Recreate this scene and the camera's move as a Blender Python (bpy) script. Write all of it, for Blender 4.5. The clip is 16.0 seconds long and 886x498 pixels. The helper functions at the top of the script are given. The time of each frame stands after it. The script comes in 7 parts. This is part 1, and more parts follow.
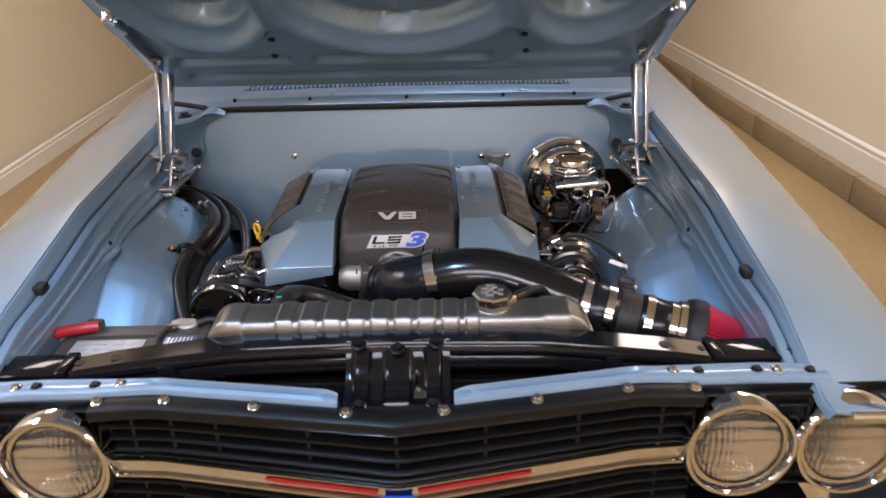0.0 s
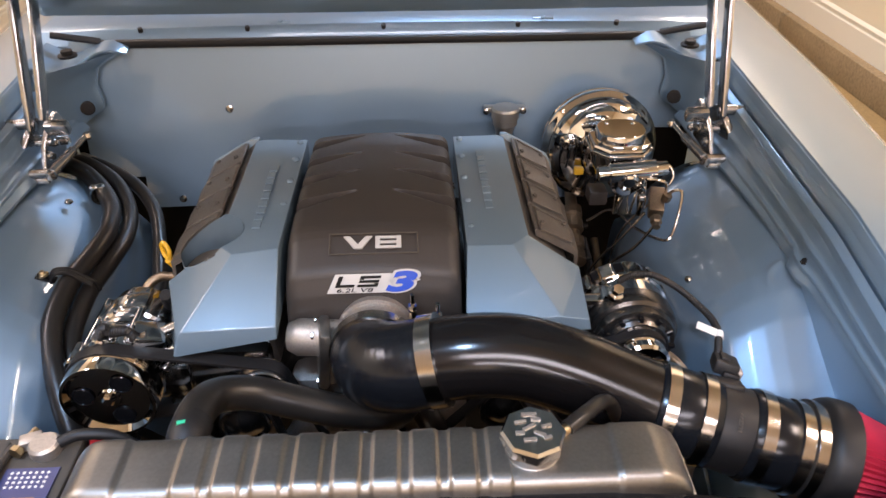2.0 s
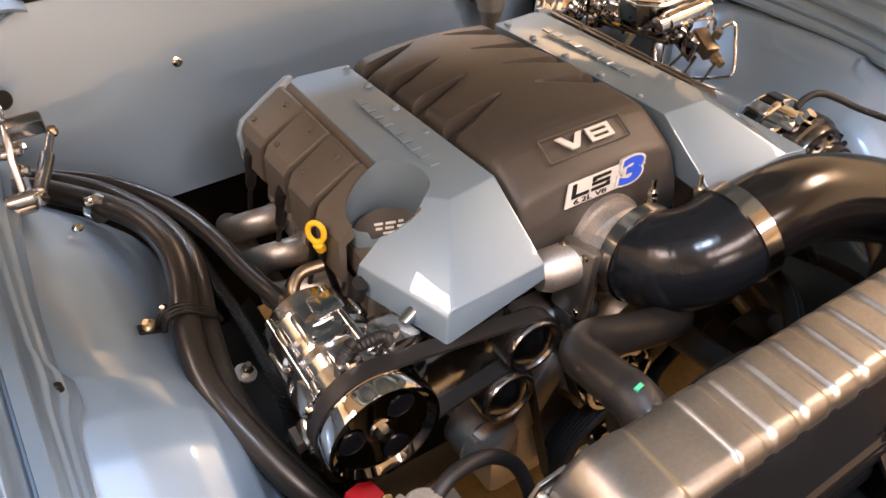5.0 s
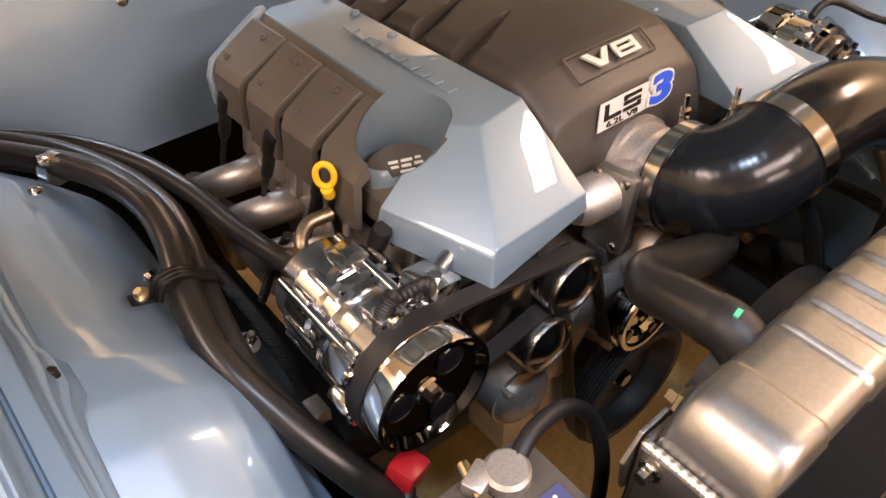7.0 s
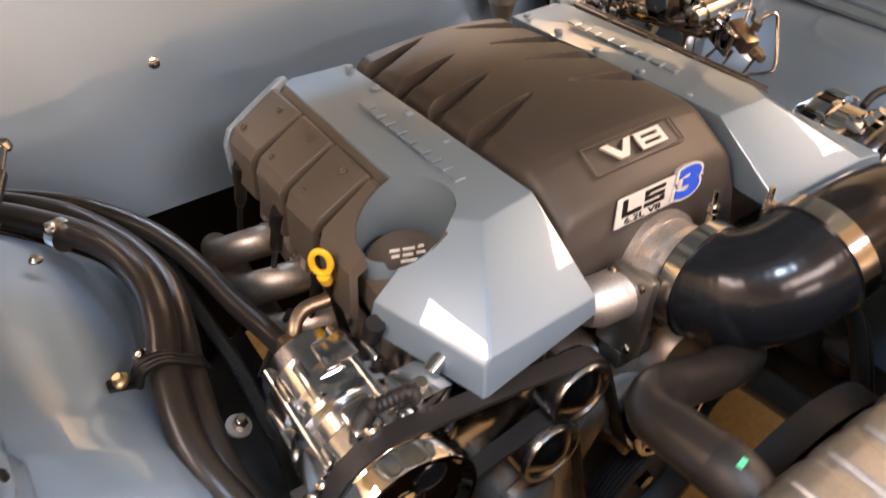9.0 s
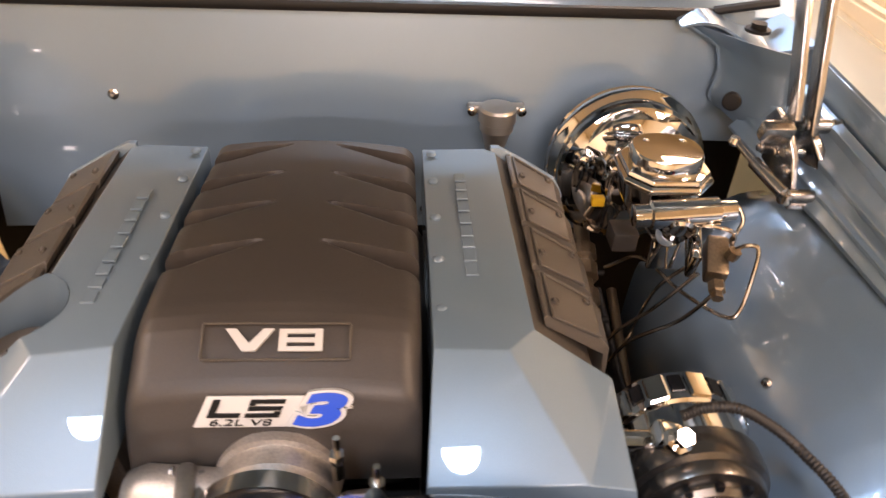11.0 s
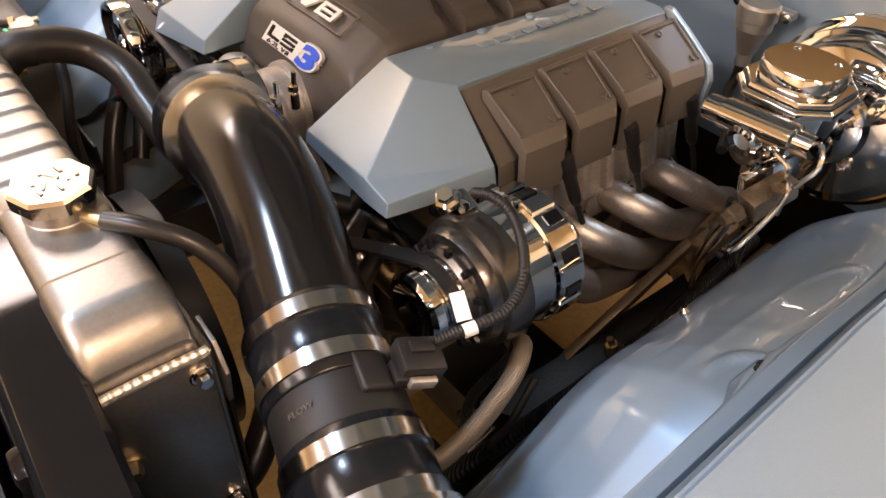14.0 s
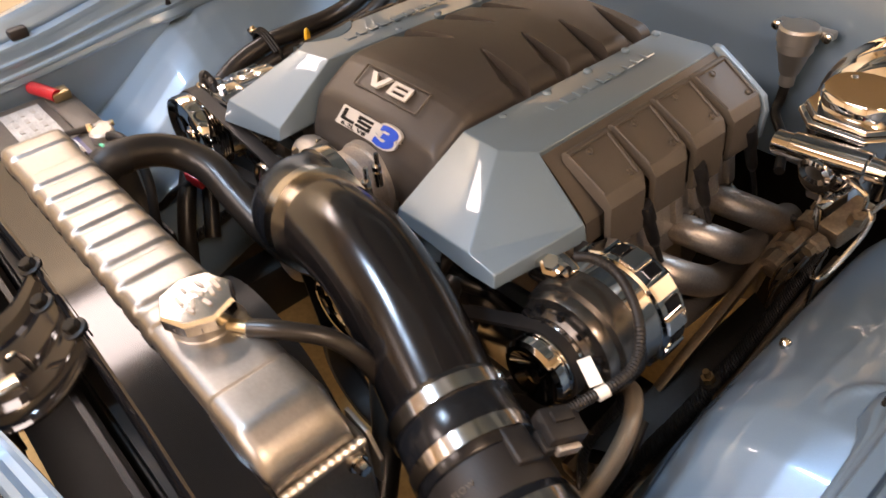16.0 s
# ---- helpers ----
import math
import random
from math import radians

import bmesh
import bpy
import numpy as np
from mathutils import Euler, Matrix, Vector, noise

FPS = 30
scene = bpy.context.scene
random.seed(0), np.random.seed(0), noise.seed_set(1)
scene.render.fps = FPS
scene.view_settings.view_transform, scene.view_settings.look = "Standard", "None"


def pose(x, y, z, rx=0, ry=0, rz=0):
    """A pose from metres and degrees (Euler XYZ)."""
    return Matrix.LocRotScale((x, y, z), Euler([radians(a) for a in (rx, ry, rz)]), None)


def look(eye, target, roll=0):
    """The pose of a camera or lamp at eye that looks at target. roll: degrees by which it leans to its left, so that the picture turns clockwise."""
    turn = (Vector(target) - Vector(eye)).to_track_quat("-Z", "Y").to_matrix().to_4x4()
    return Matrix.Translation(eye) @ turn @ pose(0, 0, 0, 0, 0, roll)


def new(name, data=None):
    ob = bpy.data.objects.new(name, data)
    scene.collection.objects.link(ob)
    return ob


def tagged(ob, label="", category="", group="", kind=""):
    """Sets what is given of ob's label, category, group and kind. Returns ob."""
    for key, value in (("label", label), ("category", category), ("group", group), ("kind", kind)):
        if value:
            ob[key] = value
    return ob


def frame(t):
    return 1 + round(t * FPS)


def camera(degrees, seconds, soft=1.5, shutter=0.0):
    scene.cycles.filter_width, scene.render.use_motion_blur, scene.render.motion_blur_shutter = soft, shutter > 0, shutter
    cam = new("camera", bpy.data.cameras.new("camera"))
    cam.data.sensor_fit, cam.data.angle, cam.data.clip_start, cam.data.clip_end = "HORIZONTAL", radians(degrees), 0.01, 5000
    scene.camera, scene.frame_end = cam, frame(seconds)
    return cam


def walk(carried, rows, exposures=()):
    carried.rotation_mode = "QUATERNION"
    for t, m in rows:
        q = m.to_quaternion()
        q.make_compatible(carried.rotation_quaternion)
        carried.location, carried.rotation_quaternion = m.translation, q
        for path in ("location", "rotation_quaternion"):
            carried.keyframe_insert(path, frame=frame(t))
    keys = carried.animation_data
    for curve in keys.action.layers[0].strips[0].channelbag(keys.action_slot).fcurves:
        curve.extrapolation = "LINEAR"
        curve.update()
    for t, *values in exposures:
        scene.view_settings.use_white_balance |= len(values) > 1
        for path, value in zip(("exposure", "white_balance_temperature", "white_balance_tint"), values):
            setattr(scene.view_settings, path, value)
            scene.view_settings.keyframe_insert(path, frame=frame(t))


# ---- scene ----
cam = camera(62.3, 16.0, 1.5, 0.4)

PATH = [
    (0, (0.081, -0.975, 1.469), (0.092, 0.837, 0.622), -1.2),
    (0.5, (0.027, -0.818, 1.477), (0.065, 0.974, 0.588), -1.3),
    (1, (-0.012, -0.668, 1.481), (0.057, 1.081, 0.513), -0.9),
    (1.5, (0.004, -0.545, 1.472), (0.076, 1.159, 0.428), -0.4),
    (2, (0.058, -0.399, 1.451), (0.125, 1.248, 0.319), -0.2),
    (2.5, (0.052, -0.293, 1.419), (0.139, 1.296, 0.208), -0.2),
    (3, (-0.083, -0.197, 1.405), (0.093, 1.334, 0.13), -1.1),
    (3.5, (-0.232, -0.157, 1.398), (0.09, 1.324, 0.093), -2.0),
    (4, (-0.31, -0.168, 1.375), (0.206, 1.26, 0.072), -1.5),
    (4.5, (-0.459, -0.123, 1.362), (0.215, 1.251, 0.074), -1.5),
    (4.7, (-0.511, -0.111, 1.349), (0.234, 1.237, 0.072), -1.0),
    (6.8, (-0.6, -0.002, 1.264), (0.342, 1.148, -0.073), -0.2),
    (7, (-0.599, 0.006, 1.253), (0.34, 1.152, -0.091), -0.1),
    (7.5, (-0.59, 0.016, 1.24), (0.342, 1.152, -0.117), -0.1),
    (8, (-0.578, 0.019, 1.242), (0.346, 1.17, -0.108), -0.3),
    (8.5, (-0.563, 0.027, 1.249), (0.336, 1.226, -0.075), -0.7),
    (9, (-0.514, 0.025, 1.27), (0.335, 1.317, 0.002), -0.9),
    (9.5, (-0.367, -0.008, 1.294), (0.373, 1.4, 0.081), -0.9),
    (10, (-0.18, -0.037, 1.31), (0.429, 1.46, 0.131), 0.2),
    (10.2, (-0.13, -0.031, 1.31), (0.413, 1.502, 0.145), 0.7),
    (12.3, (0.462, 0.015, 1.258), (-0.243, 1.383, -0.019), 4.5),
    (12.5, (0.505, 0.015, 1.246), (-0.299, 1.311, -0.048), 4.5),
    (13, (0.635, 0.025, 1.228), (-0.352, 1.152, -0.097), 4.0),
    (13.5, (0.692, 0.033, 1.234), (-0.39, 1.066, -0.093), 3.6),
    (14, (0.718, 0.041, 1.236), (-0.431, 1.006, -0.086), 2.3),
    (14.5, (0.729, 0.044, 1.239), (-0.471, 0.96, -0.073), 0.6),
    (15, (0.732, 0.041, 1.244), (-0.491, 0.937, -0.06), -1.2),
    (15.5, (0.712, 0.018, 1.266), (-0.506, 0.929, -0.032), -3.0),
    (16, (0.661, -0.022, 1.304), (-0.537, 0.929, 0.014), -5.3),
]
EXPOSURES = [(0.0, -0.56, 6000, 20), (1.5, -0.30, 6250, 21), (2.5, 0.0, 6750, 23), (4.0, 0.18, 7800, 28), (7.0, 0.28, 7900, 28), (10.0, 0.22, 7850, 28), (12.5, 0.20, 7900, 27), (14.5, 0.20, 7800, 26), (16.0, 0.04, 7750, 25)]
walk(cam, [(t, look(eye, target, roll)) for t, eye, target, roll in PATH], EXPOSURES)

# ---------------------------------------------------------------- world and light
world = bpy.data.worlds.new("world")
scene.world = world
world.use_nodes = True
world.node_tree.nodes["Background"].inputs[0].default_value = (0.75, 0.85, 1.0, 1)
world.node_tree.nodes["Background"].inputs[1].default_value = 0.3


def area(name, eye, target, sx, sy, power, color):
    d = bpy.data.lights.new(name, "AREA")
    d.shape, d.size, d.size_y, d.energy, d.color = "RECTANGLE", sx, sy, power, color
    ob = new(name, d)
    ob.matrix_world = look(eye, target)
    return d


WARM, COOL = (1.0, 0.86, 0.72), (0.42, 0.70, 1.0)
area("ceiling_lamp_nose", (-0.50, -0.55, 2.74), (-0.50, -0.55, 0), 0.3, 0.3, 42, COOL).shape = "ELLIPSE"
area("ceiling_lamp_west", (-2.10, 0.3, 2.74), (-2.10, 0.3, 0), 0.5, 1.2, 46, (0.95, 0.94, 0.96))
# Unseen cool lamp behind the bonnet, added to brighten the cowl.
area("fill_lamp_north", (0.4, 2.7, 2.74), (0.4, 2.7, 0), 1.0, 0.4, 52, (0.48, 0.74, 1.0))
area("ceiling_lamp_west", (-2.00, 2.8, 2.74), (-2.00, 2.8, 0), 0.5, 1.2, 30, WARM)
area("ceiling_lamp_east", (2.10, -0.30, 2.74), (2.10, -0.30, 0), 0.42, 0.7, 44, WARM)
area("ceiling_lamp_east", (1.92, 3.2, 2.74), (1.92, 3.2, 0), 0.5, 1.2, 48, WARM)
# Unseen south lamps, added to brighten the firewall, bonnet underside and end wall.
area("fill_lamp_south", (0.1, -2.0, 2.74), (0.1, -2.0, 0), 2.0, 0.7, 88, (0.95, 0.94, 0.96))
area("fill_lamp_south", (0.0, -4.7, 2.74), (0.0, -4.7, 0), 1.6, 0.5, 125, (0.95, 0.94, 0.96))

# ---------------------------------------------------------------- materials


def mat(name, color, metal=0.0, rough=0.5, coat=0.0, vary=0.12, scale=8.0, fine=0.0, fscale=300.0, bump=0.0, spec=0.4, coat_rough=0.03, rvary=0.1):
    m = bpy.data.materials.new(name)
    m.use_nodes = True
    nt = m.node_tree
    b = nt.nodes["Principled BSDF"]
    b.inputs["Metallic"].default_value = metal
    b.inputs["Coat Weight"].default_value = coat
    b.inputs["Coat Roughness"].default_value = coat_rough
    b.inputs["Specular IOR Level"].default_value = spec
    co = nt.nodes.new("ShaderNodeTexCoord")
    n1 = nt.nodes.new("ShaderNodeTexNoise")
    n1.inputs["Scale"].default_value = scale
    n1.inputs["Detail"].default_value = 5
    n2 = nt.nodes.new("ShaderNodeTexNoise")
    n2.inputs["Scale"].default_value = fscale
    n2.inputs["Detail"].default_value = 2
    for n in (n1, n2):
        nt.links.new(co.outputs["Object"], n.inputs["Vector"])
    ramp = nt.nodes.new("ShaderNodeMix")
    ramp.data_type = "RGBA"
    ramp.inputs[6].default_value = (*[c * (1 - vary) for c in color], 1)
    ramp.inputs[7].default_value = (*[min(1, c * (1 + vary)) for c in color], 1)
    nt.links.new(n1.outputs["Fac"], ramp.inputs[0])
    out = ramp.outputs[2]
    if fine:
        mx = nt.nodes.new("ShaderNodeMix")
        mx.data_type, mx.blend_type = "RGBA", "OVERLAY"
        mx.inputs[0].default_value = fine
        nt.links.new(out, mx.inputs[6])
        nt.links.new(n2.outputs["Fac"], mx.inputs[7])
        out = mx.outputs[2]
    nt.links.new(out, b.inputs["Base Color"])
    mr = nt.nodes.new("ShaderNodeMapRange")
    mr.inputs[3].default_value, mr.inputs[4].default_value = max(0.0, rough * (1 - rvary * 2)), rough * (1 + rvary * 2)
    nt.links.new(n1.outputs["Fac"], mr.inputs[0])
    nt.links.new(mr.outputs[0], b.inputs["Roughness"])
    if bump:
        bp = nt.nodes.new("ShaderNodeBump")
        bp.inputs["Strength"].default_value = bump
        bp.inputs["Distance"].default_value = 0.002
        nt.links.new(n2.outputs["Fac"], bp.inputs["Height"])
        nt.links.new(bp.outputs[0], b.inputs["Normal"])
    return m


def banded(name, color, axis, scale, rough, metal, strength, distort=0.0):
    """A material with fine parallel lines along one object axis (brushing, flutes, braid)."""
    m = mat(name, color, metal, rough)
    nt = m.node_tree
    b = nt.nodes["Principled BSDF"]
    w = nt.nodes.new("ShaderNodeTexWave")
    w.bands_direction = axis
    w.inputs["Scale"].default_value = scale
    w.inputs["Distortion"].default_value = distort
    co = nt.nodes.new("ShaderNodeTexCoord")
    nt.links.new(co.outputs["Object"], w.inputs["Vector"])
    bp = nt.nodes.new("ShaderNodeBump")
    bp.inputs["Strength"].default_value, bp.inputs["Distance"].default_value = strength, 0.002
    nt.links.new(w.outputs["Fac"], bp.inputs["Height"])
    nt.links.new(bp.outputs[0], b.inputs["Normal"])
    return m


PAINT = mat("blue_metallic_paint", (0.215, 0.320, 0.425), 0.36, 0.33, 1.0, 0.05, 3.0, 0.10, 1400.0, coat_rough=0.025)
COVERPAINT = mat("blue_cover_paint", (0.165, 0.235, 0.294), 0.25, 0.42, 0.85, 0.05, 6.0, 0.12, 1600.0, coat_rough=0.02)
BLACKGLOSS = mat("black_gloss_paint", (0.006, 0.006, 0.007), 0.0, 0.08, 0.0, 0.3, 5.0, spec=0.32)
# Black satin parts; its black also stands for shade in openings and gaps.
BLACKSATIN = mat("black_satin_paint_and_shade", (0.005, 0.005, 0.005), 0.0, 0.4, 0.0, 0.3, 9.0, bump=0.02, spec=0.25)
PLASTIC = mat("black_moulded_plastic", (0.047, 0.040, 0.035), 0.0, 0.42, 0.0, 0.15, 7.0, 0.3, 900.0, 0.10)
PLASTIC2 = mat("grained_black_plastic", (0.082, 0.070, 0.058), 0.0, 0.40, 0.0, 0.2, 12.0, 0.3, 1200.0, 0.15)
RUBBER = mat("black_rubber", (0.011, 0.010, 0.010), 0.0, 0.5, 0.0, 0.3, 20.0, 0.2, 500.0, 0.10)
HOSERUB = mat("rubber_hose", (0.017, 0.0145, 0.0125), 0.0, 0.30, 0.0, 0.3, 14.0, 0.2, 700.0, 0.06)
SILICONE = mat("black_silicone", (0.007, 0.008, 0.010), 0.0, 0.20, 0.0, 0.3, 25.0, 0.2, 300.0, 0.05, spec=0.35)
TUBEBLACK = mat("black_coated_tube", (0.007, 0.006, 0.006), 0.0, 0.17, 0.0, 0.3, 10.0, 0.2, 500.0, 0.02, spec=0.5)
CHROME = mat("chrome", (0.60, 0.59, 0.58), 1.0, 0.05, 0.0, 0.03, 10.0)
POLISHED = mat("polished_aluminium", (0.66, 0.645, 0.62), 1.0, 0.14, 0.0, 0.06, 20.0)
BUFFED = mat("buffed_aluminium", (0.50, 0.515, 0.53), 1.0, 0.17, 0.0, 0.12, 40.0, 0.15, 300.0, 0.04)
ALU = mat("brushed_aluminium", (0.32, 0.305, 0.285), 1.0, 0.40, 0.0, 0.08, 16.0, 0.15, 260.0, 0.05)
CAST = mat("cast_aluminium", (0.50, 0.46, 0.42), 0.9, 0.48, 0.0, 0.15, 22.0, 0.3, 420.0, 0.10)
STEEL = mat("stainless_steel", (0.56, 0.53, 0.49), 1.0, 0.16, 0.0, 0.08, 30.0)
HEADER = mat("coated_header_steel", (0.40, 0.37, 0.34), 0.9, 0.44, 0.0, 0.18, 25.0, 0.3, 300.0, 0.1)
BRASS = mat("yellow_zinc", (0.42, 0.33, 0.20), 1.0, 0.36, 0.0, 0.15, 40.0)
IRON = mat("dark_painted_iron", (0.012, 0.011, 0.010), 0.2, 0.5, 0.0, 0.4, 18.0, 0.4, 260.0, 0.3)
ROD = mat("worn_steel_rod", (0.26, 0.20, 0.14), 0.9, 0.36, 0.0, 0.25, 26.0, 0.3, 300.0, 0.1)
FINS = banded("black_fins", (0.006, 0.006, 0.006), "Z", 55.0, 0.4, 0.3, 0.6)
GRILLEBLK = mat("black_grille_paint", (0.005, 0.005, 0.005), 0.0, 0.40, 0.0, 0.2, 12.0, spec=0.25)
RED = mat("red_filter_gauze", (0.45, 0.02, 0.05), 0.0, 0.6, 0.0, 0.15, 30.0, 0.3, 900.0, 0.3)
REDPLASTIC = mat("red_plastic", (0.42, 0.015, 0.02), 0.0, 0.35, 0.2, 0.1, 20.0)
YELLOW = mat("yellow_plastic", (0.85, 0.48, 0.03), 0.0, 0.35, 0.2, 0.08, 20.0)
ORANGEPRINT = mat("orange_print", (0.50, 0.24, 0.05), 0.0, 0.4)
WHITE = mat("white_label", (0.75, 0.74, 0.70), 0.0, 0.35, 0.3, 0.05, 20.0)
WORNWHITE = mat("worn_white_label", (0.40, 0.39, 0.37), 0.0, 0.5, 0.0, 0.45, 45.0, 0.4, 260.0)
GREYLABEL = mat("grey_label", (0.36, 0.34, 0.31), 0.0, 0.4, 0.2, 0.08, 20.0)
SILVER = mat("silver_lettering", (0.54, 0.53, 0.51), 0.15, 0.5, 0.0, 0.05, 20.0)
BLUE = mat("royal_blue_enamel", (0.01, 0.07, 0.50), 0.0, 0.4, 0.1, 0.05, 20.0)
BLUELABEL = mat("blue_label", (0.06, 0.066, 0.16), 0.0, 0.3, 0.5, 0.08, 20.0)
GREEN = mat("green_mark", (0.02, 0.45, 0.25), 0.0, 0.4)
WALLPAINT = mat("cream_wall_paint", (0.80, 0.68, 0.47), 0.0, 0.55, 0.0, 0.03, 1.3, 0.06, 120.0, 0.04)
TRIMPAINT = mat("cream_trim_paint", (0.82, 0.74, 0.58), 0.0, 0.4, 0.0, 0.03, 2.0)
CEILPAINT = mat("white_ceiling_paint", (0.62, 0.55, 0.46), 0.0, 0.6, 0.0, 0.02, 1.5)
FLOORMAT = mat("tan_sealed_concrete", (0.34, 0.23, 0.10), 0.0, 0.42, 0.1, 0.14, 5.0, 0.35, 90.0, 0.05)
KERBMAT = mat("stained_concrete", (0.30, 0.21, 0.11), 0.0, 0.6, 0.0, 0.3, 4.0, 0.4, 60.0, 0.2)
BEAD = banded("weld_bead", (0.70, 0.67, 0.62), "Y", 45.0, 0.4, 1.0, 0.45)
BRAID = banded("braided_steel", (0.30, 0.25, 0.19), "DIAGONAL", 420.0, 0.45, 0.7, 0.5)
CORRUGATED = banded("corrugated_loom", (0.015, 0.014, 0.013), "DIAGONAL", 120.0, 0.4, 0.0, 0.9)
REFLECTOR = mat("silvered_reflector", (0.88, 0.90, 0.92), 0.95, 0.10, 0.0, 0.05, 20.0)


def glass_material():
    """Clear lens glass with moulded flutes, upright and crosswise."""
    m = mat("fluted_lens_glass", (0.97, 0.96, 0.92), 0.0, 0.03, 0.0, 0.02)
    nt = m.node_tree
    b = nt.nodes["Principled BSDF"]
    b.inputs["Transmission Weight"].default_value = 0.97
    b.inputs["IOR"].default_value = 1.18
    co = nt.nodes.new("ShaderNodeTexCoord")
    add = nt.nodes.new("ShaderNodeMath")
    for axis, k, socket in (("X", 40.0, 0), ("Z", 16.0, 1)):
        w = nt.nodes.new("ShaderNodeTexWave")
        w.bands_direction = axis
        w.inputs["Scale"].default_value = k
        w.inputs["Distortion"].default_value = 0.6
        nt.links.new(co.outputs["Object"], w.inputs["Vector"])
        nt.links.new(w.outputs["Fac"], add.inputs[socket])
    bp = nt.nodes.new("ShaderNodeBump")
    bp.inputs["Strength"].default_value, bp.inputs["Distance"].default_value = 0.6, 0.003
    nt.links.new(add.outputs[0], bp.inputs["Height"])
    nt.links.new(bp.outputs[0], b.inputs["Normal"])
    return m


GLASS = glass_material()
BILLET = mat("satin_billet_steel", (0.40, 0.39, 0.38), 1.0, 0.24, 0.0, 0.1, 30.0, 0.2, 300.0, 0.03)
SATINALU = mat("satin_aluminium", (0.62, 0.59, 0.55), 0.85, 0.34, 0.0, 0.08, 20.0)

# ---------------------------------------------------------------- mesh tools


def unit(v):
    v = Vector(v)
    return v.normalized()


def frame_of(axis):
    z = unit(axis)
    x = z.cross(Vector((0, 0, 1)) if abs(z.z) < 0.9 else Vector((1, 0, 0))).normalized()
    return x, z.cross(x), z


def spline(pts, n=8):
    """Points on a smooth curve through pts."""
    p = [Vector(q) for q in pts]
    p = [p[0] * 2 - p[1], *p, p[-1] * 2 - p[-2]]
    out = []
    for i in range(1, len(p) - 2):
        a, b, c, d = p[i - 1 : i + 3]
        for k in range(n):
            t = k / n
            out.append(0.5 * (2 * b + (c - a) * t + (2 * a - 5 * b + 4 * c - d) * t * t + (3 * b - a - 3 * c + d) * t**3))
    return out + [p[-2]]


class Shape:
    """Collects the faces of one mesh."""

    def __init__(self):
        self.v, self.f, self.bevelled = [], [], 0.0

    def add(self, verts, faces):
        k = len(self.v)
        self.v += [tuple(p) for p in verts]
        self.f += [tuple(i + k for i in f) for f in faces]
        return self

    def box(self, c, s, m=None, bev=0.0, seg=2):
        bm = bmesh.new()
        bmesh.ops.create_cube(bm, size=1, matrix=Matrix.Diagonal((*s, 1)))
        if bev:
            bmesh.ops.bevel(bm, geom=bm.edges[:], offset=bev, segments=seg, profile=0.5, affect="EDGES")
        r = Matrix.Translation(c) @ (m or Matrix.Identity(4))
        bm.verts.index_update()
        self.add([r @ v.co for v in bm.verts], [[v.index for v in f.verts] for f in bm.faces])
        bm.free()
        return self

    def lathe(self, p0, axis, prof, n=28, a0=0.0, a1=2 * math.pi):
        """prof: (radius, height along the axis) from one end to the other."""
        x, y, z = frame_of(axis)
        p0, full = Vector(p0), a1 - a0 > 6.28
        cols = n if full else n + 1
        vs = [p0 + z * h + (x * math.cos(a0 + (a1 - a0) * k / n) + y * math.sin(a0 + (a1 - a0) * k / n)) * r for r, h in prof for k in range(cols)]
        fs = [(i * cols + k, i * cols + (k + 1) % cols, (i + 1) * cols + (k + 1) % cols, (i + 1) * cols + k) for i in range(len(prof) - 1) for k in range(n)]
        if full:
            for i in (0, len(prof) - 1):
                if prof[i][0] > 1e-5:
                    fs.append(tuple(i * cols + k for k in range(cols)))
        return self.add(vs, fs)

    def cyl(self, p0, p1, r, n=24, ch=0.0):
        p0, p1 = Vector(p0), Vector(p1)
        h = (p1 - p0).length
        prof = [(r - ch, 0), (r, ch), (r, h - ch), (r - ch, h)] if ch else [(r, 0), (r, h)]
        return self.lathe(p0, p1 - p0, prof, n)

    def tube(self, pts, r, n=14, sub=8, smooth=True):
        q = spline(pts, sub) if smooth else [Vector(p) for p in pts]
        rs = r if callable(r) else (lambda t: r)
        tang = [(q[min(i + 1, len(q) - 1)] - q[max(i - 1, 0)]).normalized() for i in range(len(q))]
        x, _, _ = frame_of(tang[0])
        vs = []
        for i, (p, t) in enumerate(zip(q, tang)):
            x = (x - t * x.dot(t)).normalized()
            y = t.cross(x)
            rad = rs(i / (len(q) - 1))
            vs += [p + (x * math.cos(2 * math.pi * k / n) + y * math.sin(2 * math.pi * k / n)) * rad for k in range(n)]
        fs = [(i * n + k, i * n + (k + 1) % n, (i + 1) * n + (k + 1) % n, (i + 1) * n + k) for i in range(len(q) - 1) for k in range(n)]
        fs += [tuple(range(n)), tuple((len(q) - 1) * n + k for k in range(n))]
        return self.add(vs, fs)

    def grid(self, fn, us, vs, thick=None):
        """A sheet fn(u, v); with thick, the sheet and its back, moved by that vector, closed all round."""
        nu, nv = len(us), len(vs)
        a = [Vector(fn(u, v)) for u in us for v in vs]
        fa = [(i * nv + j, i * nv + j + 1, (i + 1) * nv + j + 1, (i + 1) * nv + j) for i in range(nu - 1) for j in range(nv - 1)]
        if thick is None:
            return self.add(a, fa)
        k = len(a)
        b = [p + Vector(thick) for p in a]
        fb = [tuple(i + k for i in reversed(f)) for f in fa]
        rim = [j for j in range(nv)] + [i * nv + nv - 1 for i in range(1, nu)] + [(nu - 1) * nv + j for j in range(nv - 2, -1, -1)] + [i * nv for i in range(nu - 2, 0, -1)]
        fr = [(rim[i], rim[(i + 1) % len(rim)], rim[(i + 1) % len(rim)] + k, rim[i] + k) for i in range(len(rim))]
        return self.add(a + b, fa + fb + fr)

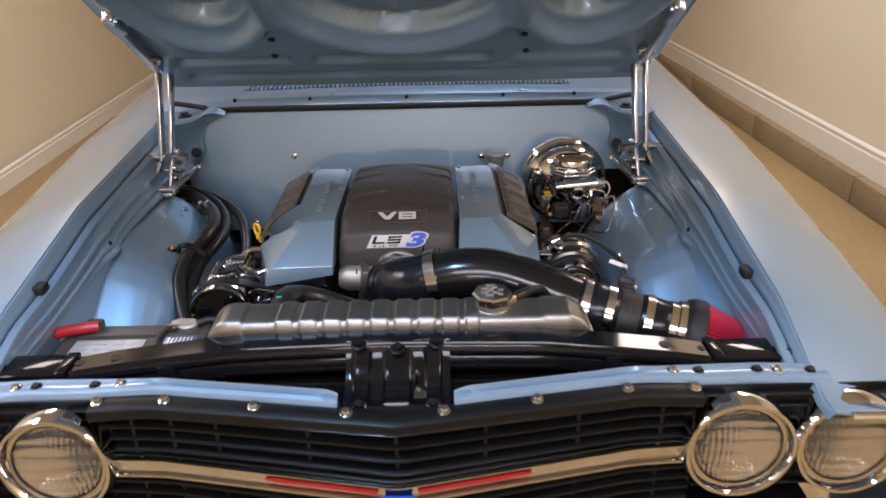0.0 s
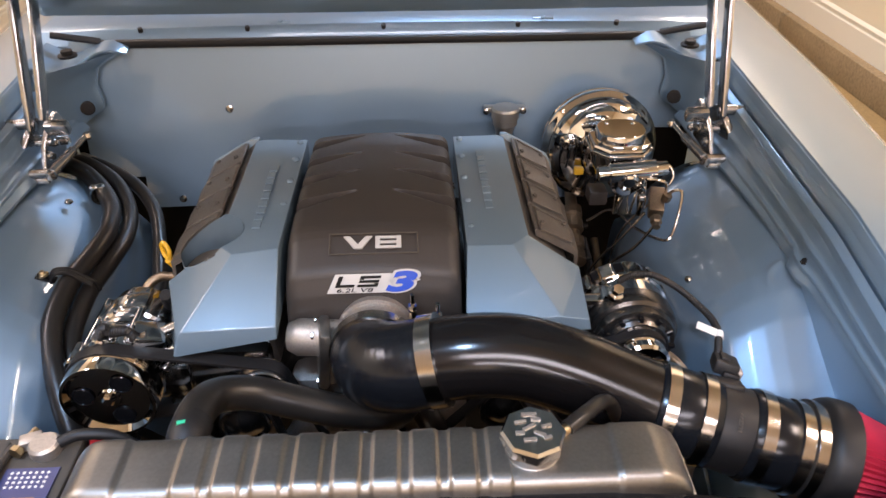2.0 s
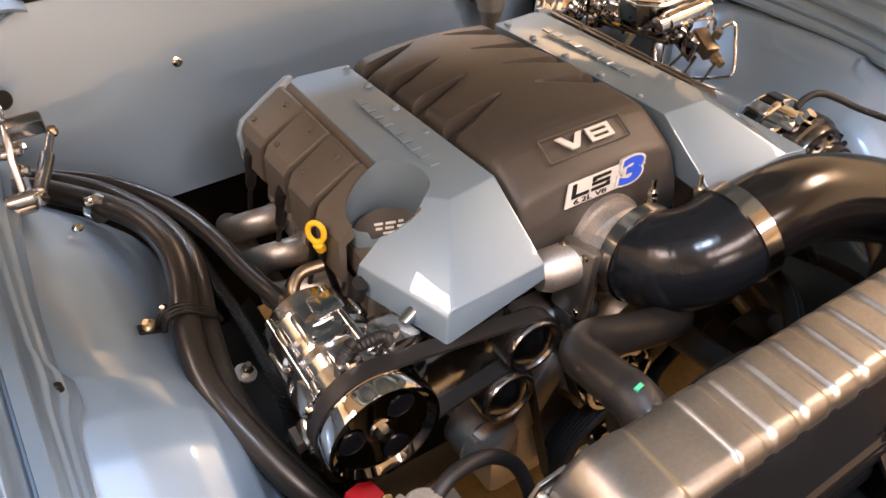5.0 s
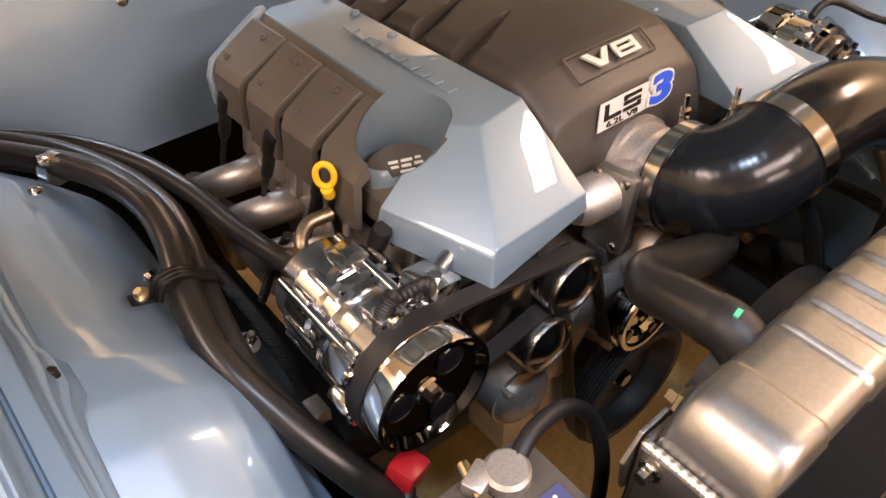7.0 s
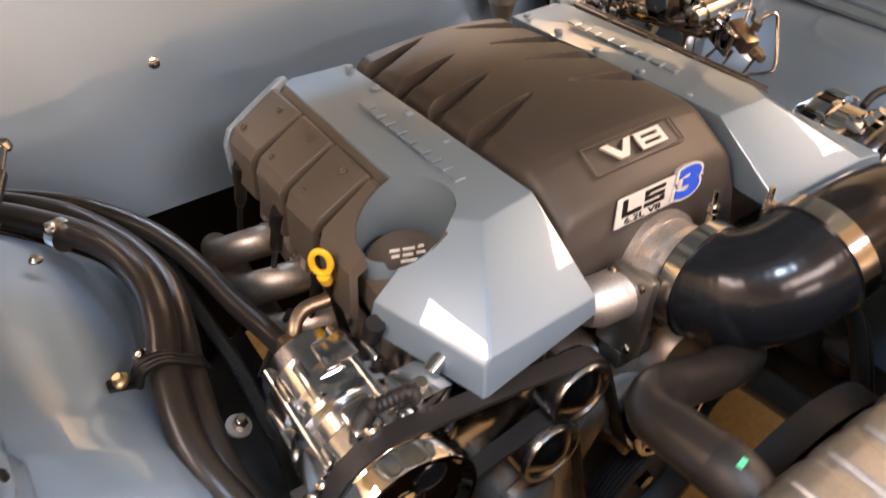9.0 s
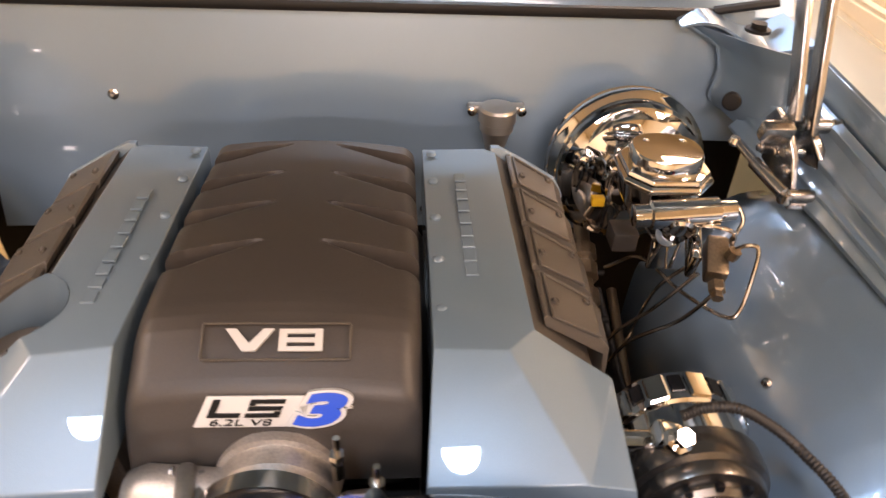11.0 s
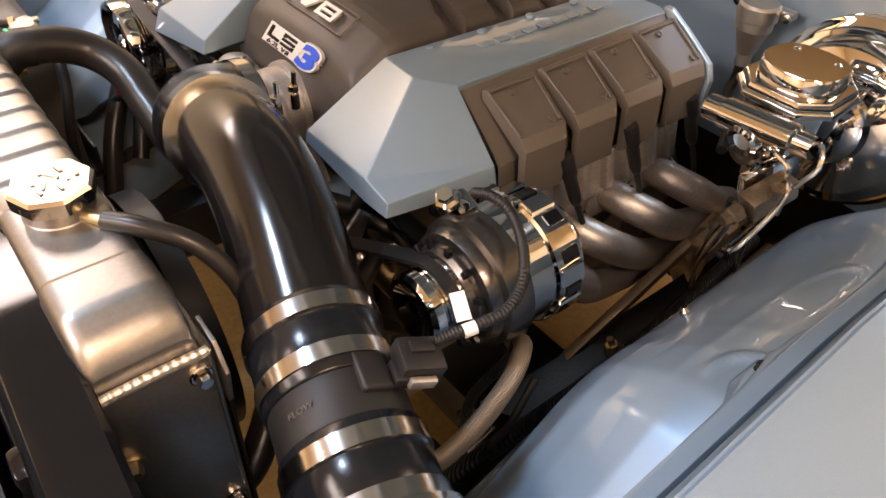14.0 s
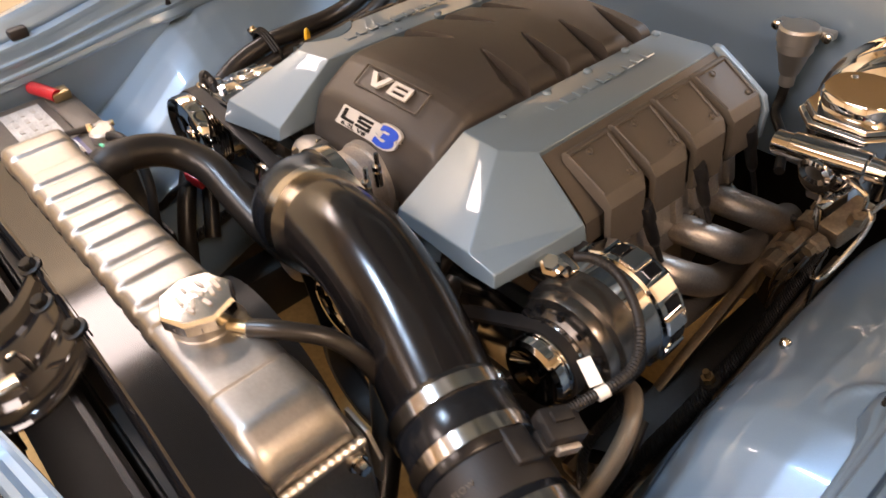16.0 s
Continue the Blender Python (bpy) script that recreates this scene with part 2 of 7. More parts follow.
    def prism(self, poly, depth):
        """poly: points of a flat outline; depth: the vector to its other side."""
        n = len(poly)
        a = [Vector(p) for p in poly]
        fs = [tuple(range(n)), tuple(reversed(range(n, 2 * n)))] + [(i, (i + 1) % n, (i + 1) % n + n, i + n) for i in range(n)]
        return self.add(a + [p + Vector(depth) for p in a], fs)

    def mesh(self, name, origin=(0, 0, 0), sharp=35.0, bevel=0.0):
        me = bpy.data.meshes.new(name)
        o = Vector(origin)
        me.from_pydata([Vector(p) - o for p in self.v], [], self.f)
        bm = bmesh.new()
        bm.from_mesh(me)
        if bevel:
            bmesh.ops.remove_doubles(bm, verts=bm.verts[:], dist=1e-5)
        bmesh.ops.recalc_face_normals(bm, faces=bm.faces[:])
        if bevel:
            hard = [e for e in bm.edges if len(e.link_faces) == 2 and e.calc_face_angle(0) > radians(14)]
            bmesh.ops.bevel(bm, geom=hard, offset=bevel, segments=3, profile=0.6, affect="EDGES", clamp_overlap=True)
        bm.to_mesh(me)
        bm.free()
        me.shade_smooth()
        me.set_sharp_from_angle(angle=radians(sharp))
        return me


def thing(name, label, category, at=(0, 0, 0), group="", kind=""):
    ob = new(name)
    ob.location, ob.empty_display_size = at, 0.05
    return tagged(ob, label, category, group, kind)


def part(name, shape, material, parent=None, label="", sharp=35.0, bevel=0.0):
    """One mesh under a thing, or under a part of it."""
    origin, o = Vector((0, 0, 0)), parent
    while o is not None:
        origin, o = origin + Vector(o.location), o.parent
    me = shape.mesh(name, origin, sharp, bevel)
    me.materials.append(material)
    ob = new(name, me)
    ob.parent = parent
    return tagged(ob, label)


def lettering(name, text, size, depth, material, parent, m, shear=0.0, stretch=1.0, bold=0.0):
    """Raised letters; m takes the flat text (x along it, y up) to its place."""
    cu = bpy.data.curves.new(name, "FONT")
    cu.body, cu.size, cu.extrude, cu.shear, cu.offset, cu.align_x, cu.align_y = text, size, depth, shear, bold, "CENTER", "CENTER"
    tmp = new("lettering_source", cu)
    me = bpy.data.meshes.new_from_object(tmp.evaluated_get(bpy.context.evaluated_depsgraph_get()))
    bpy.data.objects.remove(tmp)
    bpy.data.curves.remove(cu)
    origin, o = Vector((0, 0, 0)), parent
    while o is not None:
        origin, o = origin + Vector(o.location), o.parent
    me.transform(Matrix.Translation(-origin) @ m @ Matrix.Diagonal((stretch, 1, 1, 1)))
    me.materials.clear()
    me.materials.append(material)
    ob = new(name, me)
    ob.parent = parent
    return ob


def block_letter(name, char, w, h, t, depth, material, parent, m):
    """A squared letter of flat strokes; t: the width of an upright stroke."""
    a, b, q = w / 2, h / 2, t * 0.62
    if char == "V":
        poly = [(-a, b), (-a + t * 1.25, b), (0.0, -b + q * 1.5), (a - t * 1.25, b), (a, b), (t * 0.75, -b), (-t * 0.75, -b)]
        s = Shape().prism([(x, y, -depth / 2) for x, y in poly], (0, 0, depth))
    else:
        s = Shape()
        r = h / 2 - q
        up, low = b / 2 + q / 4, -b / 2 - q / 4
        strokes = {"bottom": ((0, -b + q / 2), (w, q)), "top": ((0, b - q / 2), (w, q)), "middle": ((0, 0), (w * 0.98, q)), "left": ((-a + t / 2, 0), (t, h)), "right": ((a - t / 2, 0), (t, h)), "upper_left": ((-a + t / 2, up), (t, r)), "lower_right": ((a - t / 2, low), (t, r))}
        for key in {"L": ("left", "bottom"), "S": ("top", "middle", "bottom", "upper_left", "lower_right"), "8": ("top", "middle", "bottom", "left", "right")}[char]:
            (cx, cy), (sx, sy) = strokes[key]
            s.box((cx, cy, 0), (sx, sy, depth * (1.0 if key in ("left", "right", "upper_left", "lower_right") else 0.96)), bev=0.0004, seg=1)
    s.v = [tuple(m @ Vector(p)) for p in s.v]
    return part(name, s, material, parent)


def axes_matrix(o, x, y):
    """The pose with its origin at o, its x axis along x and its y axis near y."""
    x = unit(x)
    z = x.cross(Vector(y)).normalized()
    y = z.cross(x)
    return Matrix.Translation(o) @ Matrix((x, y, z)).transposed().to_4x4()


def lerp(a, b, t):
    return a + (b - a) * t


def smooth(a, b, x):
    t = min(1.0, max(0.0, (x - a) / (b - a)))
    return t * t * (3 - 2 * t)


def table(x, xs, ys):
    return float(np.interp(x, xs, ys))


def span(a, b, n):
    return [a + (b - a) * i / (n - 1) for i in range(n)]


ALTGREY = mat("dark_polished_grey", (0.12, 0.112, 0.105), 0.9, 0.24, 0.0, 0.1, 20.0)


def bolt(p, axis, r=0.007, h=0.005, name="bolt", material=None, parent=None, washer=True):
    s = Shape()
    p, a = Vector(p), unit(axis)
    if washer:
        s.lathe(p, a, [(r * 1.5, 0), (r * 1.5, h * 0.3), (r * 1.3, h * 0.4)], 14)
    s.lathe(p + a * h * 0.3, a, [(r, 0), (r, h * 0.8), (r * 0.85, h)], 6)
    return part(name, s, material or STEEL, parent)

# ---------------------------------------------------------------- the room


def slab(name, c, s, material, label, category="wall", rz=0.0):
    sh = Shape().box((0, 0, 0), s)
    me = sh.mesh(name)
    me.materials.append(material)
    ob = new(name, me)
    ob.matrix_world = pose(*c, 0, 0, rz)
    return tagged(ob, label, category, kind="structure")


slab("floor", (0, 0.8, -0.05), (6.4, 13.8, 0.1), FLOORMAT, "tan speckled sealed concrete garage floor", "floor")
slab("ceiling", (0, 0.8, 2.85), (6.4, 13.8, 0.1), CEILPAINT, "plain white painted ceiling", "ceiling")
slab("wall_north", (0, 7.6, 1.4), (6.4, 0.15, 2.8), WALLPAINT, "plain cream painted end wall")
slab("wall_south", (0, -6.0, 1.4), (6.4, 0.15, 2.8), WALLPAINT, "plain cream painted end wall")
slab("wall_west", (-2.53, 0.8, 1.4), (0.15, 13.6, 2.8), WALLPAINT, "cream painted plaster wall beside the car", rz=1.0)
# Same paint as the other walls, its tone slightly uneven at random.
slab("wall_east", (2.436, 0.8, 1.46), (0.15, 13.6, 2.68), WALLPAINT, "cream painted plaster wall with faint uneven tone", rz=1.0)


def skirting(name, x, z0, h, side, rz, label):
    """A moulded skirting board along the wall."""
    prof = [(0, 0), (0.016, 0), (0.016, h * 0.72), (0.010, h * 0.76), (0.010, h * 0.86), (0.014, h * 0.90), (0.006, h * 0.98), (0, h)]
    s = Shape().prism([(side * -d, -5.5, z) for d, z in prof], (0, 11.0, 0))
    me = s.mesh(name)
    me.materials.append(TRIMPAINT)
    ob = new(name, me)
    ob.matrix_world = pose(x, 2.0, z0, 0, 0, rz)
    return tagged(ob, label, "skirting board", kind="structure")


skirting("baseboard", 2.338, 0.152, 0.155, 1, 1.0, "cream moulded skirting board above a concrete kerb")
skirting("baseboard", -2.440, 0.0, 0.125, -1, 1.2, "cream moulded skirting board")
kerb = thing("kerb", "stained concrete foundation kerb under the skirting", "kerb", (2.332, 2.0, 0.0), kind="structure")
kerb.rotation_euler = (0, 0, radians(1.0))
for k in range(9):
    s = Shape().box((0, -4.96 + k * 1.24, 0.076), (0.13, 1.228, 0.152), bev=0.006)
    me = s.mesh("block")
    me.materials.append(KERBMAT)
    ob = new("block", me)
    ob.parent = kerb

# ---------------------------------------------------------------- the car's body
car = thing("car_body", "light blue metallic classic car front with open engine bay", "car", (0, 0.6, 0.0))

YS = (-0.10, 0.085, 0.42, 1.05, 1.9)
XI, ZI = (0.642, 0.643, 0.646, 0.660, 0.68), (0.800, 0.872, 0.933, 0.968, 1.00)
XO, ZO = (0.885, 0.90, 0.912, 0.925, 0.935), (0.735, 0.765, 0.81, 0.875, 0.92)


def edge(y):
    return table(y, YS, XI), table(y, YS, ZI), table(y, YS, XO), table(y, YS, ZO)


def fender(sgn):
    def at(u, y):
        xi, zi, xo, zo = edge(y)
        prof = [(xi - 0.002, zi - lerp(0.010, 0.03, smooth(-0.05, 0.15, y))), (xi, zi - 0.006), (xi + 0.004, zi)]
        prof += [(lerp(xi, xo, t), lerp(zi, zo, t**1.5)) for t in (0.05, 0.1, 0.2, 0.35, 0.5, 0.65, 0.8, 0.92, 1.0)]
        prof += [(xo + 0.012, zo - 0.018), (xo + 0.02, zo - 0.045), (xo + 0.026, zo - 0.1), (xo + 0.03, 0.62), (xo + 0.03, 0.52)]
        arch = 0.0
        if abs(y - 0.62) < 0.40:
            arch = math.sqrt(0.40**2 - (y - 0.62) ** 2) + 0.32
        low = max(0.24, arch)
        prof += [(xo + 0.022, max(low, 0.42)), (xo + 0.01, low)]
        x, z = prof[u]
        return sgn * x, y, z

    ys = span(-0.13, 1.9, 60)
    s = Shape().grid(at, list(range(19)), ys, (-sgn * 0.004, 0, -0.003))
    return part("fender", s, PAINT, car, "glossy light blue front wing", sharp=50)


def gutter(sgn):
    """The folded channel between the wing and the bay."""

    def at(u, y):
        xi, zi, _, _ = edge(y)
        k = 0.45 + 0.55 * smooth(-0.02, 0.25, y)
        prof = [(0.001, 0.006), (-0.004, 0.016), (-0.0075, 0.026), (-0.0085, 0.030), (-0.0085, 0.042), (-0.0105, 0.042), (-0.0115, 0.036), (-0.0125, 0.0345), (-0.0225, 0.0375), (-0.0245, 0.039), (-0.0255, 0.044), (-0.026, 0.050)]
        prof = [(xi + a, zi - b * k) for a, b in prof]
        x, z = prof[u]
        return sgn * x, y, z

    return part("gutter", Shape().grid(at, list(range(12)), span(-0.04, 1.06, 40), (0, 0, -0.003)), PAINT, car, "folded blue wing channel", sharp=30)


SY = (0.02, 0.10, 0.20, 0.40, 0.55, 0.70, 0.80, 0.95)
SX = (0.612, 0.612, 0.611, 0.604, 0.605, 0.598, 0.588, 0.584)
SZ = (0.785, 0.795, 0.803, 0.824, 0.834, 0.838, 0.838, 0.836)


def apron_shelf(sgn):
    """The sloping strip under the channel, with two pressed beads and a folded lower lip."""

    def at(u, y):
        xi, zi, _, _ = edge(y)
        xa, za = xi - 0.026, zi - 0.049 * (0.45 + 0.55 * smooth(-0.02, 0.25, y))
        xe, ze = table(y, SY, SX), table(y, SY, SZ)
        # a notch in the lower edge beside the clip
        xe -= 0.010 * (1 - smooth(0.020, 0.030, abs(y - 0.429)))
        if u > 1.0:
            return sgn * (xe - 0.001 + 0.004 * (u - 1) / 0.2), y, ze - 0.007 * (u - 1) / 0.2
        k = u + 0.10 * math.sin(math.pi * u)
        x, z = lerp(xa, xe, u), lerp(za, ze, k)
        for c in (0.30, 0.62):
            x -= 0.0030 * math.exp(-(((u - c) / 0.055) ** 2)) * smooth(0.05, 0.12, y)
            z += 0.0015 * math.exp(-(((u - c) / 0.055) ** 2)) * smooth(0.05, 0.12, y)
        z -= 0.004 * smooth(0.42, 0.46, u)
        return sgn * x, y, z

    us = span(0, 1, 36) + [1.06, 1.2]
    return part("apron_shelf", Shape().grid(at, us, span(0.02, 0.96, 60), (0, 0, -0.0025)), PAINT, car, "blue apron strip with pressed lines", sharp=40)


def liner(sgn):
    """The wheel house: a crowned dome that falls away to the front and rear."""
    cross = [(0.676, -0.048), (0.668, -0.026), (0.654, -0.014), (0.635, -0.008), (0.612, -0.010), (0.590, -0.018), (0.570, -0.030), (0.548, -0.047), (0.526, -0.066), (0.504, -0.088), (0.482, -0.114), (0.464, -0.152), (0.452, -0.22), (0.446, -0.40)]
    cx = [Vector((x, z, 0)) for x, z in cross]
    fine = spline(cx, 6)

    def at(u, y):
        x, dz = fine[u].x, fine[u].y
        drop = table(y, (0.02, 0.10, 0.20, 0.25, 0.30, 0.34, 0.38, 0.42, 0.46, 0.50), (0.275, 0.225, 0.165, 0.132, 0.098, 0.068, 0.038, 0.016, 0.004, 0.0))
        drop += 0.075 * smooth(0.76, 0.93, y)
        inner = 1 - smooth(0.455, 0.47, x)
        # the front of the dome is flatter across, the crown carries two pressed crescents
        flat = table(x, (0.446, 0.464, 0.482, 0.504, 0.526, 0.548, 0.570, 0.612, 0.68), (-0.40, -0.150, -0.082, -0.052, -0.037, -0.027, -0.019, -0.010, -0.048))
        dz = lerp(dz, max(dz, flat), 1 - smooth(0.36, 0.52, y))
        q = math.hypot(x - 0.598, y - 0.438)
        k = 1.0 if sgn > 0 else 0.25
        dz += 0.0042 * k * math.exp(-(((q - 0.028) / 0.0042) ** 2)) * smooth(-0.014, 0.004, y - 0.438) * (1 - smooth(0.592, 0.604, x))
        q = math.hypot((x - 0.584) / 0.6, y - 0.590)
        dz += 0.0016 * k * math.exp(-(((q - 0.034) / 0.004) ** 2)) * smooth(-0.2, 0.4, (y - 0.590) / 0.034)
        dz += 0.0014 * k * math.exp(-(((x - 0.552 - 0.006 * smooth(0.45, 0.6, y)) / 0.0045) ** 2)) * smooth(0.40, 0.45, y) * (1 - smooth(0.58, 0.66, y))
        z = 0.834 + dz - drop * (1 - 0.5 * inner)
        return sgn * (x + 0.02 * smooth(0.76, 0.95, y) * (1 - smooth(0.48, 0.6, x))), y, max(z, 0.30)

    s = Shape().grid(at, list(range(len(fine))), span(0.02, 0.90, 220), (sgn * 0.003, 0, -0.003))
    return part("inner_wing", s, PAINT, car, "glossy blue inner wing dome", sharp=50)


for sgn in (-1, 1):
    fender(sgn)
    gutter(sgn)
    liner(sgn)
    apron_shelf(sgn)
    s = Shape().grid(lambda u, y, sgn=sgn: (sgn * (table(y, SY, SX) + 0.003 + 0.045 * u**1.6), y, lerp(table(y, SY, SZ) - 0.004, 0.56, u)), span(0, 1, 12), span(0.02, 0.42, 20), (sgn * 0.003, 0, 0))
    part("apron_wall", s, PAINT, car, "blue apron wall under the strip", sharp=60)
    s = Shape().grid(lambda u, y, sgn=sgn: (sgn * lerp(0.585, edge(y)[0] - 0.004, u), y, 0.7895 + 0.002 * u), span(0, 1, 8), span(-0.055, 0.05, 8), (0, 0, -0.003))
    part("corner_plate", s, PAINT, car, "blue corner plate beside the radiator support", sharp=40)
    for cx, cy in ((0.648, -0.040), (0.650, 0.035)):
        bolt((sgn * cx, cy, 0.791), (0, -0.1, 1), 0.006, 0.006, "bolt", IRON if cx > 0.62 else STEEL, car)
    # rubber stops in the channel
    for y in (0.19, 0.98):
        xi, zi, _, _ = edge(y)
        s = Shape().box((sgn * (xi - 0.013), y, zi - 0.026), (0.020, 0.03, 0.018), bev=0.005)
        part("rubber_stop", s, RUBBER, car, "black rubber bonnet stop")
    # oval boss on the inner wing with its bolt
    s = Shape().box((sgn * 0.609, 0.429, 0.8415), (0.018, 0.024, 0.003), pose(0, 0, 0, 0, -sgn * 38, 0), bev=0.001)
    part("clip_plate", s, PAINT, car)
    bolt((sgn * 0.608, 0.429, 0.843), (-sgn * 0.6, 0, 1), 0.0045, 0.004, "screw", IRON, car)
    # wing front edge: bright trim and end cap
    s = Shape().tube([(sgn * 0.668, -0.132, 0.795), (sgn * 0.78, -0.135, 0.792), (sgn * 0.89, -0.128, 0.757)], 0.006, 8)
    part("trim", s, CHROME, car, "thin bright wing edge trim")
part("screw", Shape().lathe((0.493, 0.533, 0.739), (-0.5, -0.1, 0.85), [(0.006, -0.006), (0.006, 0.001), (0.0045, 0.003), (0.003, 0.005)], 12), STEEL, car)
part("screw", Shape().lathe((-0.493, 0.60, 0.739), (0.5, -0.1, 0.85), [(0.006, -0.006), (0.006, 0.001), (0.0045, 0.003), (0.003, 0.005)], 12), STEEL, car)


# firewall


def fwy(z):
    return 1.022 + 0.22 * (z - 0.834)


def firewall_at(x, z):
    bow = 0.012 * (1 - (x / 0.56) ** 2)
    return x, fwy(z) + bow, z


part("firewall", Shape().grid(firewall_at, span(-0.515, 0.515, 54), span(0.632, 0.972, 24), (0, 0.004, 0)), PAINT, car, "smooth blue firewall panel")
for sgn in (-1, 1):
    s = Shape().grid(lambda x, z, sgn=sgn: firewall_at(sgn * x, z), span(0.515, 0.62, 10), span(0.782 if sgn > 0 else 0.70, 0.972, 14), (0, 0.004, 0))
    part("firewall_corner", s, PAINT, car)
    # Flat black sheet stands for the shaded opening in the corner.
    part("corner_shade_sheet", Shape().box((sgn * 0.585, 1.045, 0.70), (0.15, 0.006, 0.17)), BLACKSATIN, car, "black sheet for the shaded opening beside the firewall")
# The deep shade under the firewall is put into this panel's black.
part("toe_board", Shape().grid(lambda x, z: (x, 1.10 + 0.1 * (0.64 - z), z), span(-0.62, 0.62, 8), span(0.18, 0.70, 6), (0, 0.004, 0)), BLACKSATIN, car, "lower firewall panel, coloured black for deep shade")
for x, z in ((-0.324, 0.834), (-0.444, 0.649), (0.14, 0.66), (-0.02, 0.70)):
    p = Vector(firewall_at(x, z))
    s = Shape().lathe(p, (0, -1, 0.2), [(0.008, 0), (0.008, 0.002), (0.005, 0.003), (0.005, 0.006), (0.003, 0.008)], 12)
    part("screw", s, STEEL, car)

for sgn in (-1, 1):
    # corner gusset with a dark drain hole
    def gusset(u, v, sgn=sgn):
        xin = table(v, (0, 0.12, 0.45, 0.75, 1.0), (0.574, 0.564, 0.572, 0.562, 0.505))
        z = lerp(0.842 - 0.02 * u, 0.962, v)
        x = lerp(xin, 0.632, u)
        y = 1.012 - 0.118 * smooth(0.0, 0.9, u) + 0.012 * v
        return sgn * x, y + 0.004 * math.sin(u * 11), z

    part("gusset", Shape().grid(gusset, span(0, 1, 18), span(0, 1, 12), (0, 0.004, 0)), PAINT, car, "pressed blue corner gusset")
    p = Vector((sgn * 0.570, 0.944, 0.878))
    part("plug", Shape().lathe(p, (-sgn * 0.4, -1, 0.1), [(0.012, -0.010), (0.0135, 0.001), (0.011, 0.003), (0.007, 0.003)], 20), RUBBER, car, "round black rubber plug")
    # ear that ties the cowl to the inner wing
    s = Shape().grid(lambda u, v, sgn=sgn: (sgn * lerp(0.50, 0.66, u), lerp(1.045, 0.93, v * (0.25 + 0.75 * u)), 0.966 + 0.012 * math.sin(u * 7) - 0.006 * v), span(0, 1, 16), span(0, 1, 10), (0, 0, -0.004))
    part("bracket", s, PAINT, car, "blue cowl tie bracket")
    part("bracket_bolt", Shape().lathe((sgn * 0.598, 0.985, 0.966), (0, 0, 1), [(0.018, 0), (0.018, 0.004), (0.011, 0.005), (0.011, 0.012)], 14), IRON, car)
    # black end seal of the cowl
    part("seal_end", Shape().tube([(sgn * 0.555, 1.045, 0.974), (sgn * 0.60, 1.035, 0.985), (sgn * 0.64, 1.03, 0.993)], 0.007, 8), RUBBER, car)

# cowl
part("weatherstrip", Shape().box((0.0, 1.046, 0.968), (1.115, 0.014, 0.017), bev=0.005), RUBBER, car, "black rubber cowl seal", sharp=40)


def cowl_at(x, v):
    y = lerp(1.050, 1.30, v)
    z = 0.966 + (0.026 + 0.010 * (1 - (x / 0.7) ** 2)) * smooth(-0.02, 0.10, v) + 0.008 * v - 0.004
    return x, y + 0.03 * (x / 0.66) ** 2 * -v, z


part("cowl_panel", Shape().grid(cowl_at, span(-0.68, 0.68, 60), span(0, 1, 14), (0, 0, -0.004)), PAINT, car, "bright blue cowl panel")
part("cowl_rear", Shape().grid(lambda x, v: (x, lerp(1.30, 1.9, v), 1.018), span(-0.74, 0.74, 4), span(0, 1, 4), (0, 0, -0.004)), PAINT, car)
for x in (-0.206, 0.322):
    s = Shape().box((x, 1.085, 0.9945), (0.045, 0.018, 0.007), bev=0.003).cyl((x, 1.080, 0.996), (x, 1.078, 1.001), 0.005, 10)
    part("clip_plate", s, PAINT, car)
for x in (-0.48, -0.27, 0.0, 0.27, 0.47):
    part("screw", Shape().cyl((x, 1.066, 0.985), (x, 1.064, 0.993), 0.005, 8), IRON, car)
# No slot is cut: a black strip gives the shade between the slats.
part("vent_shade_strip", Shape().grid(lambda x, v: tuple(Vector(cowl_at(x, v)) + Vector((0, 0, 0.0012))), span(-0.47, 0.47, 40), span(0.40, 0.60, 4)), BLACKSATIN, car, "black strip for the shaded cowl vent opening")
for k in range(72):
    x = -0.46 + 0.92 * k / 71
    p = Vector(cowl_at(x, 0.50))
    part("vent_slat", Shape().box(p + Vector((0, 0, 0.003)), (0.0072, 0.050, 0.007), bev=0.001, seg=1), PAINT, car)

# radiator support


def support_z(x):
    return table(abs(x), (0.0, 0.25, 0.45, 0.52, 0.66), (0.846, 0.842, 0.822, 0.812, 0.808))


def support_at(u, x):
    z = support_z(x)
    y0 = 0.012 - 0.022 * (abs(x) / 0.6) ** 2
    prof = [(y0 + 0.052, z - 0.045), (y0 + 0.052, z - 0.004), (y0 + 0.048, z), (y0 + 0.006, z), (y0, z - 0.006), (y0 - 0.002, z - 0.018), (y0 + 0.004, z - 0.026), (y0 - 0.001, z - 0.034), (y0 - 0.002, z - 0.046), (y0 + 0.02, z - 0.05)]
    y, z = prof[u]
    return x, y, z


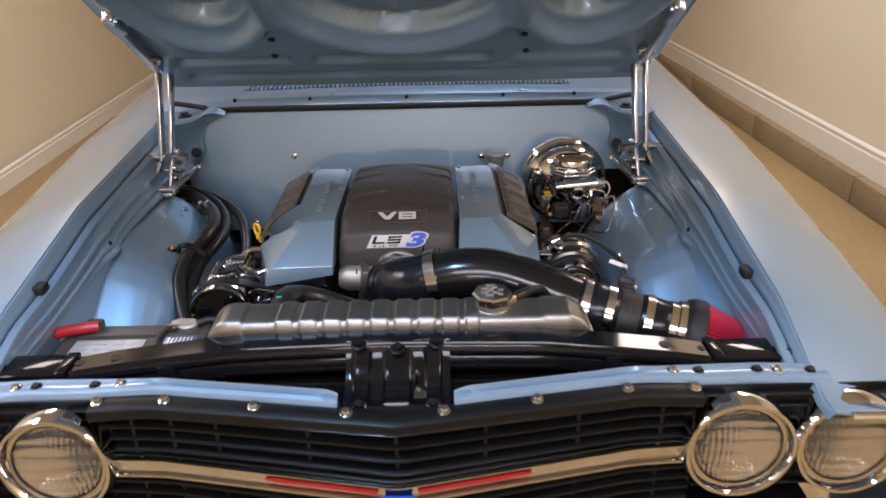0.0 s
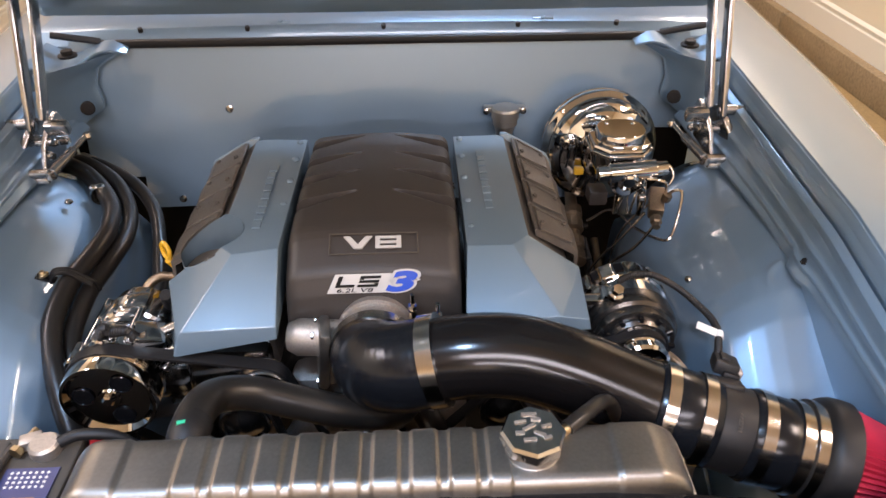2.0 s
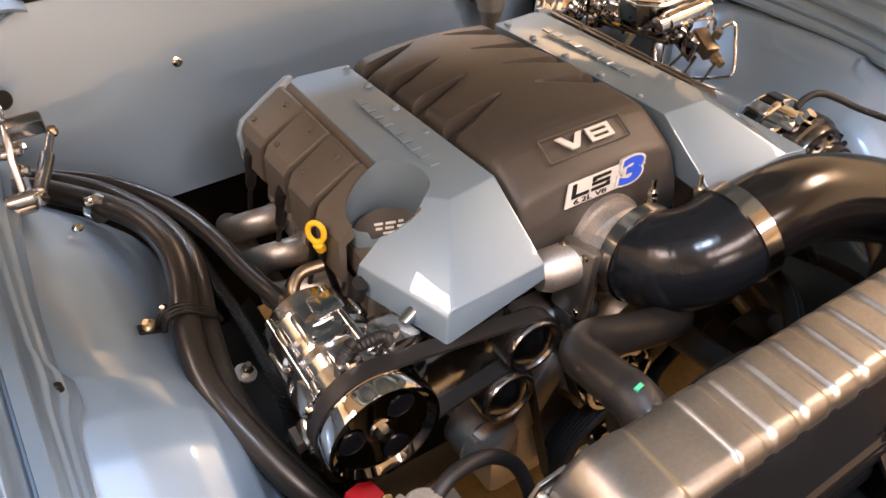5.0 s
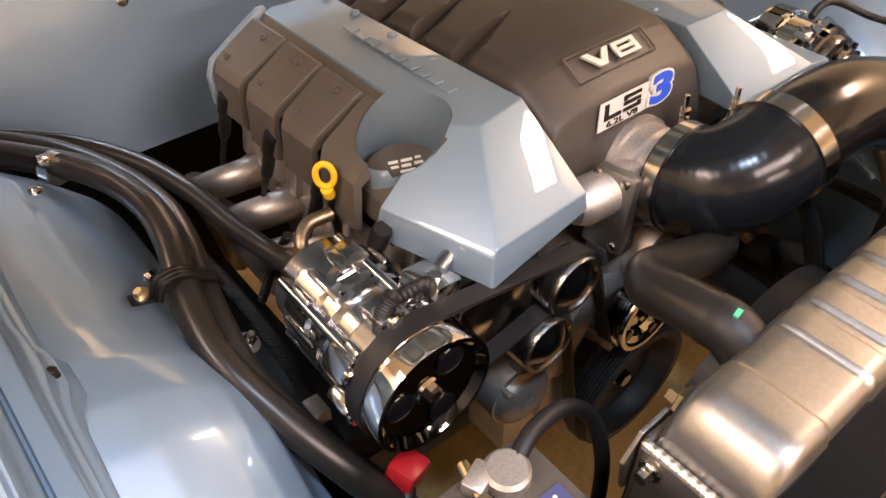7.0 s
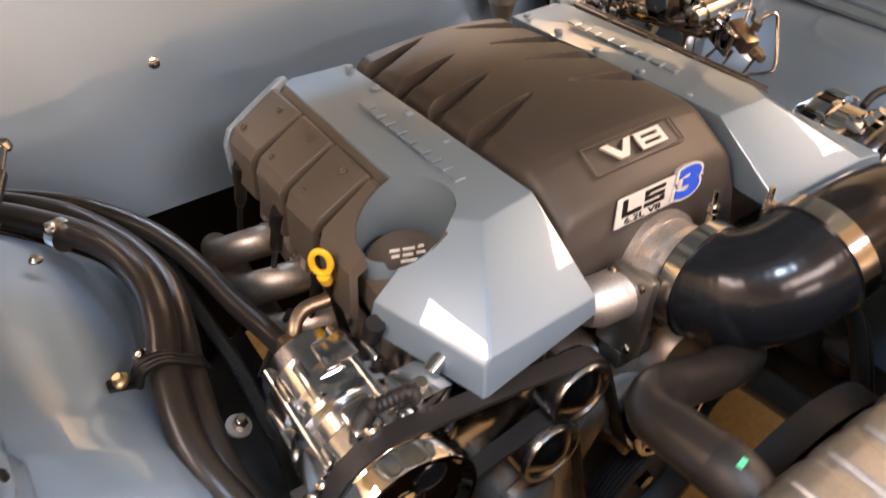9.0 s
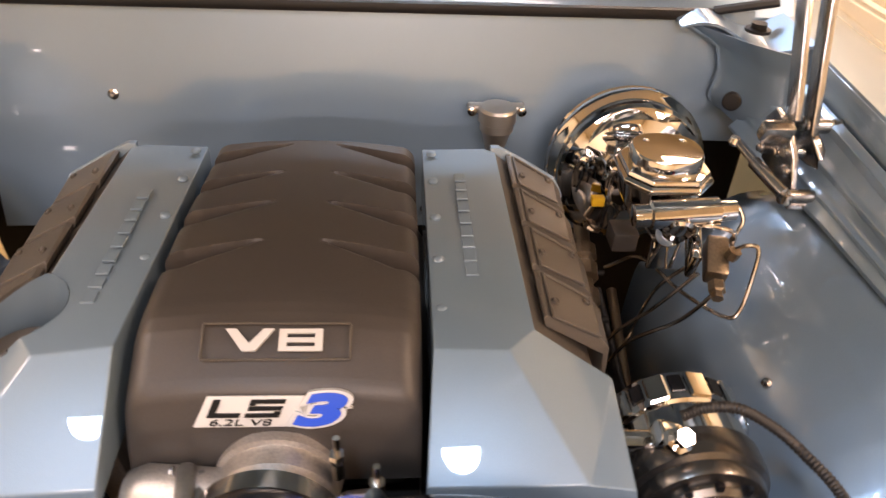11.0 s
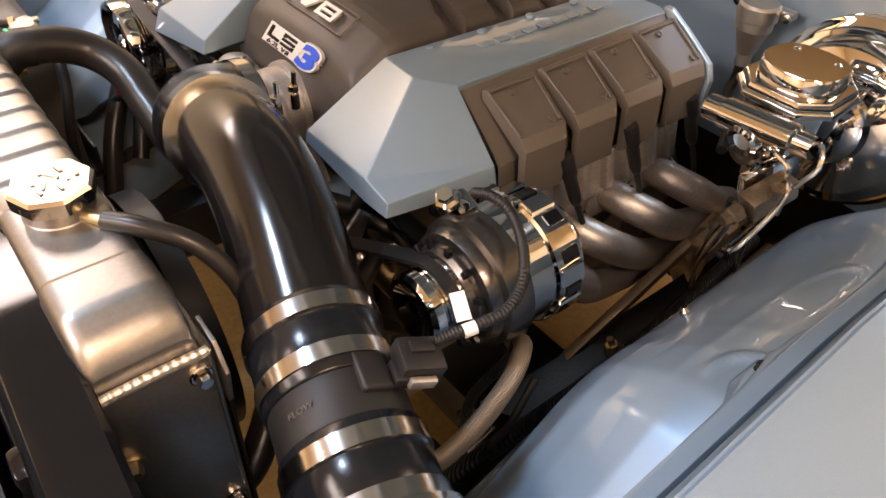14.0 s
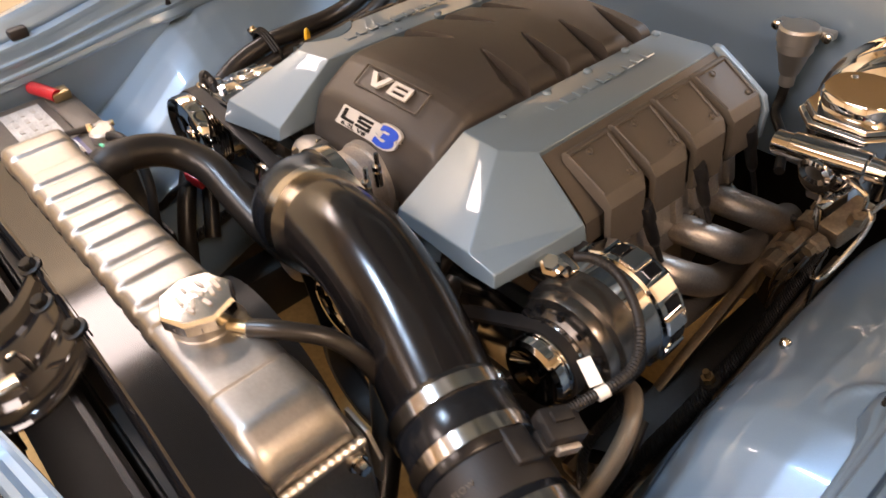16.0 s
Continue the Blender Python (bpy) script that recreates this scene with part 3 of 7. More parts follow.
sup = part("radiator_support", Shape().grid(support_at, list(range(10)), span(-0.655, 0.655, 70), (0, 0.001, -0.002)), BLACKGLOSS, car, "gloss black radiator support bar", sharp=40)
for x, r in ((-0.44, 0.009), (-0.50, 0.008), (-0.53, 0.008), (0.44, 0.009), (0.50, 0.006), (-0.60, 0.007), (0.57, 0.007)):
    part("hole", Shape().cyl((x, 0.024, support_z(x) - 0.001), (x, 0.024, support_z(x) + 0.0015), r, 14), RUBBER, sup)
for sgn in (-1, 1):
    s = Shape().box((sgn * 0.585, 0.020, 0.8105), (0.14, 0.062, 0.010), bev=0.003)
    s.box((sgn * 0.52, 0.022, 0.8135), (0.02, 0.062, 0.010), bev=0.003)
    part("end_bracket", s, BLACKGLOSS, car)
    part("rubber_bumper", Shape().lathe((sgn * 0.640, 0.01, 0.79), (0, 0, 1), [(0.006, 0), (0.006, 0.018), (0.016, 0.02), (0.018, 0.03), (0.014, 0.034)], 18), RUBBER, car, "round black bonnet bumper")
    part("side_support", Shape().box((sgn * 0.50, 0.045, 0.60), (0.30, 0.012, 0.36), bev=0.004), BLACKSATIN, car)
    part("upright", Shape().box((sgn * 0.355, 0.02, 0.62), (0.03, 0.05, 0.40), bev=0.005), BLACKGLOSS, car)

# condenser behind the grille
cond = thing("condenser", "black finned air conditioning condenser behind the grille", "condenser", (0, 0.0, 0.30))
part("core", Shape().box((0, 0.012, 0.59), (0.62, 0.022, 0.36)), FINS, cond)
for k in range(16):
    part("fin_tube", Shape().box((0, -0.002, 0.435 + k * 0.021), (0.62, 0.006, 0.005), bev=0.002, seg=1), BLACKSATIN, cond)
part("pipe", Shape().tube([(-0.33, -0.01, 0.50), (-0.34, -0.012, 0.70), (-0.325, -0.015, 0.765), (-0.30, -0.012, 0.775)], 0.006, 10), CAST, cond, "bare metal pipe with a brass fitting")
part("fitting", Shape().lathe((-0.345, -0.015, 0.76), (1, 0, 0.2), [(0.008, 0), (0.010, 0.004), (0.010, 0.018), (0.007, 0.022)], 6), BRASS, cond)

# Added sheet, black so that no lit floor shows in the dark gap.
part("dark_sheet_low", Shape().box((0, -0.02, 0.425), (1.34, 0.15, 0.006)), BLACKSATIN, car, "added black sheet for shade low behind the grille")

# Second added sheet, higher up; its black keeps the gap in shade.
part("dark_sheet_high", Shape().box((0, -0.035, 0.57), (1.36, 0.09, 0.005)), GRILLEBLK, car, "added black sheet for shade close behind the grille")

# latch plate between the support and the grille
latch = thing("latch_plate", "black pressed steel bonnet latch plate with bolts", "latch", (0, -0.05, 0.78))


def latch_at(x, v):
    y = lerp(0.008, -0.112, v)
    z = lerp(0.846, 0.792, v) - 0.028 * math.sin(math.pi * min(1, v * 1.15)) ** 0.7
    ridge = 0.010 * (smooth(0.040, 0.046, abs(x)) - smooth(0.066, 0.072, abs(x))) + 0.006 * (1 - smooth(0.018, 0.024, abs(x)))
    return x, y, z + ridge * smooth(0.0, 0.1, v) * (1 - smooth(0.85, 0.95, v))


part("plate", Shape().grid(latch_at, span(-0.082, 0.082, 60), span(0, 1, 26), (0, 0.002, -0.003)), BLACKGLOSS, latch, sharp=40)
for x, y, z in ((-0.0615, 0.0, 0.843), (0.0615, 0.0, 0.843), (-0.055, -0.098, 0.797), (0.055, -0.098, 0.797), (0.0, -0.01, 0.840)):
    bolt((x, y, z), (0, -0.3, 1), 0.008, 0.008, "bolt", BLACKSATIN, latch)
part("striker", Shape().tube([(0.030, -0.045, 0.80), (0.030, -0.05, 0.825), (0.034, -0.06, 0.828)], 0.003, 8).box((0.036, -0.075, 0.802), (0.02, 0.03, 0.008), bev=0.002), STEEL, latch)
latch.location += Vector((0.012, 0.012, 0.0))
part("catch", Shape().lathe((0.012, -0.076, 0.788), (0, 0, 1), [(0.022, 0), (0.022, 0.005), (0.014, 0.006), (0.014, 0.002)], 20), BLACKSATIN, latch)


# header panel: blue strips and the black strip over the grille


FX, FZ = 0.013, 0.013


def fronty(x):
    return table(abs(x), (0, 0.36, 0.55, 0.70, 0.9), (-0.134, -0.078, -0.075, -0.085, -0.10))


def strip_z(x):
    return 0.800 - 0.006 * smooth(0.36, 0.5, abs(x))


for sgn in (-1, 1):

    def header(u, x, sgn=sgn):
        y, z = fronty(x), strip_z(x)
        w = 0.017 * smooth(0.060, 0.11, x) + 0.004 + 0.008 * smooth(0.38, 0.50, x)
        groove = 0.008 * smooth(0.10, 0.13, x) * (1 - smooth(0.34, 0.38, x))
        prof = [(0.012, 0.001), (0.016, 0.008), (0.022, 0.011), (lerp(0.022, w + 0.02, 0.3), 0.011 - groove), (lerp(0.022, w + 0.02, 0.65), 0.011 - groove), (lerp(0.022, w + 0.02, 0.85), 0.013), (w + 0.02, 0.012), (w + 0.022, -0.01)]
        dy, dz = prof[u]
        return sgn * x + FX, y + dy, z + dz + FZ

    part("header_panel", Shape().grid(header, list(range(8)), span(0.085, 0.655, 60), (0, 0, -0.003)), PAINT, car, "light blue header panel with a pressed groove", sharp=30)
    for x, m in ((0.42, STEEL), (0.46, IRON), (0.55, IRON), (0.58, STEEL), (0.63, IRON)):
        bolt((sgn * x + FX, fronty(x) + 0.032, strip_z(x) + 0.010 + FZ), (0, -0.1, 1), 0.006, 0.005, "bolt", m, car)

grille = thing("grille", "black slatted grille with chrome and red centre moulding", "grille", (0, -0.1, 0.5))


def top_strip(u, x):
    y, z = fronty(x), strip_z(x)
    prof = [(0.016, 0.000), (0.010, 0.002), (-0.012, 0.001), (-0.018, -0.003), (-0.020, -0.010), (-0.018, -0.020)]
    dy, dz = prof[u]
    return x, y + dy, z + dz


part("top_strip", Shape().grid(top_strip, list(range(6)), span(-0.455, 0.455, 60), (0, 0.002, -0.002)), GRILLEBLK, grille, "black bolted grille strip")
for x in (0.070, 0.206, 0.343, 0.445):
    for sgn in (-1, 1):
        bolt((sgn * x, fronty(x), strip_z(x) + 0.002), (0, -0.2, 1), 0.0065, 0.006, "bolt", STEEL, grille)


def droop(x, z):
    """How far the lower bars sink and stand out towards the middle."""
    k = (0.80 - z) / 0.14 * max(0.0, 1 - abs(x) / 0.46)
    return -0.014 * k, -0.012 * k


def slat(z, x1):
    def at(u, x):
        dy, dz = ((0.030, 0.001), (0.002, 0.0045), (-0.003, 0.002), (-0.003, -0.002), (0.002, -0.005), (0.030, -0.003))[u]
        return x, fronty(x) - 0.004 + dy + droop(x, z)[0], z + dz + droop(x, z)[1]

    return Shape().grid(at, list(range(6)), span(-x1, x1, 36), (0, 0.0004, 0))


for k in range(12):
    z = 0.776 - k * 0.0205
    if 0.674 < z < 0.711:
        continue
    part("slat", slat(z, 0.455), GRILLEBLK, grille)
for x in (-0.34, -0.27, -0.13, 0.0, 0.13, 0.27, 0.40, -0.40):
    part("rib", Shape().box((x, fronty(x) + 0.010, 0.67), (0.007, 0.03, 0.235), bev=0.002), GRILLEBLK, grille)
# Black sheet gives the grille opening its shade.
part("backing", Shape().box((0, -0.018, 0.63), (0.94, 0.006, 0.30)), BLACKSATIN, grille, "black sheet for the shade behind the slats")


def moulding(u, x):
    prof = [(0.012, 0.016), (-0.011, 0.0165), (-0.0155, 0.0150), (-0.0155, 0.0130), (-0.012, 0.0115), (-0.006, 0.0105), (-0.007, -0.0105), (-0.013, -0.0115), (-0.0165, -0.0130), (-0.0165, -0.0155), (-0.011, -0.0175), (0.012, -0.016)]
    dy, dz = prof[u]
    return x, fronty(x) - 0.006 + dy + droop(x, 0.692)[0], 0.692 + dz + droop(x, 0.692)[1]


part("moulding", Shape().grid(moulding, list(range(12)), span(-0.47, 0.47, 50), (0, 0.002, 0)), CHROME, grille, "bright V-shaped grille moulding", sharp=25)
for sgn in (-1, 1):
    s = Shape().grid(lambda u, x, sgn=sgn: (sgn * x, fronty(x) - 0.0175 + droop(x, 0.692)[0], 0.692 + ((0.0032, -0.0032)[u]) * (0.35 + 0.65 * smooth(0.20, 0.185, x)) + droop(x, 0.692)[1]), [0, 1], span(0.03, 0.20, 10), (0, 0.003, 0))
    part("insert", s, REDPLASTIC, grille, "red enamel insert")
part("lower_moulding", Shape().grid(lambda u, x: (x, fronty(x) - 0.006 + (0.01, -0.01, -0.012, 0.01)[u], 0.556 + (0.010, 0.008, -0.008, -0.010)[u]), list(range(4)), span(-0.86, 0.86, 60), (0, 0.002, 0)), CHROME, grille, "chrome lower grille edge", sharp=25)
part("emblem", Shape().box((0, fronty(0) - 0.036, 0.677), (0.05, 0.008, 0.022), bev=0.004), BLUE, grille, "small blue centre badge")
grille.location += Vector((FX, 0, FZ))


# lamps


def headlamp(at):
    ob = thing("headlamp", "round sealed beam headlamp in a chrome bezel", "headlamp", at, "headlamps")
    c = Vector(at)
    ax = (0, -1, 0.05)
    part("bezel", Shape().lathe(c, ax, [(0.070, 0.004), (0.074, 0.016), (0.078, 0.024), (0.083, 0.024), (0.087, 0.016), (0.088, 0.0), (0.086, -0.02)], 48), CHROME, ob, "chrome bezel", sharp=50)
    part("retaining_ring", Shape().lathe(c, ax, [(0.066, 0.008), (0.068, 0.013), (0.073, 0.013), (0.074, 0.004)], 48), STEEL, ob, sharp=50)
    part("lens", Shape().lathe(c, ax, [(0.0675, -0.004), (0.0675, 0.008), (0.058, 0.014), (0.04, 0.020), (0.02, 0.0235), (0.0, 0.0245)], 48).lathe(c, ax, [(0.0675, -0.004), (0.0655, 0.004), (0.056, 0.010), (0.04, 0.016), (0.02, 0.0195), (0.0, 0.0205)], 48), GLASS, ob, "fluted clear glass", sharp=60)
    part("reflector", Shape().lathe(c, ax, [(0.066, -0.003), (0.058, -0.022), (0.045, -0.036), (0.025, -0.046), (0.0, -0.048)], 40), REFLECTOR, ob, "silvered reflector bowl", sharp=60)
    part("bulb", Shape().lathe(c, ax, [(0.010, -0.045), (0.010, -0.02), (0.006, -0.012), (0.0, -0.011)], 14), POLISHED, ob)
    return ob


for x, y in ((-0.504, -0.088), (0.529, -0.088), (0.697, -0.088), (-0.672, -0.088)):
    headlamp((x, y, 0.716))
for sgn in (-1, 1):
    s = Shape().grid(lambda u, x, sgn=sgn: (sgn * x + FX, -0.070, lerp(0.62, 0.808, u)), span(0, 1, 12), span(0.455, 0.84, 4), (0, 0.003, 0))
    part("lamp_panel", s, GRILLEBLK, car, "black headlamp surround")
    for k in range(9):
        part("panel_slat", Shape().box((sgn * 0.65 + FX, -0.075, 0.625 + k * 0.0215), (0.38, 0.012, 0.005), bev=0.002, seg=1), GRILLEBLK, car)
    part("link_bar", Shape().box((sgn * 0.601 + FX, -0.096, 0.716), (0.03, 0.016, 0.022), bev=0.004), CHROME, car)
part("valance", Shape().box((0, -0.02, 0.46), (1.7, 0.03, 0.10), bev=0.01), BLACKSATIN, car)
bump = thing("front_bumper", "chrome plated steel front bumper", "bumper", (0, -0.2, 0.4))


def bumper_at(u, x):
    prof = [(0.05, 0.515), (0.0, 0.520), (-0.025, 0.505), (-0.03, 0.47), (-0.025, 0.40), (0.0, 0.375), (0.05, 0.37)]
    dy, z = prof[u]
    return x, -0.175 + 0.09 * (x / 0.93) ** 2 + dy, z


part("bar", Shape().grid(bumper_at, list(range(7)), span(-0.94, 0.94, 40), (0, 0.003, 0)), CHROME, bump, sharp=60)
for sgn in (-1, 1):
    part("bracket", Shape().box((sgn * 0.4, -0.08, 0.44), (0.05, 0.16, 0.05), bev=0.005), BLACKSATIN, bump)

# chassis and front wheels
chassis = thing("chassis", "dark painted steel chassis rails under the engine", "chassis", (0, 0.5, 0.2))
for sgn in (-1, 1):
    part("rail", Shape().box((sgn * 0.385, 0.75, 0.36), (0.07, 1.7, 0.11), bev=0.01), IRON, chassis)
    part("control_arm", Shape().prism([(sgn * 0.35, 0.42, 0.50), (sgn * 0.35, 0.80, 0.50), (sgn * 0.60, 0.64, 0.47), (sgn * 0.60, 0.58, 0.47)], (0, 0, 0.03)), IRON, chassis)
    part("coil_tower", Shape().lathe((sgn * 0.44, 0.62, 0.36), (0, 0, 1), [(0.075, 0), (0.075, 0.14), (0.06, 0.155), (0.03, 0.16)], 20), IRON, chassis)
part("crossmember", Shape().box((0, 0.62, 0.27), (0.80, 0.20, 0.10), bev=0.012), IRON, chassis)
part("front_crossmember", Shape().box((0, 0.10, 0.30), (1.0, 0.08, 0.07), bev=0.01), IRON, chassis)
for sgn in (-1, 1):
    w = part("wheel", Shape().lathe((sgn * 0.70, 0.62, 0.33), (sgn, 0, 0), [(0.20, 0.0), (0.30, 0.0), (0.325, 0.02), (0.33, 0.05), (0.33, 0.14), (0.325, 0.17), (0.30, 0.19), (0.20, 0.19)], 48), RUBBER, chassis, "black tyre on a steel wheel")
    part("rim", Shape().lathe((sgn * 0.70, 0.62, 0.33), (sgn, 0, 0), [(0.0, 0.10), (0.12, 0.10), (0.17, 0.15), (0.19, 0.17), (0.2, 0.18), (0.2, 0.01)], 40), STEEL, w)
    part("axle", Shape().cyl((sgn * 0.45, 0.62, 0.33), (sgn * 0.80, 0.62, 0.33), 0.03), IRON, w)

# ---------------------------------------------------------------- bonnet, propped open on its hinges
HY, HZ, HA = 0.975, 1.046, radians(33.6)
hood = thing("bonnet", "open light blue bonnet with pressed inner frame", "bonnet", (0, HY, HZ))


def hood_place(x, s, h):
    """s: the distance from the rear edge along the underside; h: the depth into the panel."""
    s = s + 0.040 + 0.006 * (x / 0.66) ** 2
    c, q = math.cos(HA), math.sin(HA)
    return x, HY - s * c + h * q, HZ + s * q + h * c


def ring(d, w):
    return math.exp(-((d / w) ** 2))


def oval(x, s, cx, cs, rx, rs):
    return math.hypot((x - cx) / rx, (s - cs) / rs)


def hood_under(x, s):
    h = 0.0
    q = oval(x, s, 0.005, 0.525, 0.232, 0.25)
    h += 0.044 * (1 - smooth(0.98, 1.04, q)) - 0.036 * ring(q - 1.21, 0.11) - 0.010 * ring(x - 0.005, 0.010) * (1 - smooth(0.9, 1.0, q))
    for sgn in (-1, 1):
        q = oval(x, s, sgn * 0.405, 0.525, 0.115, 0.20)
        h += 0.044 * (1 - smooth(0.96, 1.05, q)) - 0.034 * ring(q - 1.38, 0.15)
        h += 0.020 * (1 - smooth(0.016, 0.030, abs(s - 0.120))) * smooth(0.262, 0.290, sgn * x) * (1 - smooth(0.535, 0.56, sgn * x))
    h += 0.020 * (1 - smooth(0.016, 0.030, abs(s - 0.122))) * (1 - smooth(0.200, 0.230, abs(x - 0.005)))
    h += 0.017 * (1 - smooth(0.010, 0.022, abs(s - 0.028))) * (1 - smooth(0.53, 0.56, abs(x)))
    h -= 0.010 * (1 - smooth(-0.012, 0.006, s))
    h += 0.030 * smooth(0.60, 0.625, abs(x))
    return max(-0.040, h)


part("inner_frame", Shape().grid(lambda x, s: hood_place(x, s, hood_under(x, s)), span(-0.645, 0.645, 160), span(-0.012, 1.17, 165)), PAINT, hood, "pressed blue inner bonnet frame", sharp=60)


def hood_skin(x, s):
    return hood_place(x, s, 0.048 + 0.02 * (1 - (x / 0.66) ** 2))


part("outer_skin", Shape().grid(hood_skin, span(-0.662, 0.662, 30), span(-0.018, 1.20, 40), (0, 0.002, 0.003)), PAINT, hood, "blue bonnet skin", sharp=60)
part("hem", Shape().tube([hood_skin(-0.66, s) for s in span(-0.017, 1.19, 10)], 0.006, 8).tube([hood_skin(0.66, s) for s in span(-0.017, 1.19, 10)], 0.006, 8).tube([hood_skin(x, -0.018) for x in span(-0.66, 0.66, 14)], 0.006, 8), PAINT, hood)
for x, s in ((-0.287, 0.245), (0.287, 0.245), (-0.30, 0.155), (0.30, 0.155)):
    p, q = Vector(hood_place(x, s, -0.004)), Vector(hood_place(x, s, 0.004))
    part("grommet", Shape().cyl(p, q, 0.008, 14), RUBBER, hood)


def hinge(sgn):
    def P(x, y, z):
        return Vector((sgn * x, y, z))

    # angular side plate that stands on the inner wing
    plate = [P(0.630, 0.738, 0.838), P(0.634, 0.756, 0.868), P(0.618, 0.784, 0.902), P(0.612, 0.815, 0.918), P(0.612, 0.845, 0.900), P(0.620, 0.850, 0.860), P(0.628, 0.820, 0.836)]
    ob = part("hinge", Shape().prism(plate, (-sgn * 0.012, 0, 0)), BILLET, hood, "polished billet bonnet hinge", bevel=0.003)
    inner = [P(0.588, 0.745, 0.842), P(0.586, 0.765, 0.885), P(0.578, 0.790, 0.918), P(0.578, 0.825, 0.925), P(0.582, 0.850, 0.900), P(0.588, 0.840, 0.845)]
    part("side_plate", Shape().prism(inner, (-sgn * 0.008, 0, 0)), BILLET, ob, bevel=0.002)
    # arm that is bolted along the bonnet
    a, b = Vector(hood_place(sgn * 0.585, 0.12, -0.012)), Vector(hood_place(sgn * 0.585, 0.40, -0.012))
    d = (b - a).normalized()
    part("bonnet_arm", Shape().box((a + b) / 2, (0.020, (b - a).length, 0.030), axes_matrix((0, 0, 0), (1, 0, 0), d), bev=0.004), BILLET, ob)
    part("pivot_block", Shape().box(a + d * 0.245, (0.035, 0.06, 0.034), axes_matrix((0, 0, 0), (1, 0, 0), d), bev=0.005), BILLET, ob)
    part("pivot_pin", Shape().cyl(a + d * 0.04 - Vector((0.02, 0, 0)), a + d * 0.04 + Vector((0.02, 0, 0)), 0.012, 18, 0.002), BILLET, ob)
    # two flat upright links
    for lo, hi in (((0.607, 0.800, 0.912), (0.607, 0.878, 1.120)), ((0.581, 0.802, 0.930), (0.581, 0.880, 1.090))):
        lo, hi = P(*lo), P(*hi)
        e = (hi - lo).normalized()
        part("link", Shape().box((lo + hi) / 2, (0.009, (hi - lo).length + 0.024, 0.026), axes_matrix((0, 0, 0), (1, 0, 0), e), bev=0.002), BILLET, ob)
    # cross barrels with their bolts
    for x0, x1, y, z, r in ((0.604, 0.650, 0.800, 0.912, 0.0095), (0.570, 0.628, 0.740, 0.847, 0.0085), (0.566, 0.612, 0.826, 0.868, 0.008), (0.570, 0.606, 0.792, 0.880, 0.007)):
        part("pivot", Shape().lathe(P(x0, y, z), (sgn, 0, 0), [(r * 0.75, 0), (r, 0.002), (r, (x1 - x0) * 0.55), (r * 0.86, (x1 - x0) * 0.57), (r * 0.86, (x1 - x0) * 0.66), (r, (x1 - x0) * 0.68), (r, x1 - x0 - 0.002), (r * 0.75, x1 - x0)], 20), BILLET, ob)
        part("pivot_bolt", Shape().lathe(P(x0 + 0.001, y, z), (-sgn, 0, 0), [(r * 0.7, 0), (r * 0.7, 0.004), (r * 0.5, 0.005)], 6), STEEL, ob)
    part("pivot_block", Shape().box(P(0.555, 0.782, 0.913), (0.040, 0.018, 0.024), pose(0, 0, 0, 20, 0, 0), bev=0.004), BILLET, ob)
    for y, z in ((0.770, 0.866), (0.778, 0.888), (0.806, 0.895)):
        part("pivot_bolt", Shape().lathe(P(0.578, y, z), (-sgn, -0.3, 0), [(0.008, 0), (0.008, 0.004), (0.006, 0.006), (0.006, 0.010)], 12), BILLET, ob)
    part("foot", Shape().box(P(0.604, 0.772, 0.834), (0.060, 0.075, 0.012), bev=0.004), BILLET, ob)
    part("gas_strut", Shape().cyl(P(0.568, 0.741, 0.848), P(0.544, 0.793, 0.866), 0.0085, 18, 0.002).cyl(P(0.544, 0.793, 0.866), P(0.532, 0.822, 0.876), 0.0045, 12), BILLET, ob)
    part("strut_end", Shape().lathe(P(0.530, 0.826, 0.871), (0, 0, 1), [(0.006, 0), (0.008, 0.004), (0.006, 0.011)], 14), STEEL, ob)
    part("strut_end", Shape().lathe(P(0.569, 0.738, 0.838), (0, 0, 1), [(0.008, 0), (0.010, 0.005), (0.008, 0.014)], 14), STEEL, ob)
    return ob


hinge(-1)
hinge(1)

# ---------------------------------------------------------------- the engine
EX = -0.005
engine = thing("engine", "dark cast engine block with aluminium heads", "engine", (EX, 0.6, 0.25))
part("block", Shape().prism([(EX - 0.10, 0.43, 0.34), (EX + 0.10, 0.43, 0.34), (EX + 0.21, 0.43, 0.58), (EX + 0.13, 0.43, 0.70), (EX - 0.13, 0.43, 0.70), (EX - 0.21, 0.43, 0.58)], (0, 0.45, 0)), IRON, engine, bevel=0.006)
part("oil_pan", Shape().box((EX, 0.66, 0.29), (0.24, 0.44, 0.12), bev=0.02), CAST, engine)
part("valley_cover", Shape().box((EX, 0.62, 0.74), (0.22, 0.36, 0.10), bev=0.01), PLASTIC, engine)
part("gearbox", Shape().lathe((EX, 0.88, 0.42), (0, 1, 0), [(0.19, 0), (0.18, 0.06), (0.12, 0.25), (0.10, 0.5)], 24), CAST, engine)
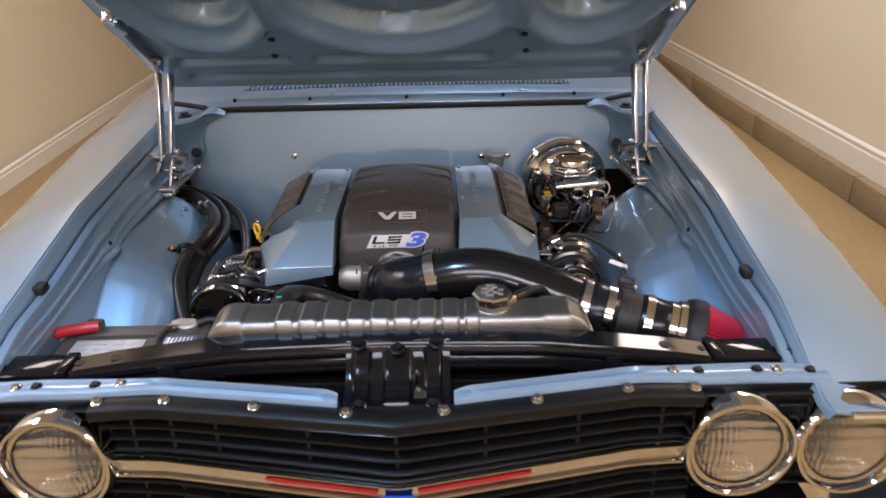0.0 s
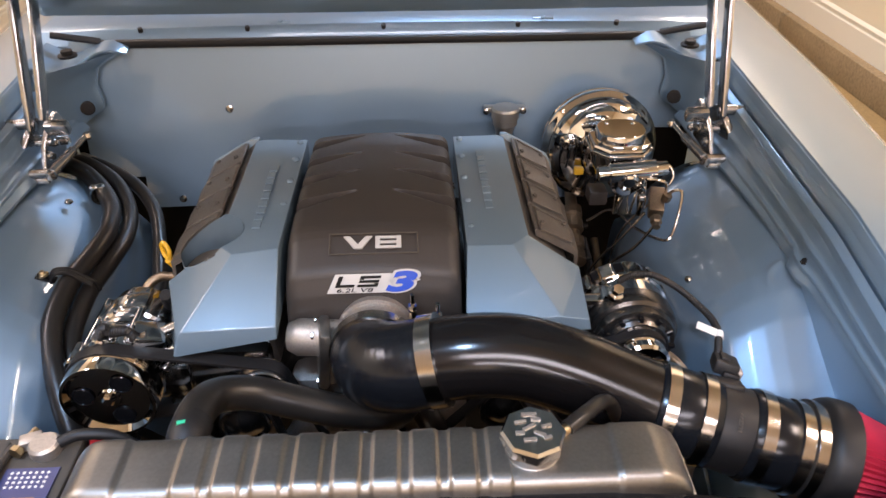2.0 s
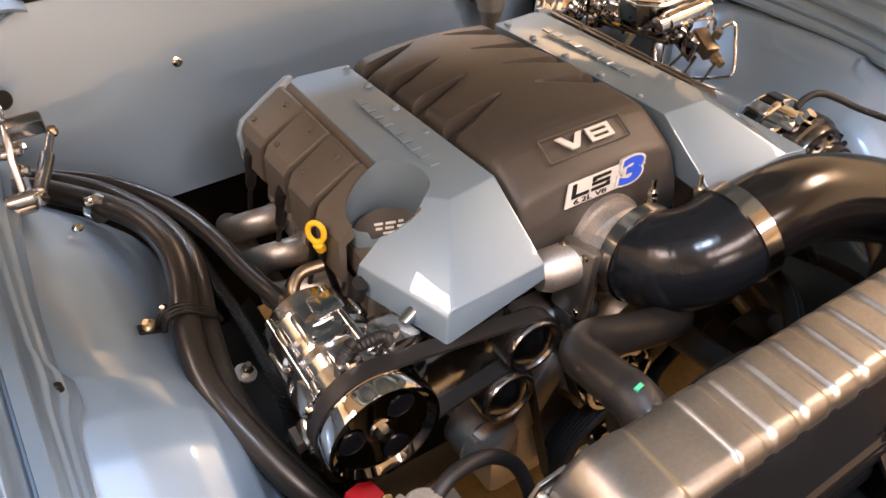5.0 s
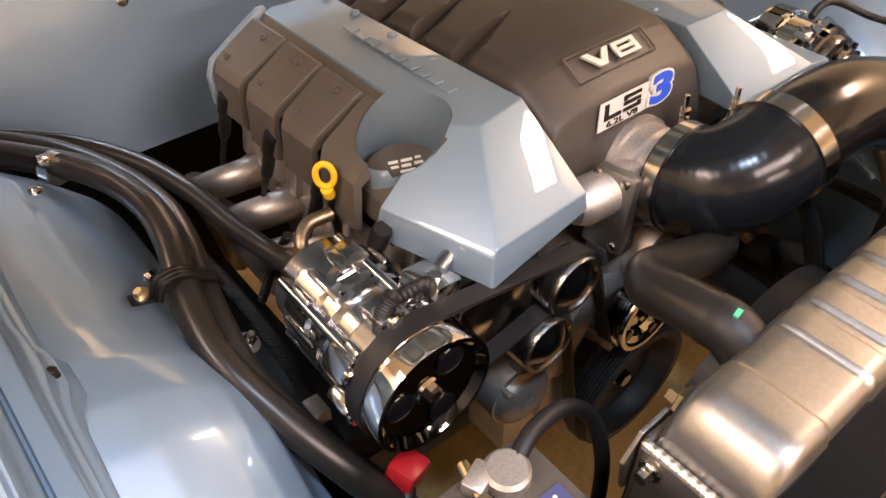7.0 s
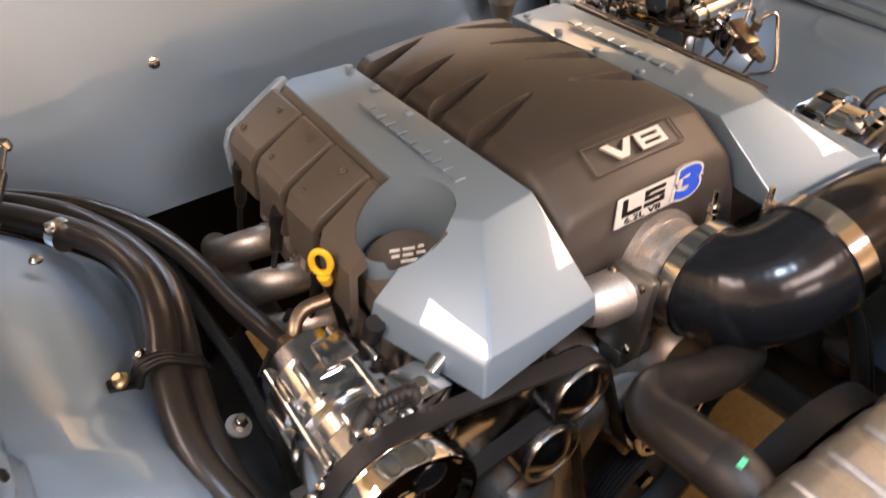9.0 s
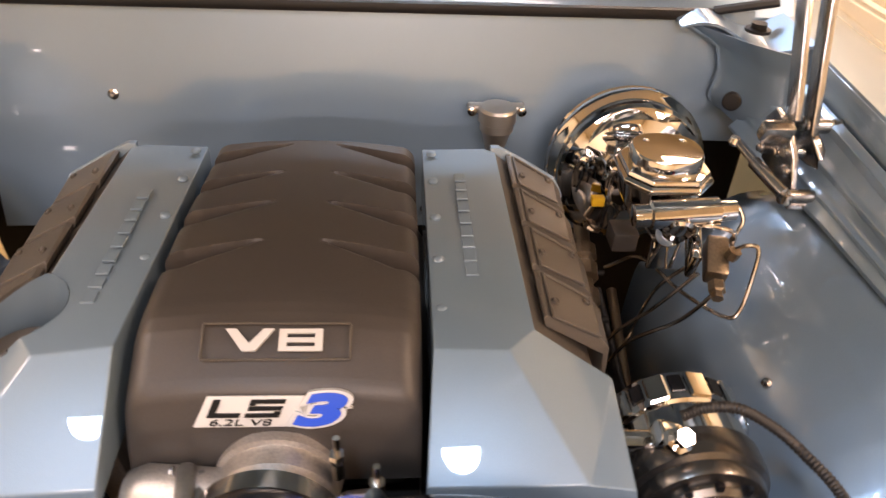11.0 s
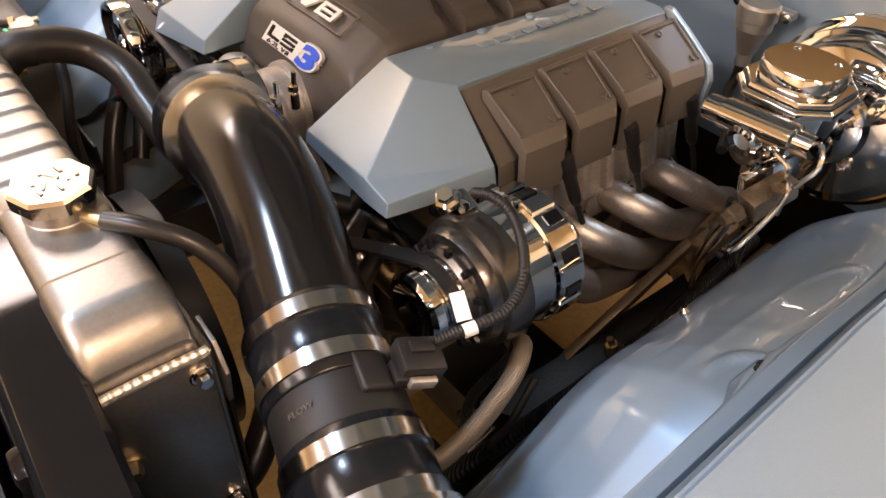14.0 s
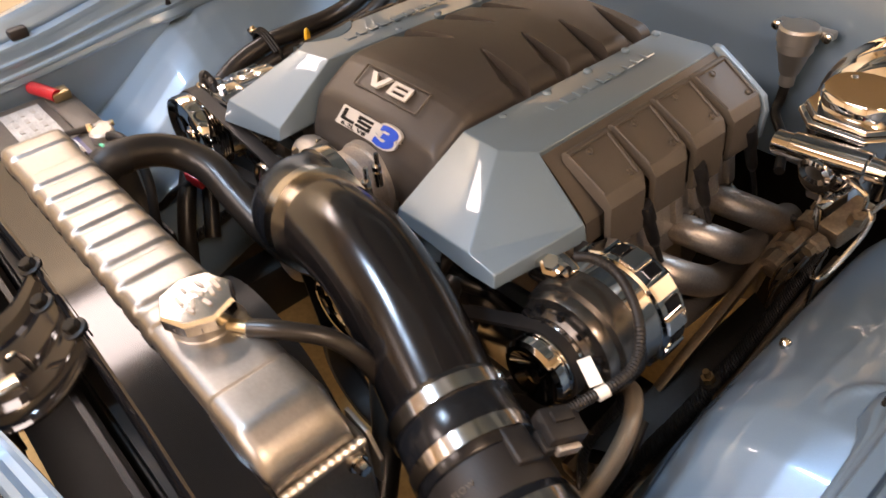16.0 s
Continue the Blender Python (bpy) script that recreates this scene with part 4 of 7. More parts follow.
for sgn in (-1, 1):
    c = lambda x: EX + sgn * x
    s = Shape().prism([(c(0.15), 0.455, 0.62), (c(0.235), 0.455, 0.615), (c(0.275), 0.455, 0.68), (c(0.262), 0.455, 0.76), (c(0.17), 0.455, 0.78)], (0, 0.37, 0))
    part("cylinder_head", s, CAST, engine, "bare cast aluminium cylinder head", bevel=0.005)
    for k in range(9):
        part("head_boss", Shape().box((c(0.268), 0.475 + k * 0.041, 0.715), (0.022, 0.016, 0.055), pose(0, 0, 0, 0, -sgn * 10, 0), bev=0.004), CAST, engine)
    part("valve_cover", Shape().prism([(c(0.17), 0.47, 0.745), (c(0.27), 0.47, 0.735), (c(0.275), 0.47, 0.762), (c(0.20), 0.47, 0.774)], (0, 0.34, 0)), CAST, engine, bevel=0.006)
    for k, y in enumerate((0.515, 0.605, 0.695, 0.785)):
        # exhaust primaries
        y2 = y + (0.02, 0.03, 0.05, 0.04)[k]
        pts = [(c(0.262), y, 0.668), (c(0.298), y + 0.004, 0.668), (c(0.326), y + 0.026, 0.654), (c(0.334), y + 0.070, 0.622), (c(0.322), y2 + 0.105, 0.575), (c(0.29), max(0.88, y2 + 0.15), 0.48), (c(0.26), 1.0, 0.34)]
        part("exhaust_pipe", Shape().tube(pts, 0.0215, 16), HEADER, engine, "satin coated exhaust primary pipe", sharp=80)
        part("exhaust_flange", Shape().box((c(0.266), y, 0.668), (0.012, 0.075, 0.05), pose(0, 0, 0, 0, -sgn * 15, 0), bev=0.006), HEADER, engine)
        part("flange_bolt", Shape().lathe((c(0.272), y + 0.032, 0.668), (sgn, 0, 0), [(0.008, 0), (0.008, 0.004), (0.006, 0.005), (0.006, 0.010)], 6), STEEL, engine)
        # plug lead with boots, hanging from under the coil panel
        yl = (0.451, 0.556, 0.661, 0.771)[k]
        top, low = Vector((c(0.303), yl, 0.800)), Vector((c(0.306), yl + 0.033, 0.722))
        part("plug_boot", Shape().lathe(top, low - top, [(0.009, 0), (0.0102, 0.006), (0.0102, 0.030), (0.0080, 0.034), (0.0076, 0.072), (0.0058, 0.082), (0.0045, 0.084)], 16), RUBBER, engine)
        part("plug_lead", Shape().tube([low, (c(0.307), yl + 0.048, 0.690), (c(0.306), yl + 0.060, 0.660), (c(0.300), yl + 0.056, 0.642), (c(0.288), yl + 0.042, 0.645), (c(0.272), yl + 0.036, 0.655)], 0.0038, 10), RUBBER, engine)
        part("plug_cap", Shape().lathe((c(0.290), yl + 0.044, 0.646), (-sgn * 1, -0.3, 0.3), [(0.007, 0), (0.010, 0.005), (0.010, 0.022), (0.007, 0.026)], 14), STEEL, engine)
part("timing_cover", Shape().box((EX, 0.40, 0.55), (0.26, 0.06, 0.30), bev=0.02), CAST, engine)
part("water_pump", Shape().lathe((EX + 0.01, 0.40, 0.665), (0, -1, 0), [(0.075, 0), (0.072, 0.03), (0.045, 0.04), (0.04, 0.065)], 28).cyl((EX - 0.08, 0.385, 0.62), (EX + 0.08, 0.385, 0.64), 0.03), CAST, engine, "cast aluminium water pump")
for x in (-0.235, 0.22):
    part("front_bracket", Shape().box((x, 0.395, 0.685), (0.16, 0.03, 0.13), bev=0.012), POLISHED, engine)

# pulleys and belt
drive = thing("accessory_drive", "polished pulleys with a black ribbed belt", "pulley drive", (EX, 0.32, 0.35))


def pulley(c, r, w, material, name="pulley", holes=0, hub=0.012, lab=""):
    """A grooved wheel facing the front, its front face at c."""
    c = Vector(c)
    prof = [(hub, 0.010), (r * 0.55, 0.012), (r * 0.62, 0.004), (r * 0.80, 0.003), (r * 0.86, 0.0), (r * 0.97, 0.0), (r, 0.003), (r, 0.006)]
    for k in range(5):
        y = 0.006 + (w - 0.012) * k / 5
        prof += [(r - 0.0035, y + (w - 0.012) / 10), (r, y + (w - 0.012) / 5)]
    prof += [(r, w - 0.003), (r * 0.9, w), (hub, w)]
    ob = part(name, Shape().lathe(c, (0, 1, 0), prof, 40), material, drive, lab, sharp=30)
    part("pulley_bolt", Shape().lathe(c + Vector((0, 0.010, 0)), (0, -1, 0), [(hub * 1.3, 0), (hub * 1.3, 0.003), (hub * 0.8, 0.004), (hub * 0.8, 0.011)], 6), STEEL, drive)
    for k in range(holes):
        a = 2 * math.pi * k / holes + 0.4
        part("pulley_hole", Shape().cyl(c + Vector((math.cos(a) * r * 0.70, 0.0015, math.sin(a) * r * 0.70)), c + Vector((math.cos(a) * r * 0.70, 0.005, math.sin(a) * r * 0.70)), r * 0.13, 16), BLACKGLOSS, drive)
    return ob


def cone_pulley(c, r, w, name):
    """A ribbed idler with a smooth domed face."""
    prof = [(0.0, -0.007), (0.008, -0.0068), (r * 0.45, -0.0035), (r * 0.72, 0.003), (r * 0.80, 0.0035), (r * 0.86, 0.0), (r * 0.97, 0.0), (r, 0.003), (r, 0.006)]
    for k in range(6):
        y = 0.006 + (w - 0.010) * k / 6
        prof += [(r - 0.0030, y + (w - 0.010) / 12), (r, y + (w - 0.010) / 6)]
    prof += [(r, w - 0.002), (r * 0.9, w), (0.0, w)]
    return part(name, Shape().lathe(c, (0, 1, 0), prof, 48), BILLET, drive, "satin idler with a domed face", sharp=30)


cone_pulley((-0.160, 0.326, 0.722), 0.036, 0.034, "idler_pulley")
cone_pulley((-0.194, 0.322, 0.660), 0.036, 0.034, "tensioner_pulley")
cone_pulley((0.175, 0.328, 0.665), 0.036, 0.034, "idler_pulley")
pulley((EX - 0.010, 0.316, 0.590), 0.056, 0.032, CHROME, "water_pump_pulley", 4)
CR = Vector((0.0, 0.318, 0.43))
dish = [(0.0, 0.030), (0.018, 0.030), (0.022, 0.034), (0.070, 0.030), (0.078, 0.020), (0.082, 0.004), (0.086, 0.0), (0.098, 0.0), (0.101, 0.003)]
for k in range(6):
    dish += [(0.0975, 0.006 + 0.005 * k), (0.101, 0.0085 + 0.005 * k)]
dish += [(0.101, 0.040), (0.090, 0.044), (0.0, 0.044)]
part("crank_pulley", Shape().lathe(CR, (0, 1, 0), dish, 56), RUBBER, drive, "dark dished crank damper", sharp=35)
part("crank_bolt", Shape().lathe(CR + Vector((0, 0.032, 0)), (0, -1, 0), [(0.017, 0), (0.017, 0.004), (0.013, 0.005), (0.013, 0.014), (0.011, 0.016)], 6), STEEL, drive)
part("tensioner_arm", Shape().box((-0.12, 0.36, 0.60), (0.05, 0.03, 0.13), pose(0, 0, 0, 0, 30, 0), bev=0.01).lathe((-0.197, 0.365, 0.548), (0, -1, 0), [(0.042, -0.03), (0.042, 0.006), (0.0435, 0.007), (0.0435, 0.010), (0.041, 0.011), (0.039, 0.018), (0.033, 0.024), (0.02, 0.029), (0.0, 0.031)], 36).box((-0.178, 0.362, 0.612), (0.034, 0.024, 0.07), pose(0, 0, 0, 0, 22, 0), bev=0.008).box((-0.205, 0.372, 0.515), (0.030, 0.022, 0.06), pose(0, 0, 0, 0, -8, 0), bev=0.008), CAST, drive, "cast belt tensioner", sharp=35)
part("pivot_rivet", Shape().lathe((-0.200, 0.336, 0.551), (-0.1, -1, 0.1), [(0.0085, -0.004), (0.0085, 0.002), (0.006, 0.004), (0.0, 0.0045)], 18), SATINALU, drive)
part("stop_tab", Shape().box((-0.222, 0.350, 0.575), (0.014, 0.016, 0.008), pose(0, 0, 0, 0, 35, 0), bev=0.0025), CAST, drive)
part("tensioner_bolt", Shape().lathe((-0.065, 0.345, 0.555), (0.2, -1, 0.1), [(0.007, -0.02), (0.007, 0.004), (0.010, 0.005), (0.010, 0.014)], 6), BRASS, drive)


def belt(wheels, y0, w):
    """A flat band laid round wheels (x, z, r, side) in order; side 1: it runs outside, clockwise seen from the front."""
    pts = []
    n = len(wheels)
    arcs = []
    for i in range(n):
        (x0, z0, r0, s0), (x1, z1, r1, s1) = wheels[i], wheels[(i + 1) % n]
        d = Vector((x1 - x0, z1 - z0))
        L = d.length
        a = math.atan2(d.y, d.x)
        off = math.asin(max(-1, min(1, (s0 * r0 - s1 * r1) / L)))
        t = a + math.pi / 2 - off
        nrm = Vector((math.cos(t), math.sin(t)))
        arcs.append((Vector((x0, z0)) + nrm * s0 * r0, Vector((x1, z1)) + nrm * s1 * r1))
    for i in range(n):
        x, z, r, s = wheels[i]
        c = Vector((x, z))
        a0 = arcs[i - 1][1] - c
        a1 = arcs[i][0] - c
        t0, t1 = math.atan2(a0.y, a0.x), math.atan2(a1.y, a1.x)
        dt = (t0 - t1) % (2 * math.pi) if s > 0 else -((t1 - t0) % (2 * math.pi))
        for k in range(13):
            t = t0 - dt * k / 12
            pts.append((c.x + math.cos(t) * r, c.y + math.sin(t) * r))
    s = Shape()
    m = len(pts)
    vs, fs = [], []
    for i, (x, z) in enumerate(pts):
        px, pz = pts[i - 1]
        qx, qz = pts[(i + 1) % m]
        nx, nz = -(qz - pz), qx - px
        l = math.hypot(nx, nz) or 1
        nx, nz = nx / l * 0.002, nz / l * 0.002
        vs += [(x - nx, y0, z - nz), (x - nx, y0 + w, z - nz), (x + nx, y0 + w, z + nz), (x + nx, y0, z + nz)]
        j = (i + 1) % m
        fs += [(i * 4 + a, i * 4 + (a + 1) % 4, j * 4 + (a + 1) % 4, j * 4 + a) for a in range(4)]
    return s.add(vs, fs)


part("belt", belt([(-0.360, 0.732, 0.064, 1), (-0.160, 0.722, 0.038, 1), (EX - 0.010, 0.590, 0.058, -1), (0.175, 0.665, 0.038, 1), (0.356, 0.762, 0.038, 1), (0.12, 0.50, 0.03, -1), (0.0, 0.43, 0.103, 1), (-0.194, 0.660, 0.038, -1)], 0.331, 0.020), RUBBER, drive, "black ribbed drive belt", sharp=50)

# ---------------------------------------------------------------- intake manifold cover
manifold = thing("intake_cover", "black ribbed intake manifold cover with badges", "engine cover", (EX, 0.6, 0.76))
MW = 0.122


def nose(y):
    """How far the top falls towards the front."""
    return table(y, (0.400, 0.424, 0.436, 0.448, 0.461, 0.474, 0.486, 0.50), (0.038, 0.0285, 0.0212, 0.0138, 0.0066, 0.0022, 0.0005, 0.0))


def mani_z(x, y):
    ax = abs(x)
    z = 0.8935 - 0.016 * smooth(0.58, 0.82, y)
    z -= 0.010 * (ax / MW) ** 2
    z -= nose(y)
    # wedge shaped grooves between the runners, narrowing to the middle
    a = min(1.0, max(0.0, (ax - 0.026) / 0.085))
    q = (y + 0.014 * a - 0.506) / 0.074
    if 0.0 < q < 4.0 and a > 0:
        t, w = q % 1.0, 0.05 + 0.38 * a
        if t > 1 - w:
            s = (t - 1 + w) / w
            z -= 0.024 * a**0.7 * (s**0.8 if s < 0.92 else (1 - s) * 12.0)
    return z


def manifold_at(u, y):
    """u from -1 to 1 across; the outer part turns down."""
    a = abs(u)
    sg = 1 if u > 0 else -1
    if a <= 0.74:
        x = a / 0.74 * (MW - 0.022)
        return EX + sg * x, y, mani_z(x, y)
    t = (a - 0.74) / 0.26
    x0 = MW - 0.022
    z0 = mani_z(x0, y)
    ang = min(1.0, t / 0.55) * math.pi / 2
    x = x0 + 0.022 * math.sin(ang)
    z = z0 - 0.022 * (1 - math.cos(ang)) - max(0.0, t - 0.55) / 0.45 * 0.10
    return EX + sg * x, y, z


us = span(-1, 1, 97)
ys = [0.424 + 0.386 * k / 300 for k in range(301)]
sh = Shape().grid(manifold_at, us, ys)


def nose_at(u, v):
    """The rounded shoulder and the sloping front wall."""
    x, y, z = manifold_at(u, 0.424)
    vs = (0.0, 0.10, 0.22, 0.34, 0.44, 0.64, 0.80, 1.0)
    dy = table(v, vs, (0.0, 0.0045, 0.0085, 0.0110, 0.0128, 0.0215, 0.0260, 0.0280))
    dz = table(v, vs, (0.0, 0.0032, 0.0072, 0.0115, 0.0160, 0.0360, 0.0560, 0.0960))
    return x, y - dy, max(z - dz, min(0.768, z - 0.004 * v))


sh.grid(nose_at, us, span(0, 1, 26))
sh.grid(lambda u, v: (manifold_at(u, 0.81)[0], 0.81 + 0.004 * v, lerp(manifold_at(u, 0.81)[2], 0.77, v)), us, span(0, 1, 5))
part("shell", sh, PLASTIC, manifold, "black moulded plastic shell with wedge ribs", sharp=32)

# the badge on the nose
zq = lambda x, y: mani_z(x - EX, y) + 0.0012


def on_nose(cx, y):
    """A pose on the sloping nose, x across and y up the slope."""
    e = 0.006
    up = Vector((0, 2 * e, zq(cx, y + e) - zq(cx, y - e)))
    return axes_matrix((cx, y, zq(cx, y)), (1, 0, 0), up)


m = on_nose(-0.004, 0.4485)
w, h, t = 0.122, 0.031, 0.0020
s = Shape()
for c, sz in (((0, h / 2, 0), (w, t, 0.003)), ((0, -h / 2, 0), (w, t, 0.003)), ((w / 2, 0, 0), (t, h, 0.003)), ((-w / 2, 0, 0), (t, h, 0.003))):
    s.box((0, 0, 0), sz, Matrix.Translation(c), bev=0.0008, seg=1)
s.v = [tuple(m @ Vector(p)) for p in s.v]
part("badge_frame", s, PLASTIC2, manifold)
m8 = m @ Matrix.Translation((0.0, 0.0, 0.0032)) @ Matrix.Rotation(radians(-4), 4, "X")
block_letter("badge_letter", "V", 0.040, 0.0195, 0.0072, 0.0030, SILVER, manifold, m8 @ Matrix.Translation((-0.0215, 0, 0)))
block_letter("badge_letter", "8", 0.036, 0.0195, 0.0066, 0.0030, SILVER, manifold, m8 @ Matrix.Translation((0.0205, 0, 0)))

mb = axes_matrix((-0.0075, 0.4075, 0.8432), (1, 0, 0), (0, 0.0105, 0.024))
pl = [(-0.0615, -0.0134), (0.022, -0.0134), (0.032, 0.0134), (-0.0490, 0.0134)]
s = Shape().prism([mb @ Vector((x, y, 0.0)) for x, y in pl], (mb.to_3x3() @ Vector((0, 0, 0.0022))))
part("emblem_plate", s, SILVER, manifold, "silver slanted engine emblem", bevel=0.0006)
BLACKENAMEL = mat("black_enamel", (0.005, 0.005, 0.005), 0.0, 0.5, 0.0, 0.2, 20.0, spec=0.2)
slant = Matrix(((1, 0.42, 0, 0), (0, 1, 0, 0), (0, 0, 1, 0), (0, 0, 0, 1)))
block_letter("emblem_letter", "L", 0.026, 0.0155, 0.0060, 0.0026, BLACKENAMEL, manifold, mb @ Matrix.Translation((-0.034, 0.0030, 0.0026)) @ slant)
block_letter("emblem_letter", "S", 0.028, 0.0155, 0.0056, 0.0026, BLACKENAMEL, manifold, mb @ Matrix.Translation((-0.003, 0.0030, 0.0026)) @ slant)
lettering("emblem_number", "3", 0.0375, 0.0022, SILVER, manifold, mb @ Matrix.Translation((0.0365, 0.001, 0.0022)), 0.28, 2.05, 0.0036)
lettering("emblem_number", "3", 0.0365, 0.0030, BLUE, manifold, mb @ Matrix.Translation((0.0365, 0.001, 0.0026)), 0.28, 2.05, 0.0018)
lettering("emblem_small_letters", "6.2L V8", 0.0078, 0.0008, BLACKENAMEL, manifold, mb @ Matrix.Translation((-0.024, -0.0094, 0.0026)), 0.2, 2.1)

# ---------------------------------------------------------------- coil covers


def bars(name, m, widths, h, depth, gap, material, parent):
    """A row of plain raised bars in place of a maker's name."""
    x = -(sum(widths) + gap * (len(widths) - 1)) / 2
    for wd in widths:
        s = Shape().box((0, 0, 0), (wd, h, depth), Matrix.Translation((x + wd / 2, 0, 0)), bev=0.0006, seg=1)
        s.v = [tuple(m @ Vector(p)) for p in s.v]
        part(name, s, material, parent)
        x += wd + gap


def carve(name, shape, tool_shape, material, parent, sharp):
    """A part with the tool's volume cut out of it."""
    body = new("carve_source", shape.mesh("carve_source", (0, 0, 0), sharp, shape.bevelled))
    tool = new("carve_tool", tool_shape.mesh("carve_tool"))
    mod = body.modifiers.new("cut", "BOOLEAN")
    mod.operation, mod.object, mod.solver = "DIFFERENCE", tool, "EXACT"
    out = bpy.data.meshes.new_from_object(body.evaluated_get(bpy.context.evaluated_depsgraph_get()))
    bpy.data.objects.remove(body)
    bpy.data.objects.remove(tool)
    out.transform(Matrix.Translation(-Vector(parent.location)))
    out.materials.clear()
    out.materials.append(material)
    out.shade_smooth()
    out.set_sharp_from_angle(angle=radians(sharp))
    ob = new(name, out)
    ob.parent = parent
    return ob


def coil_cover(sgn):
    """One blue cover over a cylinder bank, with its black ribbed outer panel."""
    side = "with an oil filler scoop" if sgn < 0 else "beside the brake booster"
    ob = thing("coil_cover", "faceted light blue engine side cover " + side, "engine cover", (EX + sgn * 0.2, 0.58, 0.77), "engine side covers")

    def P(x, y, z):
        return (EX + sgn * x, y, z)

    yb = 0.812
    # corners: inner and outer edge of the top, the crease, the nose and the skirt
    A0, A1 = P(0.131, 0.447, 0.8783 if sgn < 0 else 0.874), P(0.194, 0.439, 0.8755 if sgn < 0 else 0.880)
    B0, B1 = P(0.131, yb, 0.866), P(0.208, yb, 0.868)
    K = P(0.222, 0.473, 0.872)
    KB = P(0.222, yb - 0.008, 0.868)
    if sgn < 0:
        C, D, F, S = P(0.253, 0.346, 0.8163), P(0.129, 0.353, 0.8159), P(0.259, 0.345, 0.810), P(0.298, 0.462, 0.816)
        Cb, Db, Fb, Sb = P(0.260, 0.335, 0.783), P(0.129, 0.349, 0.797), P(0.266, 0.337, 0.782), P(0.304, 0.468, 0.780)
    else:
        C, D, F, S = P(0.250, 0.340, 0.830), P(0.124, 0.350, 0.816), P(0.287, 0.339, 0.825), P(0.297, 0.461, 0.823)
        Cb, Db, Fb, Sb = P(0.252, 0.335, 0.808), P(0.124, 0.347, 0.803), P(0.290, 0.335, 0.810), P(0.299, 0.465, 0.799)
    A0b, B0b = P(0.130, 0.447, 0.803), P(0.131, yb, 0.80)
    Kb, KBb = P(0.220, 0.474, 0.845), P(0.221, yb - 0.008, 0.84)
    B1b = P(0.208, yb + 0.002, 0.80)
    v = [A0, A1, B0, B1, K, KB, C, D, S, F, Db, Cb, Fb, Sb, A0b, B0b, Kb, KBb, B1b]
    ix = {id(p): i for i, p in enumerate(v)}
    q = lambda *ps: tuple(ix[id(p)] for p in ps)
    fs = [q(A0, A1, K, KB, B1, B0), q(A0, D, C, A1), q(A1, C, S, K), q(C, F, S), q(D, Db, Cb, Fb, F, C), q(F, Fb, Sb, S), q(A0, A0b, Db, D), q(A0, B0, B0b, A0b), q(B0, B1, B1b, B0b), q(B1, KB, KBb, B1b), q(K, Kb, KBb, KB), q(K, S, Sb, Kb), q(A0b, B0b, B1b, KBb, Kb, Sb, Fb, Cb, Db)]
    sh = Shape().add(v, fs)
    if sgn < 0:
        # the scoop round the oil filler cap is cut out of the shell
        scoop_at, scoop_ax = P(0.237, 0.503, 0.760), (0, 0, 1)
        scoop = Shape().lathe(scoop_at, scoop_ax, [(0.0480, 0.0), (0.0480, 0.15)], 48)
        sh.bevelled = 0.0022
        tagged(carve("shell", sh, scoop, COVERPAINT, ob, 24), "light blue painted shell with a round scoop")
        cap = part("filler_cap", Shape().lathe(P(0.240, 0.499, 0.798), (-0.06, -0.06, 1), [(0.041, 0), (0.041, 0.016), (0.037, 0.020), (0.0, 0.021)], 32), PLASTIC2, ob, "black oil filler cap with white marks")
        mm = axes_matrix(P(0.239, 0.498, 0.8205), (0.9, -0.4, 0.05), (0.4, 0.9, 0.1))
        for dx, dy, wd in ((-0.012, 0.006, 0.010), (0.002, 0.006, 0.012), (0.014, 0.007, 0.006), (-0.012, -0.002, 0.008), (0.0, -0.002, 0.010), (0.013, -0.001, 0.009), (0.0, -0.010, 0.016)):
            s = Shape().box((0, 0, 0), (wd, 0.0035, 0.0012), Matrix.Translation((dx, dy, -0.001)))
            s.v = [tuple(mm @ Vector(p)) for p in s.v]
            part("cap_mark", s, WHITE, cap)
    else:
        part("shell", sh, COVERPAINT, ob, "light blue painted faceted shell", sharp=24, bevel=0.0022)
    # raised bars along the top
    c = Vector(P(0.172, 0.62, 0.8735))
    mm = axes_matrix(c, (0, 1 if sgn > 0 else -1, 0), (-1 if sgn > 0 else 1, 0, 0)) if sgn > 0 else axes_matrix(c, (0, -1, 0), (1, 0, 0))
    bars("name_bar", mm @ Matrix.Translation((0.02, 0, 0.0015)), [0.018, 0.017, 0.014, 0.018, 0.018, 0.018, 0.014, 0.014, 0.016], 0.0125, 0.0024, 0.0055, COVERPAINT, ob)
    # push pins along the inner edge
    for y in (0.50, 0.575, 0.65, 0.725, 0.79):
        part("push_pin", Shape().lathe(P(0.141, y, 0.8715), (0, 0, 1), [(0.0058, -0.001), (0.0058, 0.0012), (0.0046, 0.0028), (0.0024, 0.0036), (0.0, 0.0038)], 16), COVERPAINT, ob)
    # outer black panel: a recessed base with four raised plates
    prof = [(0.222, 0.866), (0.252, 0.842), (0.280, 0.818), (0.287, 0.808), (0.290, 0.785), (0.290, 0.770)]
    lo, hi = 0.490, 0.802
    op = Shape().grid(lambda u, y: P(*prof[u][:1], y, prof[u][1]), list(range(6)), span(lo - (0.036 if sgn < 0 else 0.014), hi, 9), (0, 0, -0.004))
    plates = []
    pitch = (hi - lo) / 4
